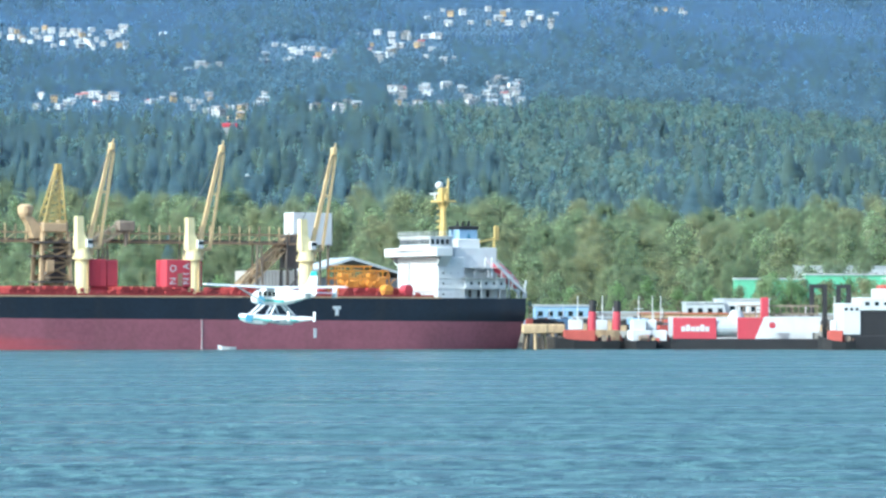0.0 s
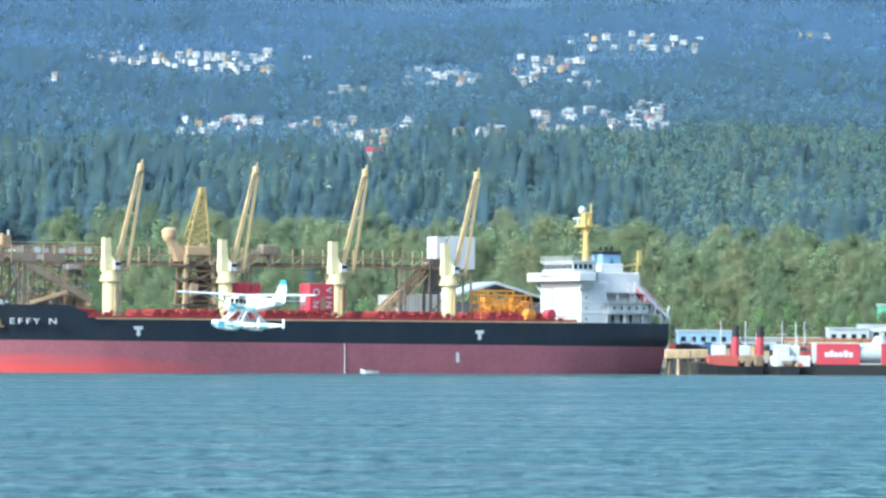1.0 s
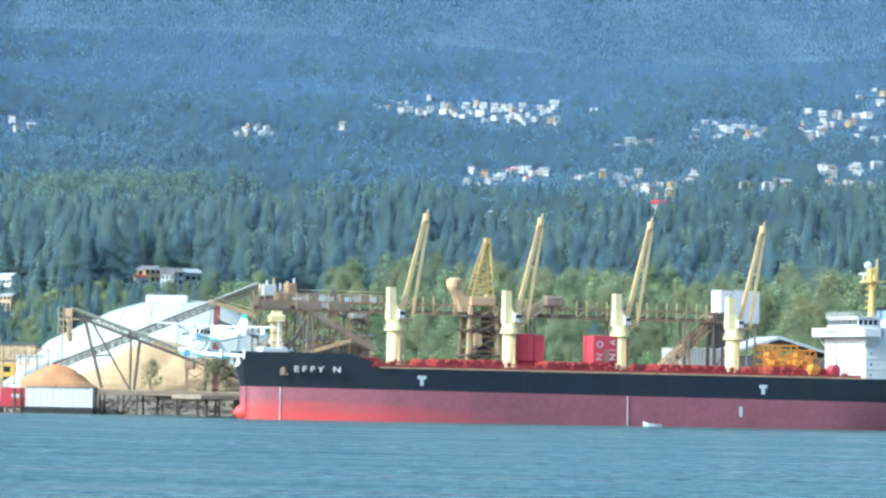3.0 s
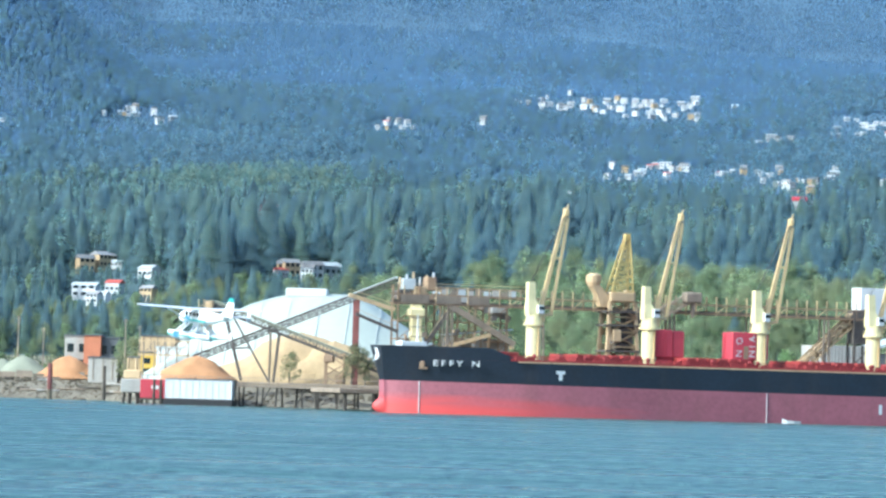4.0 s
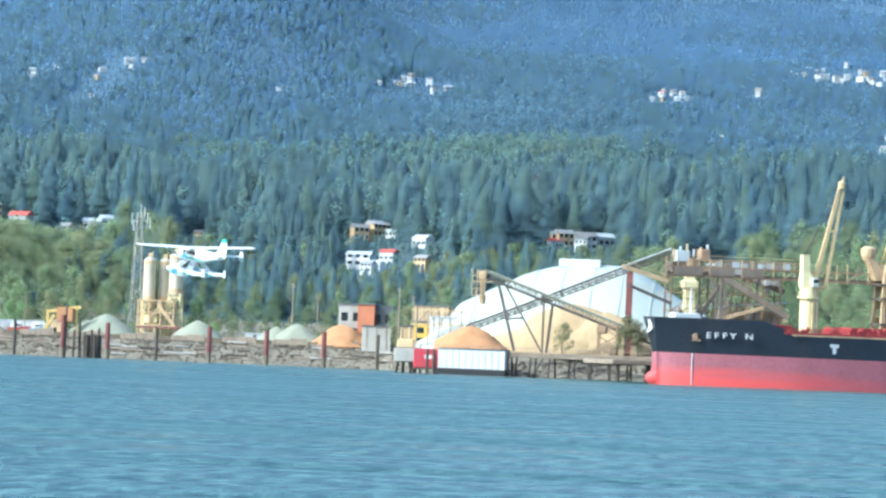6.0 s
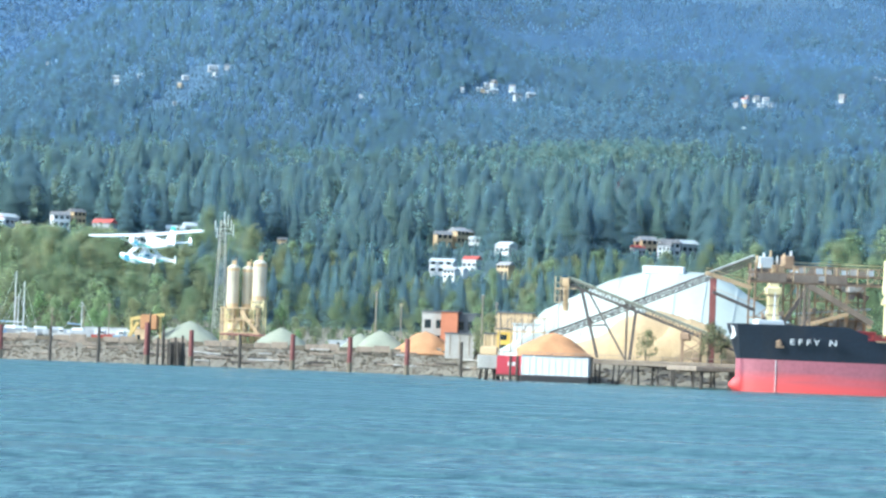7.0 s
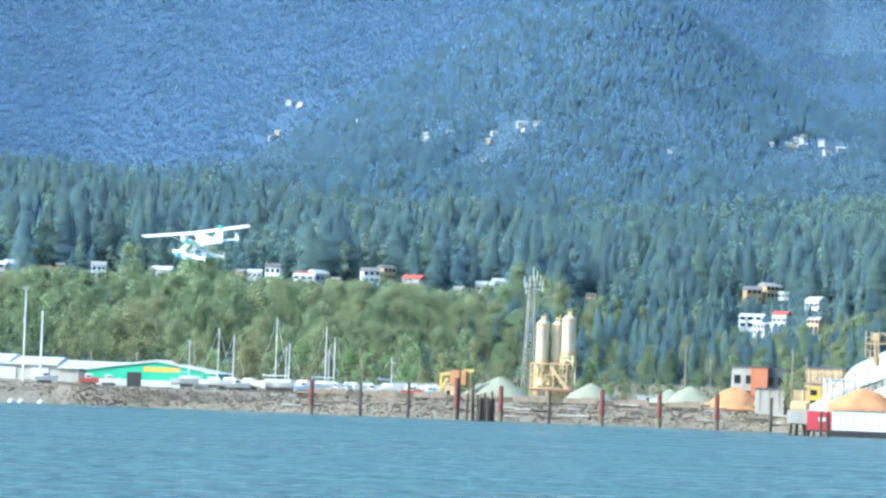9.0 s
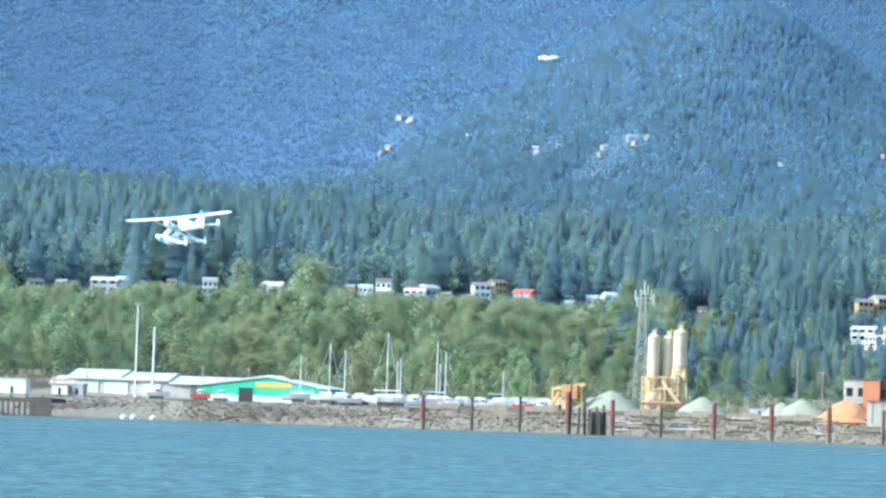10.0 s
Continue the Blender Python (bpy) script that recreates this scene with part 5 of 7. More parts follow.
# ---- chip terminal left of the bow ----
def build_terminal():
    dome = thing("covered_stockpile", pose(-122, 1206, 5.5), "huge stockpile under a white tarpaulin cover", "stockpile")
    bm = bmesh.new()
    rings = []
    for k in range(15):
        x = -48 + 84 * k / 14
        top = ramp(x, [(-48, 4.5), (-40, 11), (-36, 15), (-28, 19), (-16, 24.6), (-6, 27.0), (2, 27.5), (14, 27.0), (24, 20.0), (36, 13)])
        rings.append([(x, 26 * math.cos(a) * (0.5 + top / 55), top * max(0, math.sin(a)) ** 0.8 * (1 + 0.015 * noise.noise((x * 0.3, a * 4, 2)))) for a in [math.pi * (1 + i / 16) for i in range(17)]][::-1])
    rings = [[(x, y, abs(z)) for x, y, z in r] for r in rings]
    for r, k in zip(rings, range(15)):
        x = r[0][0]
        top = ramp(x, [(-48, 4.5), (-40, 11), (-36, 15), (-28, 19), (-16, 24.6), (-6, 27.0), (2, 27.5), (14, 27.0), (24, 20.0), (36, 13)])
        for i in range(17):
            a = math.pi * i / 16
            w = 18 + 14 * top / 27
            r[i] = (x, -w * math.cos(a), top * (1 - abs(math.cos(a)) ** 1.4) * (1 + 0.012 * noise.noise((x * 0.3, a * 4, 2))) - 0.2)
    loft(bm, rings, closed=False, caps=False)
    part("tarpaulin", bm, "tarp", dome, "white plastic cover", smooth=True)
    part("ridge_house", box(bmesh.new(), -8, 4, -2, 2, 26.0, 28.4, 0.3), "white", dome)
    for k in range(9):
        bm = bmesh.new()
        x = -40 + k * 8.5
        top = ramp(x, [(-48, 4.5), (-40, 11), (-36, 15), (-28, 19), (-16, 24.6), (-6, 27.0), (2, 27.5), (14, 27.0), (24, 20.0), (36, 13)])
        w = 18 + 14 * top / 27
        pts = [Vector((x, -w * math.cos(math.pi * i / 24), top * (1 - abs(math.cos(math.pi * i / 24)) ** 1.4) + 0.05)) for i in range(13)]
        for p, q in zip(pts, pts[1:]):
            beam(bm, p, q, 0.14)
        part("seam_rope", bm, "sheet_pale", dome)
    for name, x, y, r, m, seed, lab in (
            ("chip_pile", -122, 1174, (27, 13, 14.0), "chips", 1, "large tan wood chip pile before the tarpaulin"),
            ("chip_pile", -112, 1170, (19, 11, 12.0), "chips", 8, "tan wood chip pile at the terminal"),
            ("chip_pile", -147.5, 1145, (13.0, 8, 7.6), "chips_red", 3, "orange-brown cone of wood chips"),
            ("chip_pile", -196, 1228, (10.0, 8, 6.4), "chips_red", 4, "orange-brown cone of wood chips"),
            ("gravel_pile", -268.5, 1234, (11.5, 9, 6.9), "gravel", 5, "grey-green gravel pile on the shore yard"),
            ("gravel_pile", -274.5, 1236, (7.5, 7, 5.0), "gravel", 15, "small grey gravel pile beside a larger one"),
            ("gravel_pile", -240.6, 1234, (10.0, 8, 6.0), "gravel", 6, "grey-green gravel pile on the shore yard"),
            ("gravel_pile", -210.5, 1234, (10.0, 8, 6.2), "gravel", 7, "grey-green gravel pile on the shore yard"),
            ("gravel_pile", -217.0, 1236, (7.5, 7, 5.2), "gravel", 17, "low grey gravel pile beside another")):
        bm = lump(bmesh.new(), (0, 0, 0), r, seed, 28, 9, 0.68 if "chip" in name else 0.8, -0.4, 0.25 if "chip" in name else 0.1)
        ob = part(name, bm, m, None, lab, smooth=True)
        ob.matrix_basis = pose(x, y, 6.2 if y > 1150 else 5.6)
        tagged(ob, category="pile", group="bulk piles")
    # two crossing conveyors
    c1 = thing("stacking_conveyor", pose(0, 0, 0), "long dark inclined truss conveyor", "conveyor")
    bm = bmesh.new()
    a, b = Vector((-149, 1151, 12.6)), Vector((-93.6, 1150, 35.4))
    lattice(bm, a, b, 1.7, 30, 0.26)
    beam(bm, a + Vector((0, 0, 0.75)), b + Vector((0, 0, 0.75)), 1.6, 0.3)
    part("belt_truss", bm, "conveyor", c1)
    part("belt_cover", beam(bmesh.new(), a + Vector((30, 0, 13.45)), b + Vector((0, 0, 1.15)), 1.9, 0.45), "sheet_pale", c1, "pale belt cover")
    part("belt", beam(bmesh.new(), a + Vector((0, 0, -0.1)), b + Vector((0, 0, -0.1)), 1.3, 0.2), "black", c1)
    for x, wid in ((-104.6, 1.7), (-128, 0.5)):
        z = 12.6 + (x + 149) * 22.8 / 55.4
        part("support_tower", box(bmesh.new(), x - wid / 2, x + wid / 2, 1149.4, 1151, 5.5, z - 0.8), "pile_rust" if wid > 1 else "gallery", c1, "rust-red support tower" if wid > 1 else "")
    c2 = thing("loading_conveyor", pose(0, 0, 0), "dark inclined conveyor with a loading head", "conveyor")
    bm = bmesh.new()
    a, b = Vector((-142.5, 1140, 27.2)), Vector((-93.5, 1139, 9.8))
    lattice(bm, a, b, 1.8, 26, 0.28)
    beam(bm, a + Vector((0, 0, -0.6)), b + Vector((0, 0, -0.6)), 1.4, 0.3)
    part("belt_truss", bm, "conveyor", c2)
    part("belt_cover", beam(bmesh.new(), a + Vector((0, 0, 1.1)), b + Vector((0, 0, 0.9)), 2.0, 0.8), "gravel", c2, "grey-brown belt cover")
    for p, q in (((-139.6, 1139, 25.6), (-134.6, 1139, 7.0)), ((-137.4, 1139, 24.8), (-127.0, 1139, 7.0)), ((-139.6, 1141.5, 25.6), (-134.6, 1141.5, 7.0)), ((-124.5, 1139, 20), (-125.8, 1139, 6.8)), ((-124.5, 1141.5, 20), (-125.8, 1141.5, 6.8)), ((-137.0, 1139, 15.6), (-132.2, 1139, 16.0))):
        part("leg", beam(bmesh.new(), p, q, 0.5), "conveyor", c2)
    bm = bmesh.new()
    for x in (-111.5, -106.5):
        for y in (1138, 1142):
            beam(bm, (x, y, 5.5), (x, y, 15.2), 0.5)
    for k in range(3):
        beam(bm, (-111.5, 1138, 6 + 3 * k), (-106.5, 1138, 9 + 3 * k), 0.3)
        beam(bm, (-106.5, 1138, 6 + 3 * k), (-111.5, 1138, 9 + 3 * k), 0.3)
    box(bm, -112.0, -109.4, 1137.5, 1142.5, 12.6, 14.6, 0.2)
    box(bm, -108.6, -106.4, 1137.5, 1142.5, 7.0, 9.4, 0.2)
    part("drive_tower", bm, "rust", c2, "rusty drive tower")
    bm = bmesh.new()
    box(bm, -144.9, -142.8, 1138.6, 1141.4, 26.0, 28.4, 0.2)
    for z in (21.6, 23.4, 25.2, 27.0):
        box(bm, -146.6, -143.0, 1138.4, 1138.6, z, z + 0.16)
    for x in (-146.6, -145.2, -143.0):
        box(bm, x - 0.1, x + 0.1, 1138.4, 1138.6, 21.6, 28.8)
    tube(bm, (-143.9, 1140, 26.0), (-143.8, 1140, 21.5), 0.75, 0.6, 10)
    tube(bm, (-143.8, 1140, 21.5), (-143.7, 1140, 19.4), 0.95, 0.75, 10)
    beam(bm, (-146.5, 1138.6, 25.5), (-141, 1138.6, 25.5), 0.25)
    beam(bm, (-145.4, 1138.6, 21.6), (-139.6, 1138.6, 21.6), 0.2)
    part("loading_head", bm, "tan", c2, "tan loading head and spout")
    # dock in front
    dock = thing("timber_dock", pose(0, 0, 0), "dark timber dock on many piles", "dock")
    part("dock_deck", box(bmesh.new(), -160, -94, 1124, 1133, 6.1, 6.7, 0.08), "gallery", dock)
    part("dock_beam", box(bmesh.new(), -160, -94, 1123.7, 1124, 5.3, 6.0), "gallery", dock)
    rng = random.Random(9)
    for k in range(26):
        x = -159 + (k // 2) * 5.15 + (k % 2) * rng.uniform(0.7, 1.6)
        y = rng.choice((1124.3, 1124.3, 1128))
        lean = rng.uniform(-0.7, 0.7)
        part("dock_pile", tube(bmesh.new(), (x + lean, y, -4), (x, y, 5.9), 0.3, 0.26, 7), "timber", dock)
    for k in range(17):
        x = -158 + k * 3.9
        part("dock_rail_post", box(bmesh.new(), x - 0.08, x + 0.08, 1124, 1124.15, 6.7, 7.8), "gallery", dock)
    part("dock_rail", box(bmesh.new(), -160, -94, 1124, 1124.15, 7.7, 7.85), "gallery", dock)
    for x in (-139.5, -128.0, -118.5):
        part("brace", beam(bmesh.new(), (x, 1124, -1), (x + 3.5, 1124, 5.6), 0.35), "timber", dock)
    dol = thing("mooring_dolphin", pose(-161.8, 1122, 0), "grey mooring dolphin on splayed timber piles", "dolphin", "mooring dolphins")
    part("cap", box(bmesh.new(), -2.8, 2.8, -2, 2, 2.9, 6.6, 0.25), "concrete", dol)
    for k in range(7):
        a0 = k * 0.9
        part("pile", tube(bmesh.new(), (3.4 * math.cos(a0), 2.4 * math.sin(a0), -4), (2.0 * math.cos(a0), 1.4 * math.sin(a0), 3.2), 0.33, 0.3, 7), "timber", dol)
    bm = bmesh.new()
    for x in (-1.2, 1.0):
        tube(bm, (x, 0, 6.5), (x, 0, 12.2), 0.4, 0.35, 8)
    box(bm, -2.2, 2.4, -1, 1, 6.6, 9.0, 0.3)
    part("hose_gantry", bm, "tan", dol)
    for k, (x, top) in enumerate(((-155.4, 6.6), (-153.6, 6.6), (-144.4, 7.4), (-135.6, 7.2), (-133.6, 7.2))):
        p = part("mooring_pile", tube(bmesh.new(), (0, 0, -5), (0.2, 0, top), 0.38, 0.34, 8), "timber", None, "dark standing timber pile")
        p.matrix_basis = pose(x, 1118, 0)
        tagged(p, category="pile", group="timber piles")
    wb = thing("white_barge_shed", pose(-143, 1119.5, 0), "white ribbed shed on a low dark barge", "barge")
    part("barge_hull", box(bmesh.new(), -9.5, 9.2, -3, 3, -0.6, 1.7, 0.2), "black", wb)
    part("shed", box(bmesh.new(), -9.2, 8.9, -2.2, 2.2, 1.7, 6.9, 0.08), "white", wb)
    for k in range(11):
        part("rib", box(bmesh.new(), -8.9 + k * 1.75, -8.75 + k * 1.75, -2.32, -2.2, 1.8, 6.6), "sheet_pale", wb)
    part("roof_edge", box(bmesh.new(), -9.4, 9.1, -2.4, 2.4, 6.9, 7.15), "roof_dark", wb)
    rc = thing("red_container", pose(-155.6, 1121, 0), "red shipping container on the dock", "container")
    part("shell", box(bmesh.new(), -3.6, 3.3, -1.3, 1.3, 1.6, 6.6, 0.08), "box_red", rc)
    for k in range(16):
        part("corrugation", box(bmesh.new(), -3.4 + k * 0.43, -3.2 + k * 0.43, -1.38, -1.3, 1.8, 6.4), "box_red", rc)
    part("lettering_bar", box(bmesh.new(), -0.6, 1.4, -1.42, -1.38, 4.0, 5.0), "white", rc, "pale unreadable lettering")
    part("landing", box(bmesh.new(), -4, 3.8, -1.6, 1.6, 1.0, 1.6), "timber", rc)
    # industrial blocks
    def works(x, y, w, d, z0, hh, m, lab, windows=0, ribs=0):
        b = thing("works_building", pose(x, y, z0, 0, 0, 0), lab, "building")
        part("wall", box(bmesh.new(), -w / 2, w / 2, -d / 2, d / 2, -1, hh, 0.05), m, b)
        part("roof", box(bmesh.new(), -w / 2 - 0.3, w / 2 + 0.3, -d / 2 - 0.3, d / 2 + 0.3, hh, hh + 0.4), "roof_dark" if m != "white" else "sheet_pale", b)
        for k in range(windows):
            xx = -w / 2 + w * (k + 0.5) / windows
            for zz in (hh * 0.35, hh * 0.72):
                part("window", box(bmesh.new(), xx - w / windows * 0.28, xx + w / windows * 0.28, -d / 2 - 0.06, -d / 2, zz - hh * 0.1, zz + hh * 0.1), "glass", b)
        for k in range(ribs):
            xx = -w / 2 + w * (k + 0.5) / ribs
            part("rib", box(bmesh.new(), xx - 0.12, xx + 0.12, -d / 2 - 0.15, -d / 2, 0, hh), "gallery", b)
        return b
    works(-194.5, 1236, 7, 8, 6, 12.6, "concrete", "grey open-sided plant building", 2)
    works(-189.5, 1234, 5, 8, 6, 12.8, "brick_red", "orange-brown walled plant building")
    works(-184.8, 1236, 6, 8, 6, 12.2, "roof_dark", "dark steel framed plant building", 2)
    works(-184.5, 1222, 8.6, 6, 6, 6.3, "concrete", "pale concrete bunker at the terminal", 0, 3)
    works(-166, 1204, 10, 8, 6, 12.8, "tan", "tan timber plant building", 0, 5)
    works(-166.5, 1197, 7, 4, 6, 8.0, "ochre", "yellow ochre plant building", 2)
    works(-161, 1196, 9, 3, 6, 9.6, "white", "white clad plant wall with ribs", 0, 4)
    works(-171.5, 1198, 4.5, 5, 5.5, 7.0, "chips", "tan timber chip bin wall")
    fr = thing("pipe_frame", pose(-162, 1188, 5.5), "rusty pipe rack on posts", "rack")
    for k in range(5):
        part("post", box(bmesh.new(), -6.5 + k * 3.2, -6.2 + k * 3.2, -0.2, 0.2, 0, 12.2), "gallery", fr)
    for z in (8.0, 12.0):
        part("pipe", beam(bmesh.new(), (-8, 0, z), (7, 0, z), 0.4), "tan", fr)
    for k in range(4):
        part("truss_rod", beam(bmesh.new(), (-6.4 + 3.2 * k, 0, 8), (-3.2 + 3.2 * k, 0, 12), 0.2), "gallery", fr)


# ---- shore to the left: seawall, piles, silos, boatyard ----
def build_shore():
    rng = random.Random(12)
    # rubble slope: boulders proud of the bank
    kinds = []
    for k in range(8):
        bm = bmesh.new()
        bmesh.ops.create_icosphere(bm, subdivisions=1, radius=1.0)
        for v in bm.verts:
            v.co *= 0.75 + 0.5 * rng.random()
            v.co.z *= 0.65
        bmesh.ops.triangulate(bm, faces=bm.faces)
        bm.verts.ensure_lookup_table()
        kinds.append(([v.co[:] for v in bm.verts], [[v.index for v in f.verts] for f in bm.faces]))
        bm.free()
    spots = []
    for k in range(9500):
        x = rng.uniform(-445, -172)
        t = rng.random()
        y = shore(x) - 4 + t * 21
        spots.append((x, y, height(x, y) - 0.1 + 0.25 * t, rng.randrange(8), rng.choice((0.18, 0.22, 0.3, 0.36, 0.45, 0.6)) * rng.uniform(0.7, 1.2), rng.random() * 6.28, 0.7))
    for k in range(500):
        x = rng.uniform(-170, -96)
        y = shore(x) - 5 + rng.random() * 16
        spots.append((x, y, height(x, y), rng.randrange(8), rng.uniform(0.3, 0.9), rng.random() * 6.28, 0.7))
    rocks = scatter("rubble", "rock", kinds, spots, "grey-brown boulder rubble along the shore")
    tagged(rocks, category="rocks")
    # drift logs on the bank
    for k in range(60):
        x = rng.uniform(-330, -175)
        y = shore(x) + rng.uniform(4, 15)
        a0 = rng.uniform(-0.25, 0.25)
        ln_ = rng.uniform(2.5, 8)
        ob = part("drift_log", tube(bmesh.new(), (-ln_ / 2, 0, 0.3), (ln_ / 2, 0, 0.3), 0.32, 0.22, 7), "concrete" if k % 5 == 0 else "gallery" if k % 3 else "timber", None, "weathered drift log lying on the bank")
        ob.matrix_basis = pose(x, y, height(x, y) + 0.1, 0, 0, math.degrees(a0))
        tagged(ob, category="log", group="drift logs")
    # low concrete wall above the rubble
    wall = thing("seawall", pose(0, 0, 0), "low weathered seawall above the rocks", "wall", kind="structure")
    for k in range(30):
        x = -328 + k * 5.1
        y = shore(x) + 17
        part("panel", box(bmesh.new(), x, x + 4.9, y, y + 0.5, 4.6, 7.2 + 0.4 * (k % 3), 0.05), "gallery" if k % 3 else "rock", wall)
    # standing piles, alternately thick rust-red and thin dark
    for i, (x, top, red) in enumerate(((-316.2, 10.0, 1), (-301.3, 9.7, 0), (-286.9, 10.1, 0), (-272.6, 12.2, 1), (-259.4, 10.4, 1), (-245.0, 9.4, 0), (-229.5, 10.4, 1), (-212.7, 10.1, 1), (-196.0, 10.3, 1), (-180.3, 9.6, 0))):
        p = thing("steel_pile" if red else "timber_pile", pose(x, 1195, 0, 0, 0, 0), "rust-red steel pile on a concrete base" if red else "dark slender timber pile in the water", "pile", "shore piles")
        part("shaft", tube(bmesh.new(), (0, 0, 2.5 if red else -4), (0, 0, top), 0.72 if red else 0.5, 0.68 if red else 0.42, 10), "pile_rust" if red else "timber", p)
        if red:
            part("base", tube(bmesh.new(), (0, 0, -4), (0, 0, 2.8), 0.76, 0.74, 10), "rock", p, "grey encrusted base")
        else:
            part("cap", tube(bmesh.new(), (0, 0, top), (0, 0, top + 0.3), 0.55, 0.3, 8), "timber", p)
    for x, y, top, w in ((-272.0, 1196, 15.0, 0.3), (-268.2, 1197, 11.5, 0.45), (-266.6, 1197, 7.5, 0.4), (-265.6, 1196, 6.0, 0.5), (-264.8, 1198, 8.2, 0.4), (-263.6, 1196, 7.0, 0.45), (-262.4, 1197, 8.8, 0.4), (-269.4, 1196, 8.0, 0.4)):
        p = part("timber_pile", tube(bmesh.new(), (rng.uniform(-0.6, 0.6), 0, -4), (0, 0, top), w, w * 0.85, 8), "timber", None, "dark timber pile in a tight cluster")
        p.matrix_basis = pose(x, y, 0)
        tagged(p, category="pile", group="pile cluster")
    fen = part("fender_box", box(bmesh.new(), -2.4, 1.8, -1.2, 1.2, -1, 6.8, 0.3), "timber", None, "dark timber fender block in the water")
    fen.matrix_basis = pose(-264, 1199, 0)
    tagged(fen, category="fender")
    # silos of the batching plant
    for i, (x, r, z0, z1, y) in enumerate(((-261.2, 1.85, 17.6, 31.0, 1260), (-257.2, 1.7, 17.6, 30.8, 1263), (-253.0, 2.1, 20.0, 32.6, 1260))):
        s = thing("silo", pose(x, y, 0), "tall cream cement silo on a braced steel frame", "silo", "cement silos")
        bm = bmesh.new()
        tube(bm, (0, 0, z0), (0, 0, z1 - 0.8), r, r, 18)
        tube(bm, (0, 0, z1 - 0.8), (0, 0, z1), r, r * 0.45, 18)
        tube(bm, (0, 0, z0 - 2.4), (0, 0, z0), 0.5, r, 18)
        part("shell", bm, "silo_cream", s, smooth=False)
        for q in range(6):
            a = math.pi * (1.08 + 0.17 * q)
            part("seam", beam(bmesh.new(), (r * math.cos(a), r * math.sin(a), z0), (r * math.cos(a), r * math.sin(a), z1 - 0.8), 0.1), "tan", s)
        part("crown_band", tube(bmesh.new(), (0, 0, z1 - 2.0), (0, 0, z1 - 1.1), r + 0.04, r + 0.04, 18), "tan", s, "tan dusty upper band")
        part("stain_band", tube(bmesh.new(), (0, 0, z0 + 0.3), (0, 0, z0 + 1.6), r + 0.03, r + 0.03, 18), "tan", s, "tan dusty lower band")
        for a in range(4):
            bm = beam(bmesh.new(), ((1 if a % 2 else -1) * r * 0.9, (1 if a > 1 else -1) * r * 0.9, 6), ((1 if a % 2 else -1) * r * 0.85, (1 if a > 1 else -1) * r * 0.85, z0 + 0.4), 0.42)
            part("leg", bm, "cream", s)
        for k in range(3):
            za, zb = 7 + k * (z0 - 8) / 3, 7 + (k + 1) * (z0 - 8) / 3
            bm = bmesh.new()
            beam(bm, (-r * 0.9, -r * 0.9, za), (r * 0.9, -r * 0.9, zb), 0.26)
            beam(bm, (r * 0.9, -r * 0.9, za), (-r * 0.9, -r * 0.9, zb), 0.26)
            beam(bm, (-r * 0.9, -r * 0.9, zb), (r * 0.9, -r * 0.9, zb), 0.3)
            part("cross_brace", bm, "cream", s)
        part("vent", box(bmesh.new(), -0.5, 0.6, -0.5, 0.5, z1 - 0.2, z1 + 1.3, 0.1), "tan", s)
        part("top_rail", tube(bmesh.new(), (0.8, -0.4, z1), (0.8, -0.4, z1 + 2.2), 0.1, 0.1, 6), "tan", s)
    bt = thing("batching_plant", pose(-258, 1255, 6), "tan batching plant frame and chutes under the silos", "plant")
    bm = bmesh.new()
    for x in (-5, -1.5, 2, 6):
        for y in (-2, 2):
            beam(bm, (x, y, 0), (x, y, 12), 0.4)
    for z in (4, 8, 11.6):
        box(bm, -5.3, 6.3, -2.3, 2.3, z, z + 0.4)
    beam(bm, (-5, -2, 0), (2, -2, 11), 0.35)
    beam(bm, (9, -2, 1), (1, -2, 11), 0.9, 0.9)
    part("frame", bm, "tan", bt)
    part("low_roof", box(bmesh.new(), -4, 12, -8, -3, 3.4, 4.0), "pile_rust", bt, "dark red low roof")
    part("mixer", box(bmesh.new(), -3, 1, -1.6, 1.6, 5, 8, 0.3), "cream", bt)
    # radio mast
    rm = thing("radio_tower", pose(-273.5, 1300, 7), "grey lattice radio tower with antennas", "tower")
    part("lattice_mast", lattice(bmesh.new(), (0, 0, 0), (0.01, 0, 38.5), 4.2, 16, 0.14, (0, 1, 0), 1.4), "concrete", rm)
    for k, (dx, z) in enumerate(((-2.4, 36.5), (2.6, 36.8), (-1.8, 34.5), (1.6, 38.2), (0.4, 39.2), (3.4, 35.2))):
        bm = tube(bmesh.new(), (dx, 0, z - 1.6), (dx, 0, z + 2.0), 0.16, 0.16, 6)
        beam(bm, (0, 0, z - 0.8), (dx, 0, z - 0.8), 0.14)
        part("antenna", bm, "sheet_pale", rm)
    # excavator-like yellow plant on the shore
    ex = thing("yellow_loader", pose(-281, 1228, 6.2), "yellow and rust screening machine", "machine")
    part("bin", box(bmesh.new(), -1, 4, -1.5, 1.5, 4, 8.4, 0.2), "chips_red", ex)
    part("frame", beam(beam(beam(bmesh.new(), (-4, 0, 0), (-4, 0, 7.5), 0.7), (-4, 0, 7), (6, 0, 8.6), 0.9), (4.8, 0, 0), (4.8, 0, 8), 0.6), "yellow", ex)
    part("chute", beam(bmesh.new(), (-5, 0, 1), (-2, 0, 6), 0.9), "yellow", ex)
    # green boat shed
    g = thing("green_shed", pose(-384, 1262, 6.0), "green gabled boat shed with an ochre sign panel", "building")
    bm = bmesh.new()
    loft(bm, [[(-21, y, 0), (21, y, 0), (21, y, 4.8), (1.5, y, 8.0), (-21, y, 4.9)] for y in (-6, 8)])
    part("gable_wall", bm, "green_wall", g)
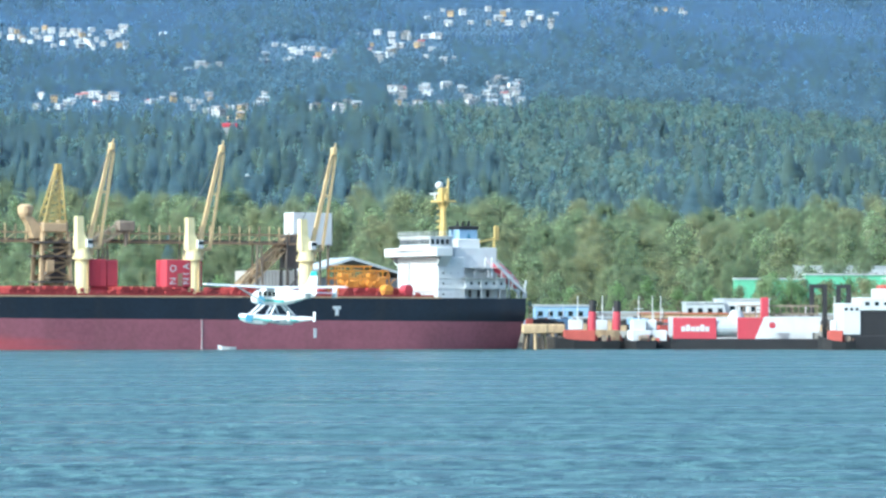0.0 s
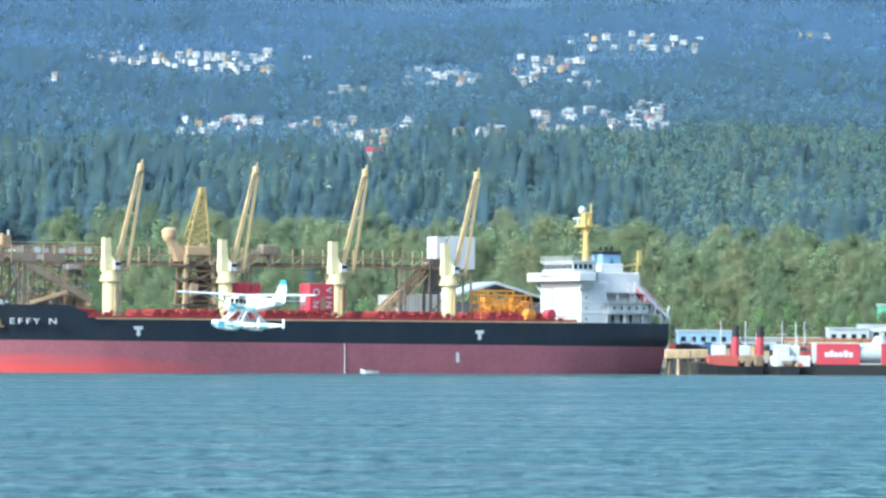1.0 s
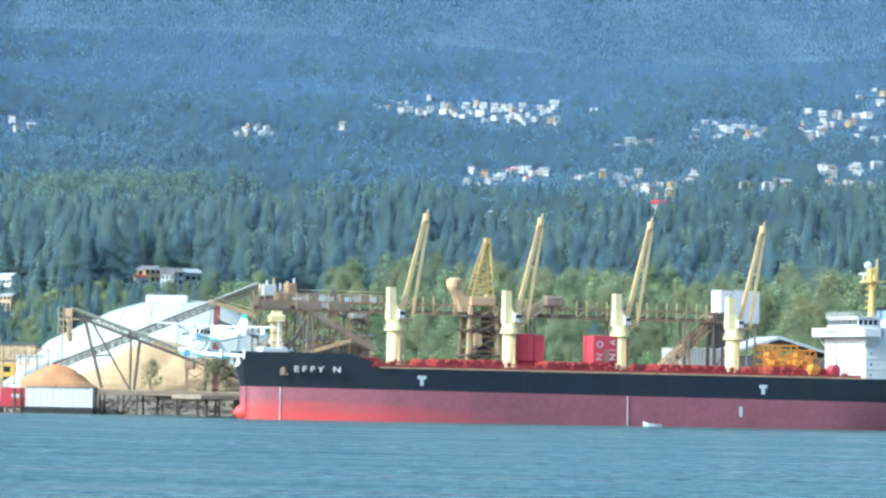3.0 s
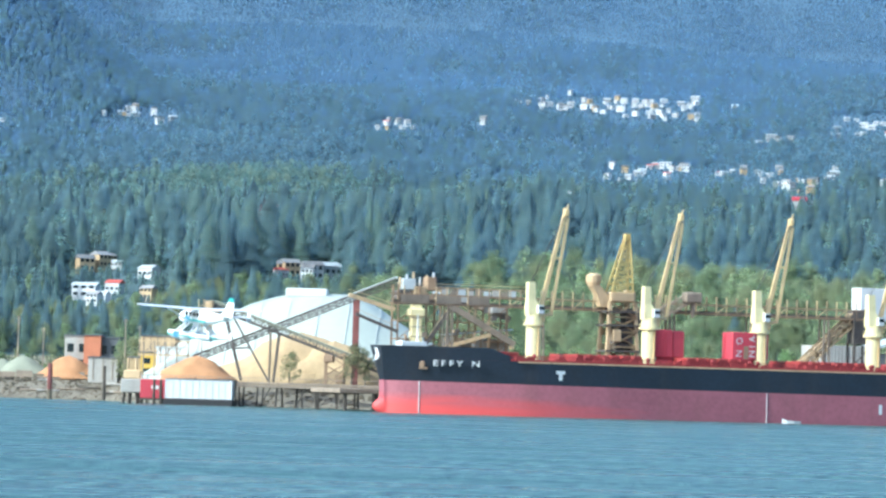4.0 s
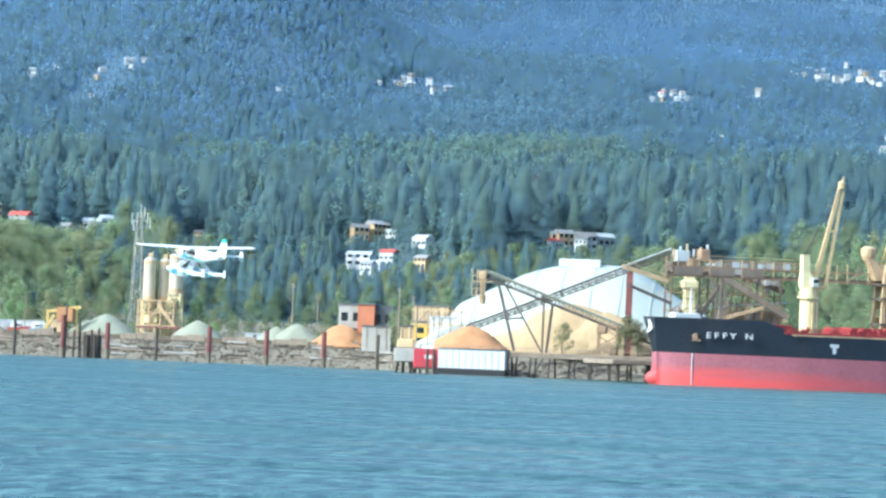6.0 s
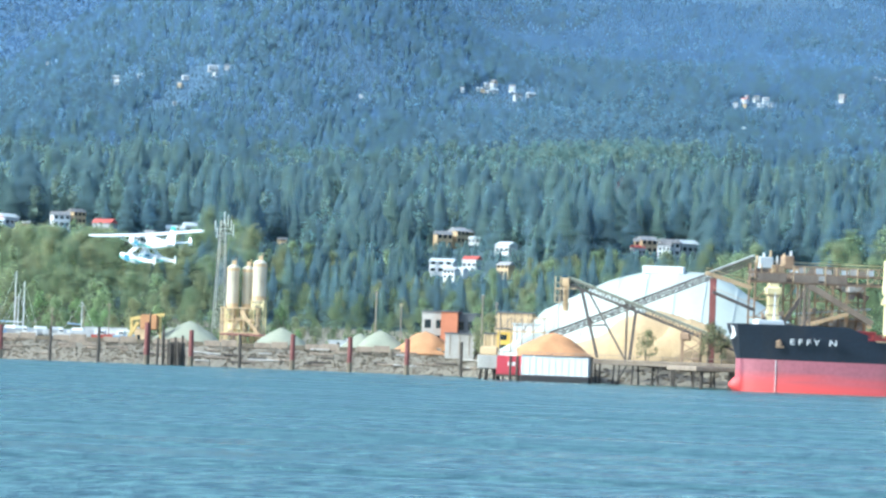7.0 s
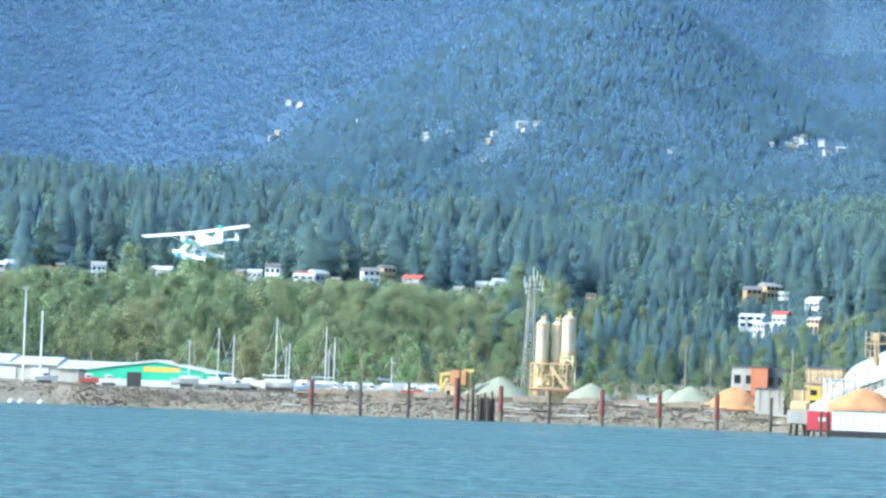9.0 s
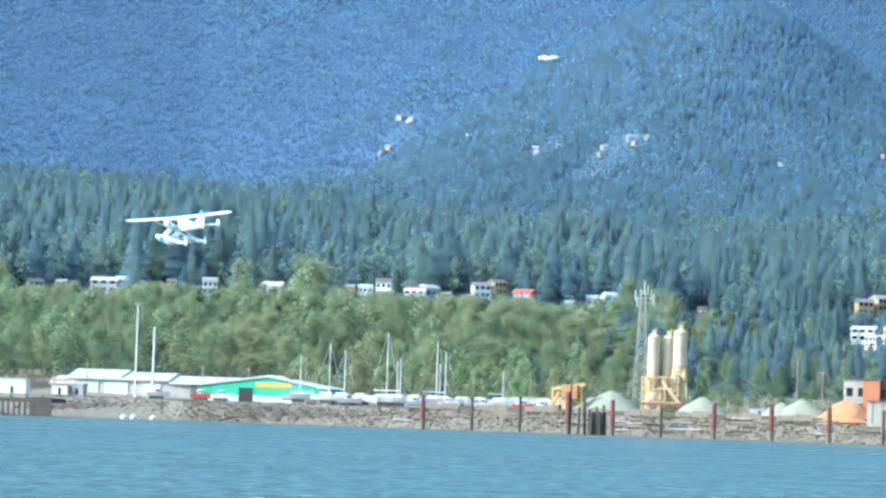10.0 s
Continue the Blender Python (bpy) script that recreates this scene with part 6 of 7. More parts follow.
    part("lower_wall", box(bmesh.new(), -21.05, 21.05, -6.08, -6.0, 0, 2.2), "sheet_pale", g, "pale lower wall")
    bm = bmesh.new()
    loft(bm, [[(-21.6, y, 4.7), (1.5, y, 8.0), (21.6, y, 4.6), (21.6, y, 5.1), (1.5, y, 8.6), (-21.6, y, 5.2)] for y in (-6.6, 8.6)])
    part("roof", bm, "sheet_pale", g)
    # no opening here, its shade is a black panel on the gable
    part("doorway", box(bmesh.new(), -7.8, -3.2, -6.12, -6.0, 0, 4.5), "black", g, "black panel painted as the shade in an open doorway")
    part("sign_panel", box(bmesh.new(), -2.5, 9.4, -6.12, -6.0, 4.8, 6.3), "ochre", g, "ochre yellow sign panel")
    part("roller_door", box(bmesh.new(), 10.2, 15.8, -6.13, -6.0, 0, 4.0), "sheet_pale", g, "pale roller door")
    for k in range(14):
        part("sheet_rib", box(bmesh.new(), -20.5 + k * 3, -20.4 + k * 3, -6.1, -6.0, 2.3, 4.6), "green_wall", g)
    # long grey warehouse with stepped roofs
    w = thing("warehouse", pose(-425, 1290, 6), "long grey warehouse with pale metal roofs", "building")
    part("wall", box(bmesh.new(), -38, 38, -8, 10, -1, 6.0), "concrete", w)
    for x0, x1, z in ((-38.5, -30, 6.6), (-30, 2, 8.4), (-32, -14, 9.0), (2, 38.5, 7.6)):
        bm = bmesh.new()
        loft(bm, [[(x0, -9, z - 2.2), (x0, 0, z), (x0, 10, z - 1.8), (x0, 10, z - 2.4), (x0, -9, z - 2.7)], [(x1, -9, z - 2.2), (x1, 0, z), (x1, 10, z - 1.8), (x1, 10, z - 2.4), (x1, -9, z - 2.7)]])
        part("roof", bm, "sheet_pale", w)
    for x, m, wd in ((-35, "brick_red", 5), (-26, "tarp", 8), (-16, "sheet_pale", 8), (-4, "sheet_pale", 6), (12, "roof_dark", 6)):
        part("bay", box(bmesh.new(), x - wd / 2, x + wd / 2, -8.3, -8.0, 0, 5.0), m, w)
    # small white buildings and vehicles at the yard's edge
    for x, y, wd, hh, m in ((-462, 1245, 9, 4.2, "white"), (-448, 1250, 5, 2.6, "white"), (-443, 1252, 4, 3.2, "house_white"), (-345, 1268, 10, 3, "sheet_pale"), (-300, 1265, 16, 3.6, "white"), (-290, 1262, 5, 4, "tan"), (-222, 1268, 9, 3, "white"), (-228, 1262, 6, 2.4, "sheet_pale")):
        b = thing("yard_hut", pose(x, y, 6.5), "small pale flat-roofed yard building", "building", "yard huts")
        part("wall", box(bmesh.new(), -wd / 2, wd / 2, -2, 2, 0, hh), m, b)
        part("roof", box(bmesh.new(), -wd / 2 - 0.3, wd / 2 + 0.3, -2.3, 2.3, hh, hh + 0.3), "sheet_pale", b)
        part("door", box(bmesh.new(), -0.5, 0.5, -2.05, -2.0, 0, 2.0), "glass", b)
    # poles
    for x, y, top, r in ((-430.6, 1270, 36.0, 0.32), (-425.5, 1272, 28.8, 0.42), (-372, 1262, 21, 0.25), (-444, 1262, 17, 0.2), (-455, 1262, 17, 0.2), (-213.3, 1240, 24.2, 0.25), (-206.5, 1245, 21, 0.22), (-177.1, 1212, 24.0, 0.28), (-172.4, 1208, 22.0, 0.22), (-300, 1262, 18, 0.2), (-308, 1262, 17, 0.2), (-330, 1264, 17.5, 0.2), (-350, 1264, 17.5, 0.2), (-318, 1262, 16, 0.2), (-152, 1190, 24, 0.2), (-392, 1266, 17, 0.2), (-407, 1266, 17, 0.2)):
        p = thing("pole", pose(x, y, 6), "tall slender pole at the yard", "pole", "yard poles")
        part("shaft", tube(bmesh.new(), (0, 0, 0), (0, 0, top - 6), r, r * 0.6, 7), "mast" if r > 0.3 else "gallery", p)
        if r == 0.32:
            part("lamp_crown", tube(bmesh.new(), (0, 0, top - 6.6), (0, 0, top - 5.8), 0.4, 1.4, 8), "white", p)
        else:
            part("crossarm", box(bmesh.new(), -0.7, 0.7, -0.06, 0.06, top - 6.8, top - 6.6), "gallery", p)

    def yacht(x, y, mast, length, m="white"):
        b = thing("sailboat", pose(x, y, 6.4, 0, 0, rng.uniform(-25, 25)), "white sailing boat laid up ashore, bare mast", "boat", "laid-up boats")
        bm = bmesh.new()
        loft(bm, [[(px * length / 10, -wy, 2.6 + s), (px * length / 10, -wy * 0.6, 1.2), (px * length / 10, 0, 0.7), (px * length / 10, wy * 0.6, 1.2), (px * length / 10, wy, 2.6 + s)] for px, wy, s in ((-5, 1.0, 0.1), (-2, 1.5, 0), (1.5, 1.4, 0.1), (3.8, 0.8, 0.3), (5.2, 0.05, 0.5))])
        part("hull", bm, m, b)
        part("cabin", box(bmesh.new(), -2.2, 1.6, -0.9, 0.9, 2.6, 3.5, 0.15), "white", b)
        part("cradle", box(bmesh.new(), -2, 2, -1, 1, 0, 1.0), "timber", b)
        if mast:
            part("mast", tube(bmesh.new(), (0.6, 0, 3), (0.6, 0, mast - 6.4), 0.17, 0.12, 6), "mast", b)
            part("boom", tube(bmesh.new(), (0.6, 0, 4.6), (-3.6, 0, 4.7), 0.16, 0.16, 6), "blue" if rng.random() < 0.5 else "mast", b)
            for s in (-5, 5):
                part("stay", tube(bmesh.new(), (0.6, 0, mast - 6.6), (s, 0, 3), 0.035, 0.035, 4), "mast", b)
            part("spreader", box(bmesh.new(), 0.5, 0.7, -1, 1, mast * 0.55, mast * 0.55 + 0.1), "mast", b)
    for x, mast in ((-371.6, 21.0), (-359.6, 24.9), (-357.0, 23.2), (-342.9, 28.8), (-340.6, 20.2), (-338.6, 21.2), (-327.6, 26.6), (-325.2, 19.5), (-323.4, 23.4), (-349, 0), (-333, 0), (-317, 0), (-312, 0), (-305, 18)):
        yacht(x, 1248 + rng.uniform(-5, 5), mast, rng.uniform(8, 12))
    for x, y, m in ((-415, 1246, "white"), (-402, 1250, "house_red"), (-394.5, 1247, "white"), (-352, 1242, "white"), (-320, 1240, "white"), (-330, 1239, "blue"), (-309, 1240, "white"), (-296, 1238, "house_red"), (-290, 1238, "blue")):
        b = thing("motorboat", pose(x, y, 6.2, 0, 0, rng.uniform(-20, 20)), "small motorboat stored on the yard", "boat", "laid-up boats")
        bm = bmesh.new()
        loft(bm, [[(px, -wy, 1.9 + s), (px, -wy * 0.5, 0.6), (px, wy * 0.5, 0.6), (px, wy, 1.9 + s)] for px, wy, s in ((-3.4, 1.1, 0), (0, 1.3, 0), (2.2, 0.8, 0.2), (3.8, 0.05, 0.5))])
        part("hull", bm, m, b)
        part("cabin", box(bmesh.new(), -1.2, 0.9, -0.9, 0.9, 1.9, 3.2, 0.2), "white", b)
        part("window", box(bmesh.new(), -0.9, 0.7, -0.95, -0.9, 2.3, 2.9), "glass", b)
        part("trailer", box(bmesh.new(), -2.5, 1.8, -0.8, 0.8, 0, 0.7), "black", b)
    # old timber wharf and mooring buoys at the far left
    od = thing("old_wharf", pose(-438, 1182, 0), "dark old timber wharf on piles", "dock")
    part("deck", box(bmesh.new(), -22, 13, -5, 8, 4.0, 5.2, 0.1), "timber", od)
    part("end_wall", box(bmesh.new(), 6.5, 13.2, -5.3, -5.0, -2, 5.6), "timber", od)
    for k in range(20):
        part("pile", tube(bmesh.new(), (-21.5 + k * 1.75, -4.8, -4), (-21.5 + k * 1.75, -4.8, 4.2), 0.38, 0.34, 7), "timber", od)
    for k in range(7):
        part("bollard", tube(bmesh.new(), (-20 + k * 5, -4, 5.1), (-20 + k * 5, -4, 6.0), 0.4, 0.4, 7), "timber", od)
    for x in (-404.4, -401.4, -395.3):
        bm = bmesh.new()
        bmesh.ops.create_uvsphere(bm, u_segments=12, v_segments=8, radius=1.0, matrix=Matrix.Diagonal((1, 1, 0.8, 1)))
        bmesh.ops.create_cone(bm, cap_ends=True, segments=8, radius1=0.2, radius2=0.15, depth=0.5, matrix=pose(0, 0, 0.9))
        ob = part("mooring_buoy", bm, "white", None, "white round mooring buoy floating", smooth=True)
        ob.matrix_basis = pose(x, 1183, 0.3)
        tagged(ob, category="buoy", group="mooring buoys")


# ---- shipyard to the right of the stern ----
def build_yard():
    for x, y in ((97.2, 1128), (104, 1150)):
        d = thing("mooring_dolphin", pose(x, y, 0), "timber mooring dolphin with a pale cap", "dolphin", "mooring dolphins")
        part("cap", box(bmesh.new(), -3.4, 3.4, -2, 2, 4.2, 6.8, 0.3), "tan", d)
        for k in range(8):
            a = k * 0.785
            part("pile", tube(bmesh.new(), (3.6 * math.cos(a), 2.4 * math.sin(a), -4), (2.6 * math.cos(a), 1.5 * math.sin(a), 4.6), 0.42, 0.4, 7), "timber" if k % 3 else "tan", d)
    fl = part("log_float", box(bmesh.new(), -6, 6, -3, 3, -0.5, 3.4, 0.3), "timber", None, "dark floating fender barge")
    fl.matrix_basis = pose(104, 1139, 0)
    tagged(fl, category="barge")

    def tug(x, y, length, funnel, house, lab, turn=180, flip=1):
        t = thing("tugboat", pose(x, y, 0, 0, 0, turn), lab, "boat", "tugboats")
        bm = bmesh.new()
        k = length / 24
        loft(bm, [[(px * k, -wy, 2.2 + s), (px * k, -wy * 0.8, -1), (px * k, wy * 0.8, -1), (px * k, wy, 2.2 + s)] for px, wy, s in ((-12, 3, 0.2), (-6, 3.8, 0), (3, 3.8, 0.4), (9, 2.6, 1.1), (12, 0.3, 1.7))])
        part("hull", bm, "black", t, "black tug hull")
        part("bulwark", box(bmesh.new(), -11 * k, 6 * k, -3.9, -3.7, 2.2, 3.1), "house_red", t, "red bulwark")
        part("deckhouse", box(bmesh.new(), -4 * k, 6 * k, -2.6, 2.6, 2.2, 5.2, 0.15), house, t)
        part("wheelhouse", box(bmesh.new(), 0, 4.4 * k, -2, 2, 5.2, 8.0, 0.2), "white", t, "white wheelhouse")
        for q in range(4):
            part("window", box(bmesh.new(), 0.3 + q * k, 0.3 + q * k + 0.7 * k, -2.05, -2.0, 6.4, 7.4), "glass", t)
        if funnel:
            f = part("funnel", tube(bmesh.new(), (-3 * k, 0, 5), (-3.3 * k, 0, 10.2), 1.25, 1.0, 12), "box_red", t, "red funnel")
            part("funnel_top", tube(bmesh.new(), (-3.3 * k, 0, 10.2), (-3.4 * k, 0, 13.2), 1.02, 0.95, 12), "black", f, "black funnel top")
        part("mast", beam(tube(bmesh.new(), (1.5 * k, 0, 8), (1.5 * k, 0, 14.5), 0.16, 0.1, 6), (1.5 * k, -1.4, 11), (1.5 * k, 1.4, 11), 0.15), "mast", t)
        for q in range(5):
            part("tyre_fender", tube(bmesh.new(), (-9 * k + q * 4 * k, -3.95, 1.2), (-9 * k + q * 4 * k, -3.6, 1.2), 0.7, 0.7, 10), "black", t)
        for q in range(6):
            part("deck_gear", box(bmesh.new(), (-10.5 + q * 1.1) * k, (-9.8 + q * 1.1) * k, -2.8 + 0.5 * (q % 3), -1.8 + 0.5 * (q % 3), 2.2, 3.2 + 0.7 * (q % 2), 0.08), ("tan", "black", "house_red")[q % 3], t)
        part("wheelhouse_band", box(bmesh.new(), 0.05, 4.35 * k, -2.1, -2.06, 5.3, 5.9), "black", t)
        part("tow_winch", tube(bmesh.new(), (-7 * k, -1.2, 3), (-7 * k, 1.2, 3), 0.9, 0.9, 10), "gallery", t)
    tug(111, 1138, 20, True, "house_red", "black and red harbour tug with a red funnel", 180)
    tug(118.5, 1146, 20, True, "tan", "harbour tug with tan deckhouse and red funnel", 180)
    tug(126.5, 1137, 13, False, "white", "small white workboat with dark hull", 100)
    tug(131.5, 1141, 17, False, "white", "white workboat with a mast", 175)
    tug(179.0, 1128, 10, False, "house_red", "small red and white tug by the barge", 170)
    # rail barge with a red and white side
    b = thing("cargo_barge", pose(155.5, 1142, 0), "long barge with red and white slab sides", "barge")
    part("hull", box(bmesh.new(), -20.5, 27, -5, 8, -1, 2.9, 0.2), "black", b)
    part("red_side", box(bmesh.new(), -19.8, -8, -4.7, -4.2, 2.9, 8.6, 0.05), "box_red", b, "red side panel")
    bm = bmesh.new()
    loft(bm, [[(-2.2, y, 2.9), (2.5, y, 2.9), (5.0, y, 8.7), (-2.2, y, 8.7)] for y in (-4.7, -4.2)])
    part("red_stripe", bm, "box_red", b, "slanting red stripe")
    bm = bmesh.new()
    loft(bm, [[(2.55, y, 2.9), (6, y, 2.9), (8.5, y, 4.6), (20, y, 4.6), (20.8, y, 9.0), (5.05, y, 8.9)] for y in (-4.7, -4.2)])
    part("white_side", bm, "white", b, "white side panel")
    part("far_side", box(bmesh.new(), -19.8, 20, 6.5, 7, 2.9, 8.8), "white", b)
    for k, (x0, x1) in enumerate(((-17.6, -16.5), (-16.3, -15.2), (-15.0, -13.9), (-13.7, -12.6), (-12.4, -11.3), (-11.1, -10.0))):
        part("logo_bar", box(bmesh.new(), x0, x1, -4.78, -4.7, 4.9, 6.2 + (0.5 if k in (1, 4) else 0)), "white", b, "white logo shape")
    part("logo_disc", tube(bmesh.new(), (7.3, -4.78, 6.6), (7.3, -4.7, 6.6), 0.9, 0.9, 14), "box_red", b, "red round emblem")
    part("tank", tube(bmesh.new(), (-8, -2, 5.8), (-2.2, -2, 5.8), 2.5, 2.5, 16), "sheet_pale", b, "grey cylindrical tank")
    part("deck_dome", tube(bmesh.new(), (-2.0, 0, 8.4), (-2.0, 0, 10.6), 2.4, 1.4, 14), "sheet_pale", b)
    bm = bmesh.new()
    for k in range(14):
        x = -1 + k * 1.7
        box(bm, x - 0.1, x + 0.1, 5.0, 5.2, 8.6, 12.0)
    box(bm, -1, 21.5, 4.9, 5.3, 11.7, 12.1)
    box(bm, -1, 21.5, 4.9, 5.3, 9.4, 9.9)
    part("ramp_truss", bm, "gallery", b)
    part("red_tower", box(bmesh.new(), 5.2, 7.2, 2, 4, 8.6, 14.2, 0.15), "box_red", b, "small red deck tower")
    # lift tower
    lt = thing("lift_gantry", pose(181, 1152, 3), "dark steel vehicle ramp gantry", "gantry")
    for x in (-5.2, -1.6, 2.2, 5.0):
        part("column", box(bmesh.new(), x - 0.55, x + 0.55, -1, 1, 0, 14.8), "black", lt)
    part("crossbeam", box(bmesh.new(), -5.8, -1.0, -0.8, 0.8, 13.8, 14.9), "black", lt)
    part("crossbeam", box(bmesh.new(), 1.6, 5.6, -0.8, 0.8, 13.8, 14.9), "black", lt)
    # ferry
    f = thing("ferry", pose(196, 1144, 0), "white car ferry with a dark vehicle deck", "ship")
    part("hull", box(bmesh.new(), -15, 30, -8, 8, -1, 4.0, 0.4), "black", f)
    bm = bmesh.new()
    box(bm, -14.2, -9.2, -8, 8, 4.0, 12.6, 0.15)
    box(bm, -9.2, 30, -8, 8, 10.6, 14.2, 0.2)
    box(bm, -4, 30, -6, 6, 14.2, 16.6, 0.2)
    part("superstructure", bm, "white", f)
    # solid block, its black colour stands for shade in the open deck
    part("vehicle_deck", box(bmesh.new(), -9.1, 29.9, -7.6, 7.6, 4.0, 10.55), "black", f, "solid black block painted as the shaded vehicle opening")
    part("red_cap", box(bmesh.new(), -3, 29, -4, 4, 16.6, 17.6, 0.2), "house_red", f, "red upper house")
    for k in range(12):
        part("window", box(bmesh.new(), -8 + k * 2.6, -6.8 + k * 2.6, -8.06, -8.0, 12.0, 13.0), "glass", f)
    for k in range(3):
        part("window", box(bmesh.new(), -13.6 + k * 1.5, -12.8 + k * 1.5, -8.06, -8.0, 10.6, 11.4), "glass", f)
    part("mast", beam(tube(bmesh.new(), (-0.5, 0, 16), (-0.5, 0, 24), 0.3, 0.15, 8), (-2.2, 0, 19.5), (1.2, 0, 19.5), 0.3), "white", f)
    part("rail", box(bmesh.new(), -9, 30, -8.0, -7.9, 14.9, 15.0), "white", f)
    # shipyard buildings, parked boats and clutter
    rng = random.Random(21)
    for x, y, wd, hh, z, m, lab in ((117, 1255, 18, 6, 6, "blue", "grey-blue shipyard office with windows"), (140, 1262, 24, 4, 6, "concrete", "grey shipyard shed with flat roof"), (160, 1264, 12, 6, 7, "sheet_pale", "pale stepped office block"), (172, 1268, 16, 7, 7, "white", "white low shipyard office"), (192, 1350, 22, 7.0, 14, "green_net", "building wrapped in pale green netting"), (220, 1352, 32, 8.5, 14, "green_net", "long building wrapped in green netting"), (226, 1385, 40, 7.5, 18, "sheet_pale", "grey block with flat roofs"), (150, 1195, 34, 4.6, 5, "tan", "low tan workshop on the quay"), (186, 1188, 30, 4.4, 5, "concrete", "low grey workshop on the quay"), (122, 1192, 16, 3.4, 5, "concrete", "low grey store on the quay"), (212, 1184, 26, 6, 5, "white", "white building on the shipyard quay")):
        b = thing("yard_building", pose(x, y, z), lab, "building")
        part("wall", box(bmesh.new(), -wd / 2, wd / 2, -4, 4, -1, hh), m, b)
        part("roof", box(bmesh.new(), -wd / 2 - 0.3, wd / 2 + 0.3, -4.3, 4.3, hh, hh + 0.5), "sheet_pale" if m != "tan" else "brick_red", b)
        n = max(2, int(wd / 3))
        for k in range(0 if m == "green_net" else n):
            part("window", box(bmesh.new(), -wd / 2 + (k + 0.25) * wd / n, -wd / 2 + (k + 0.75) * wd / n, -4.05, -3.99, hh * 0.5, hh * 0.75), "glass", b)
    for k in range(120):
        x, y = rng.uniform(97, 205), rng.uniform(1163, 1184)
        m = rng.choice(("white", "white", "house_red", "blue", "tan", "conveyor", "black", "gallery", "brick_red", "timber"))
        hh = rng.uniform(1.4, 3.6)
        c = thing("yard_crate", pose(x, y, 4.8, 0, 0, rng.uniform(-20, 20)), "painted crate or cabin on the shipyard quay", "crate", "quay clutter")
        part("body", box(bmesh.new(), -rng.uniform(1, 3), rng.uniform(1, 3), -1, 1, 0, hh, 0.1), m, c)
        part("lid", box(bmesh.new(), -0.9, 0.9, -0.8, 0.8, hh, hh + 0.4, 0.1), "roof_dark", c)
    for k in range(30):
        x, y = rng.uniform(97, 200), rng.uniform(1163, 1185)
        hh = rng.uniform(8, 15)
        p = thing("yard_mast", pose(x, y, 0), "thin dark mast at the shipyard", "mast", "shipyard masts")
        part("shaft", tube(bmesh.new(), (0, 0, 2), (0, 0, hh), 0.16, 0.1, 6), "timber" if k % 2 else "mast", p)
        part("crosstree", box(bmesh.new(), -1, 1, -0.06, 0.06, hh * 0.8, hh * 0.8 + 0.12), "timber", p)
    q = part("yard_quay", box(bmesh.new(), 100, 330, 1162, 1290, -3, 4.9, 0.2), "concrete", None, "grey concrete shipyard quay")
    tagged(q, category="quay", kind="structure")


# ---- houses on the slopes ----
def build_houses():
    rng = random.Random(31)

    def house(w, d, h, wall, roof, two):
        b = thing("house", pose(0, 0, -500), "pale hillside house with a pitched roof", "house", "hillside houses")
        part("wall", box(bmesh.new(), -w / 2, w / 2, -d / 2, d / 2, -2, h), wall, b)
        bm = bmesh.new()
        loft(bm, [[(-w / 2 - 0.4, -d / 2 - 0.4, h), (-w / 2 - 0.4, d / 2 + 0.4, h), (-w / 2 - 0.4, 0, h + 1.6)], [(w / 2 + 0.4, -d / 2 - 0.4, h), (w / 2 + 0.4, d / 2 + 0.4, h), (w / 2 + 0.4, 0, h + 1.6)]])
        part("roof", bm, roof, b)
        for z in ((1.4, 4.2) if two else (1.4,)):
            for k in range(3):
                x = -w / 2 + w * (k + 0.5) / 3
                part("window", box(bmesh.new(), x - w * 0.1, x + w * 0.1, -d / 2 - 0.06, -d / 2, z - 0.6, z + 0.7), "glass", b)
        return b
    kinds = [house(8, 7, 5.2, "house_white", "house_roof", True), house(9.5, 6, 3.4, "house_white", "sheet_pale", False), house(6.5, 6, 5.6, "house_white", "house_roof", True), house(11, 7, 4.6, "house_white", "sheet_pale", True), house(8, 7, 4.0, "house_white", "house_red", False), house(7, 6, 5.0, "tan", "house_roof", True)]
    weights = (5, 6, 5, 4, 1, 2)
    for cx, cy, w, dep, n in STREETS:
        for k in range(n + (n * 3) // 5):
            x = cx + rng.uniform(-w, w) * (1.7 if k % 3 == 0 else 1.15)
            y = cy + rng.uniform(-dep, dep) * (1.35 if k % 3 == 0 else 1.0)
            k = rng.uniform(0.34, 0.70)
            copy_thing(rng.choices(kinds, weights)[0], pose(x, y, height(x, y) + 2.0, 0, 0, rng.uniform(-35, 35)) @ Matrix.Diagonal((k, k, k, 1)))
    for i, (x, y) in enumerate(VILLAS):
        k = (0.95, 0.6, 0.75, 0.5, 0.85)[i % 5]
        m = pose(x, y, height(x, y) + 0.8, 0, 0, rng.uniform(-40, 40)) @ Matrix.Diagonal((k, k, k * 1.1, 1))
        copy_thing(kinds[(3, 5, 0, 4, 2, 1, 5)[i % 7]], m)
        if i % 3 == 0:
            copy_thing(kinds[(1, 5)[i % 2]], m @ pose(8.5, 4, 1.8, 0, 0, 25))
    for k in kinds:
        for o in (*k.children_recursive, k):
            bpy.data.objects.remove(o)
    red = thing("red_roofed_house", pose(33, 2444, height(33, 2444) + 3), "low house with a bright red roof", "house")
    part("wall", box(bmesh.new(), -4, 4, -3, 3, -4, 4), "house_white", red)
    part("roof", box(bmesh.new(), -4.4, 4.4, -3.4, 3.4, 4, 6.4, 0.4), "box_red", red)


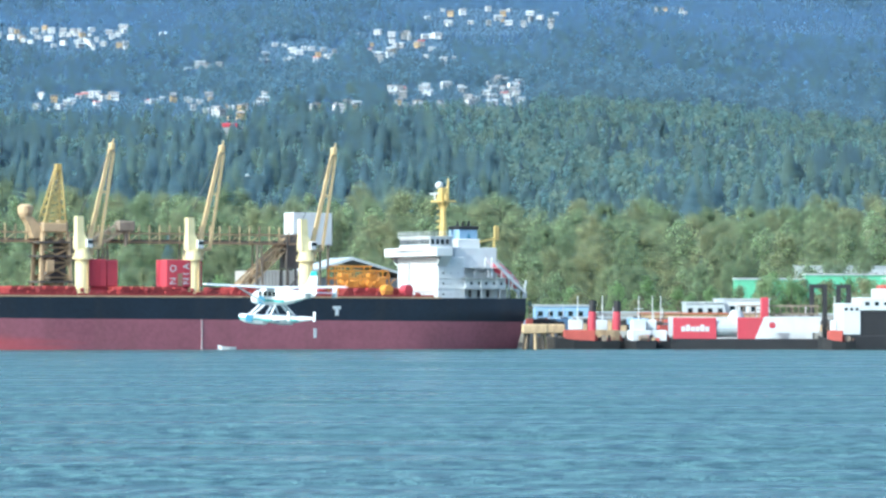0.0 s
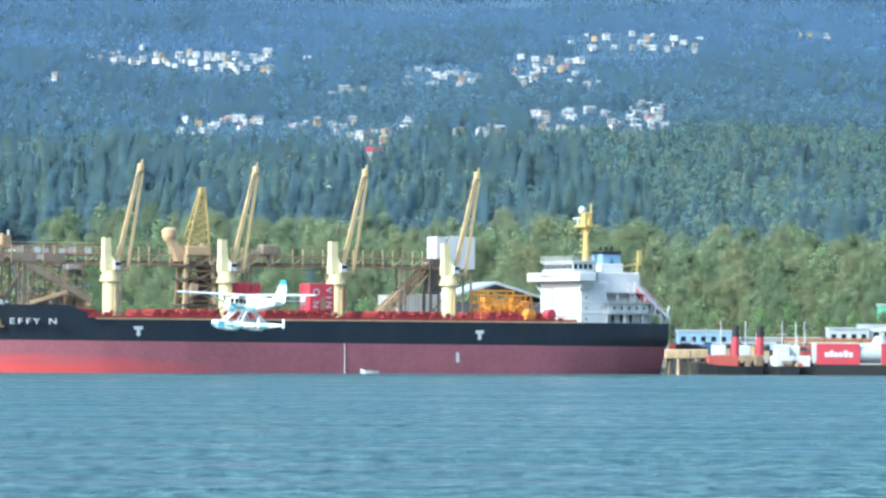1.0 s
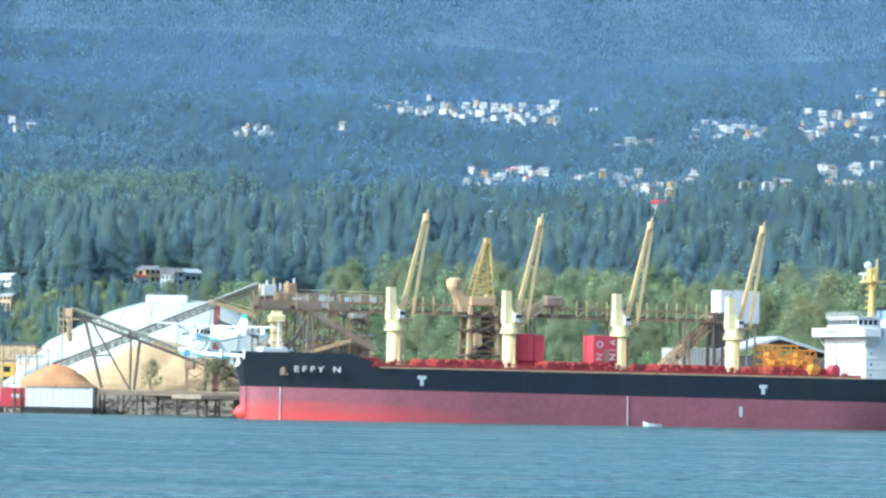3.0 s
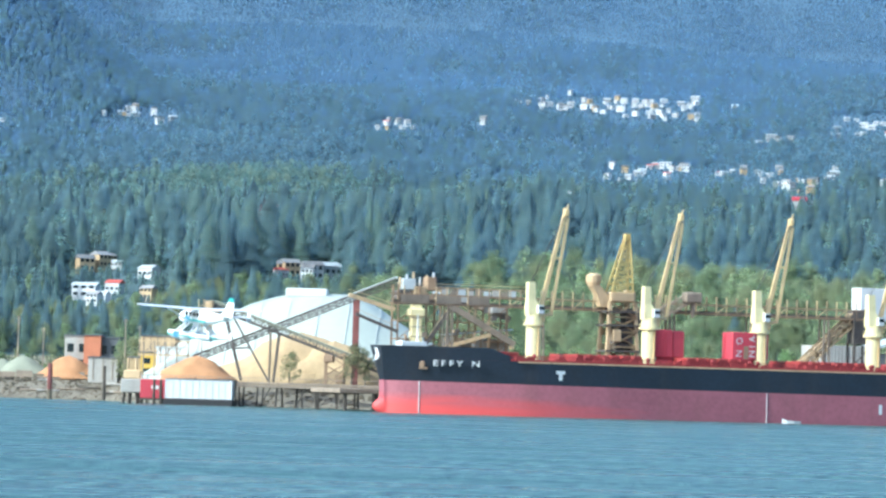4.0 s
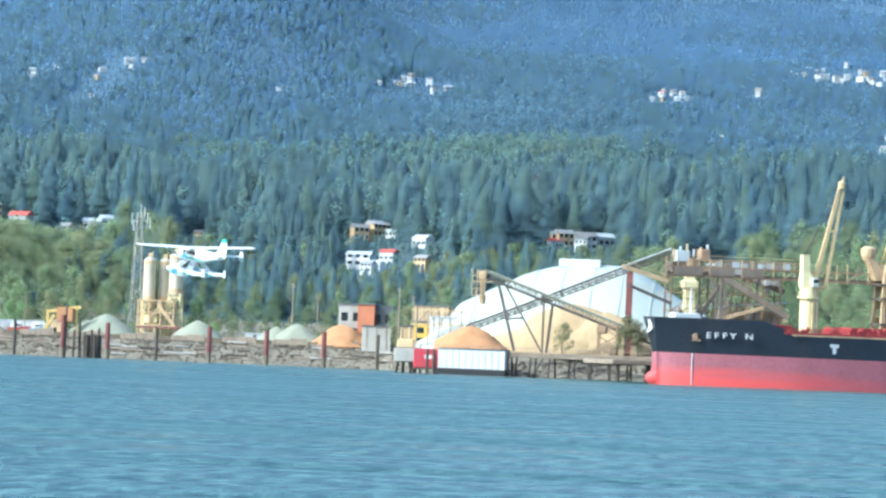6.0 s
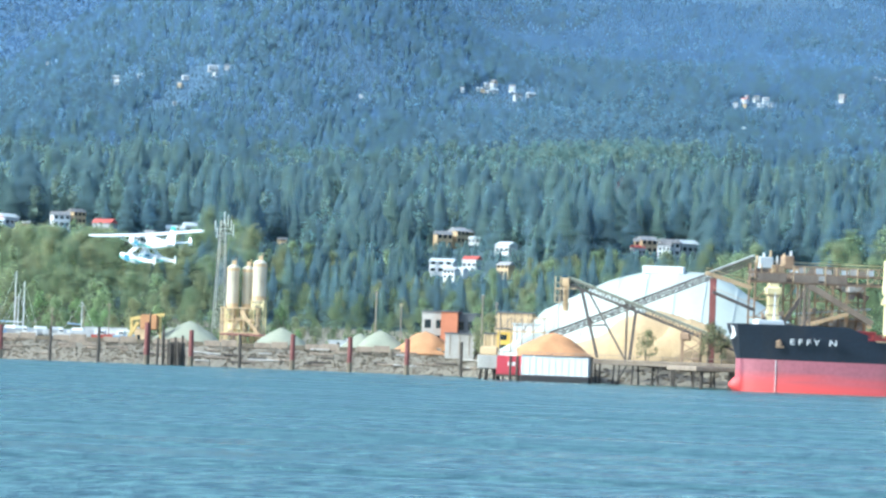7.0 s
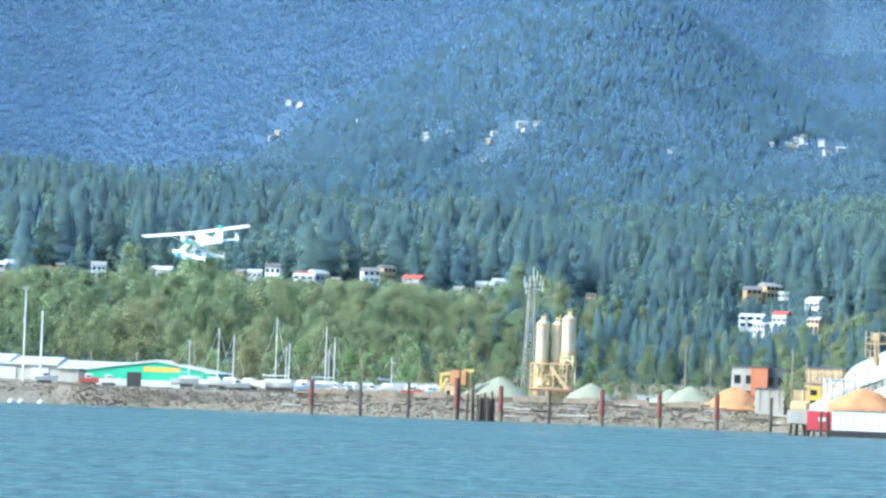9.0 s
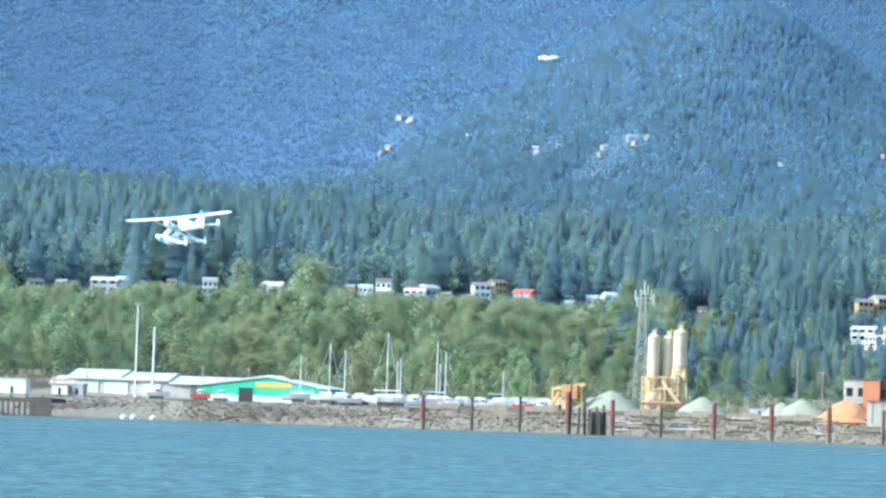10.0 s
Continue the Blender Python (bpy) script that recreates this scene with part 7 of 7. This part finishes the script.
# ---- broadleaf trees along the waterfront ----
def build_trees():
    rng = random.Random(44)
    kinds = []
    for k in range(9):
        v, f = blob_tree(rng, 1.0, 0.27 + 0.09 * rng.random(), 34, 34)
        kinds.append((v, f))
    protos = []
    for k, (v, f) in enumerate(kinds):
        t = thing("tree", pose(0, 0, -500), "spring-green broadleaf tree with a spreading crown", "tree", "waterfront trees")
        mat_name = ("leaf_fresh", "leaf", "leaf_olive")[k % 3]
        c = new("crown", mesh_from("crown", [tuple(p) for p in v], f, mat_name))
        c.parent = t
        bm = tube(bmesh.new(), (0, 0, -0.05), (0, 0, 0.42), 0.022, 0.014, 7)
        for q in range(7):
            a = q * 0.9 + k
            tube(bm, (0, 0, 0.2 + 0.05 * q), (0.2 * math.cos(a), 0.2 * math.sin(a), 0.42 + 0.06 * q), 0.011, 0.004, 5)
        part("trunk", bm, "bark", t)
        protos.append(t)
    rear = []
    n = 0
    r = 1262.0
    while r < 1600:
        a = radians(-26)
        while a < radians(12.5):
            a += rng.uniform(6.5, 11.5) / r
            rr = r + rng.uniform(-7, 7)
            x, y = rr * math.sin(a), rr * math.cos(a)
            if rr < ramp(x, [(-640, 1340), (-475, 1345), (-468, 1382), (-388, 1378), (-380, 1312), (-290, 1300), (-150, 1290), (-130, 1265), (85, 1275), (105, 1285), (150, 1290), (180, 1292), (260, 1292)]):
                continue
            tall = 10 + 14 * min(1, max(0, (rr - 1290) / 150))
            if x > 168 and rr < 1365:
                tall = 15.5
            tall *= ramp(x, [(-640, 0.85), (-420, 1.05), (-330, 1.0), (-300, 0.8), (-280, 0.45), (-170, 0.5), (-130, 0.75), (-60, 1.0), (220, 1.0)])
            tall *= 0.8 + 0.35 * rng.random()
            if rng.random() < 0.25:
                tall *= 0.45
            if opened(x, y) < 1:
                tall *= 0.35
            tall = sight(x, y, tall)
            if tall < 2.5:
                continue
            s = Matrix.Diagonal((tall * 1.12, tall * 1.12, tall, 1))
            if r < 1440 and n < 280:
                n += 1
                copy_thing(rng.choice(protos), pose(x, y, height(x, y) - 0.3, 0, 0, rng.random() * 360) @ s)
            else:
                rear.append((x, y, height(x, y) - 0.3, rng.randrange(9), tall * 1.12, rng.random() * 6.28, 0.9))
        r += 17
    half = [q for i, q in enumerate(rear) if noise.noise((q[0] * 0.02, q[1] * 0.02, 1)) > 0.05]
    rear = [q for q in rear if noise.noise((q[0] * 0.02, q[1] * 0.02, 1)) <= 0.05]
    scatter("olive_woods", "leaf_woods", kinds, half, "olive-brown budding woods behind the waterfront")
    scatter("waterfront_woods", "leaf_woods", kinds, rear, "spring-green broadleaf woods behind the waterfront")
    firs = [conifer(rng, 1.0, 0.2 + 0.07 * rng.random(), 9, 8) for _ in range(6)]
    spots = []
    for k in range(420):
        a = rng.choice((rng.uniform(-0.225, -0.10), rng.uniform(-0.225, -0.10), rng.uniform(-0.45, 0.2)))
        rr = rng.uniform(1420, 1600)
        x, y = rr * math.sin(a), rr * math.cos(a)
        if opened(x, y) < 1:
            continue
        spots.append((x, y, height(x, y) - 0.5, rng.randrange(6), max(1.0, sight(x, y, rng.uniform(12, 21))), rng.random() * 6.28, 1.0))
    scatter("waterfront_firs", "fir", firs, spots, "dark firs among the broadleaf woods")
    for x, y, h_, k in ((-120.9, 1136, 8.5, 2), (-104.0, 1136, 11.5, 5), (-100.5, 1138, 10.0, 8), (-288, 1240, 5.5, 1), (-231, 1236, 4.0, 2), (-205, 1240, 4, 4), (-246, 1262, 13, 6), (-176, 1215, 13, 2), (-180, 1222, 12, 4)):
        copy_thing(protos[k], pose(x, y, max(5.6, height(x, y)) if y > 1150 else 6.6) @ Matrix.Diagonal((h_, h_, h_, 1)))
    # a dark red copper beech among the firs
    v, f = kinds[0]
    tr = thing("copper_beech", pose(-203, 1800, height(-203, 1800) - 1) @ Matrix.Diagonal((26, 26, 30, 1)), "dark purple-red copper beech", "tree")
    c = new("crown", mesh_from("crown", [tuple(p) for p in v], f, "leaf_red"))
    c.parent = tr
    part("trunk", tube(bmesh.new(), (0, 0, -0.05), (0, 0, 0.5), 0.025, 0.012, 7), "bark", tr)
    for t in protos:
        for o in (*t.children_recursive, t):
            bpy.data.objects.remove(o)


def build_gull():
    """Nose along +x, wings along y."""
    g = thing("gull", pose(0, 114, 30), "white gull with grey wings in flight", "bird")
    bm = bmesh.new()
    loft(bm, [[(x, w * math.cos(a), z + w * math.sin(a)) for a in [2 * math.pi * i / 8 for i in range(8)]] for x, w, z in ((0.30, 0.02, 0.0), (0.24, 0.045, 0.01), (0.16, 0.05, 0.01), (0.08, 0.085, 0), (-0.08, 0.08, 0), (-0.2, 0.04, 0.01), (-0.32, 0.03, 0.015))])
    part("body", bm, "plane_white", g, smooth=True)
    for s in (-1, 1):
        bm = bmesh.new()
        loft(bm, [[(x0, s * y, z), (x0 - c, s * y, z - 0.01), (x0 - c * 0.5, s * y, z + 0.02)] for x0, c, y, z in ((0.10, 0.2, 0.05, 0.03), (0.14, 0.2, 0.35, 0.16), (0.04, 0.13, 0.62, 0.12), (-0.06, 0.04, 0.78, 0.08))])
        part("wing", bm, "sheet_pale", g, "pale grey wing")
    bm = bmesh.new()
    loft(bm, [[(-0.28, -0.03, 0.015), (-0.28, 0.03, 0.015), (-0.28, 0.0, 0.03)], [(-0.44, -0.09, 0.01), (-0.44, 0.09, 0.01), (-0.44, 0, 0.02)]])
    part("tail", bm, "plane_white", g)
    return g


def motions():
    """Keys all that moves: the plane, its propeller and two gulls."""
    flight = [  # seconds, place, bank, pitch, heading
        (0.0, 11.41, 463.84, 11.34, 0.6, -2.0, 119.6),
        (0.5, 1.91, 473.78, 12.33, 0.6, -2.3, 120.6),
        (1.0, -7.80, 483.52, 13.26, 0.7, -2.7, 121.5),
        (1.5, -17.83, 493.05, 14.10, 0.7, -3.0, 122.5),
        (2.0, -27.41, 502.41, 14.49, 0.7, -3.3, 123.3),
        (2.5, -37.53, 511.57, 14.91, 0.7, -3.7, 124.2),
        (4.0, -69.07, 537.91, 16.40, 0.8, -4.7, 126.7),
        (4.5, -79.64, 546.35, 17.12, 0.6, -5.0, 127.5),
        (5.0, -90.33, 554.61, 17.83, 0.5, -5.3, 128.3),
        (5.5, -101.05, 562.71, 18.75, 0.3, -5.7, 129.0),
        (7.0, -134.23, 585.86, 22.41, -5.0, -7.0, 131.1),
        (7.5, -145.68, 593.17, 23.98, -7.0, -7.0, 131.8),
        (8.0, -157.29, 600.28, 25.95, -8.0, -7.0, 132.5),
        (8.5, -169.16, 607.14, 28.34, -8.2, -7.5, 133.2),
        (9.0, -181.33, 613.77, 30.62, -8.2, -8.0, 133.9),
        (9.5, -193.55, 620.22, 33.00, -8.0, -8.0, 134.5),
        (10.0, -206.12, 626.40, 35.33, -7.6, -8.0, 135.2),
    ]
    walk(plane, [(t, pose(x, y, z, bank, pitch, head)) for t, x, y, z, bank, pitch, head in flight])
    walk(propeller, [(k / 10, pose(4.95, 0, -1.2, 80 * k, 0, 0)) for k in range(101)])
    # the gulls glide on straight lines
    walk(gulls[0], [(t, pose(GULL_A0[0] + GULL_AV[0] * t, GULL_A0[1], GULL_A0[2] + GULL_AV[2] * t, 0, 0, 165)) for t in (0.0, 2.5, 5.0, 7.5, 10.0)])
    walk(gulls[1], [(t, pose(GULL_B0[0] + GULL_BV[0] * (t - 10), GULL_B0[1] + GULL_BV[1] * (t - 10), GULL_B0[2] + GULL_BV[2] * (t - 10), 14 * math.sin(t * 9), 0, 172)) for t in [k / 5 for k in range(51)]])

GULL_A0, GULL_AV = (10.6, 600.0, 28.4), (-8.8, 0.0, 1.8)
GULL_B0, GULL_BV = (-26.96, 114.3, 17.7), (-11.5, -2.05, -1.8)
ship = build_ship()
plane, propeller = build_plane()
gulls = [build_gull(), build_gull()]
build_pier()
build_terminal()
build_shore()
build_yard()
build_houses()
build_woods()
build_trees()
motions()
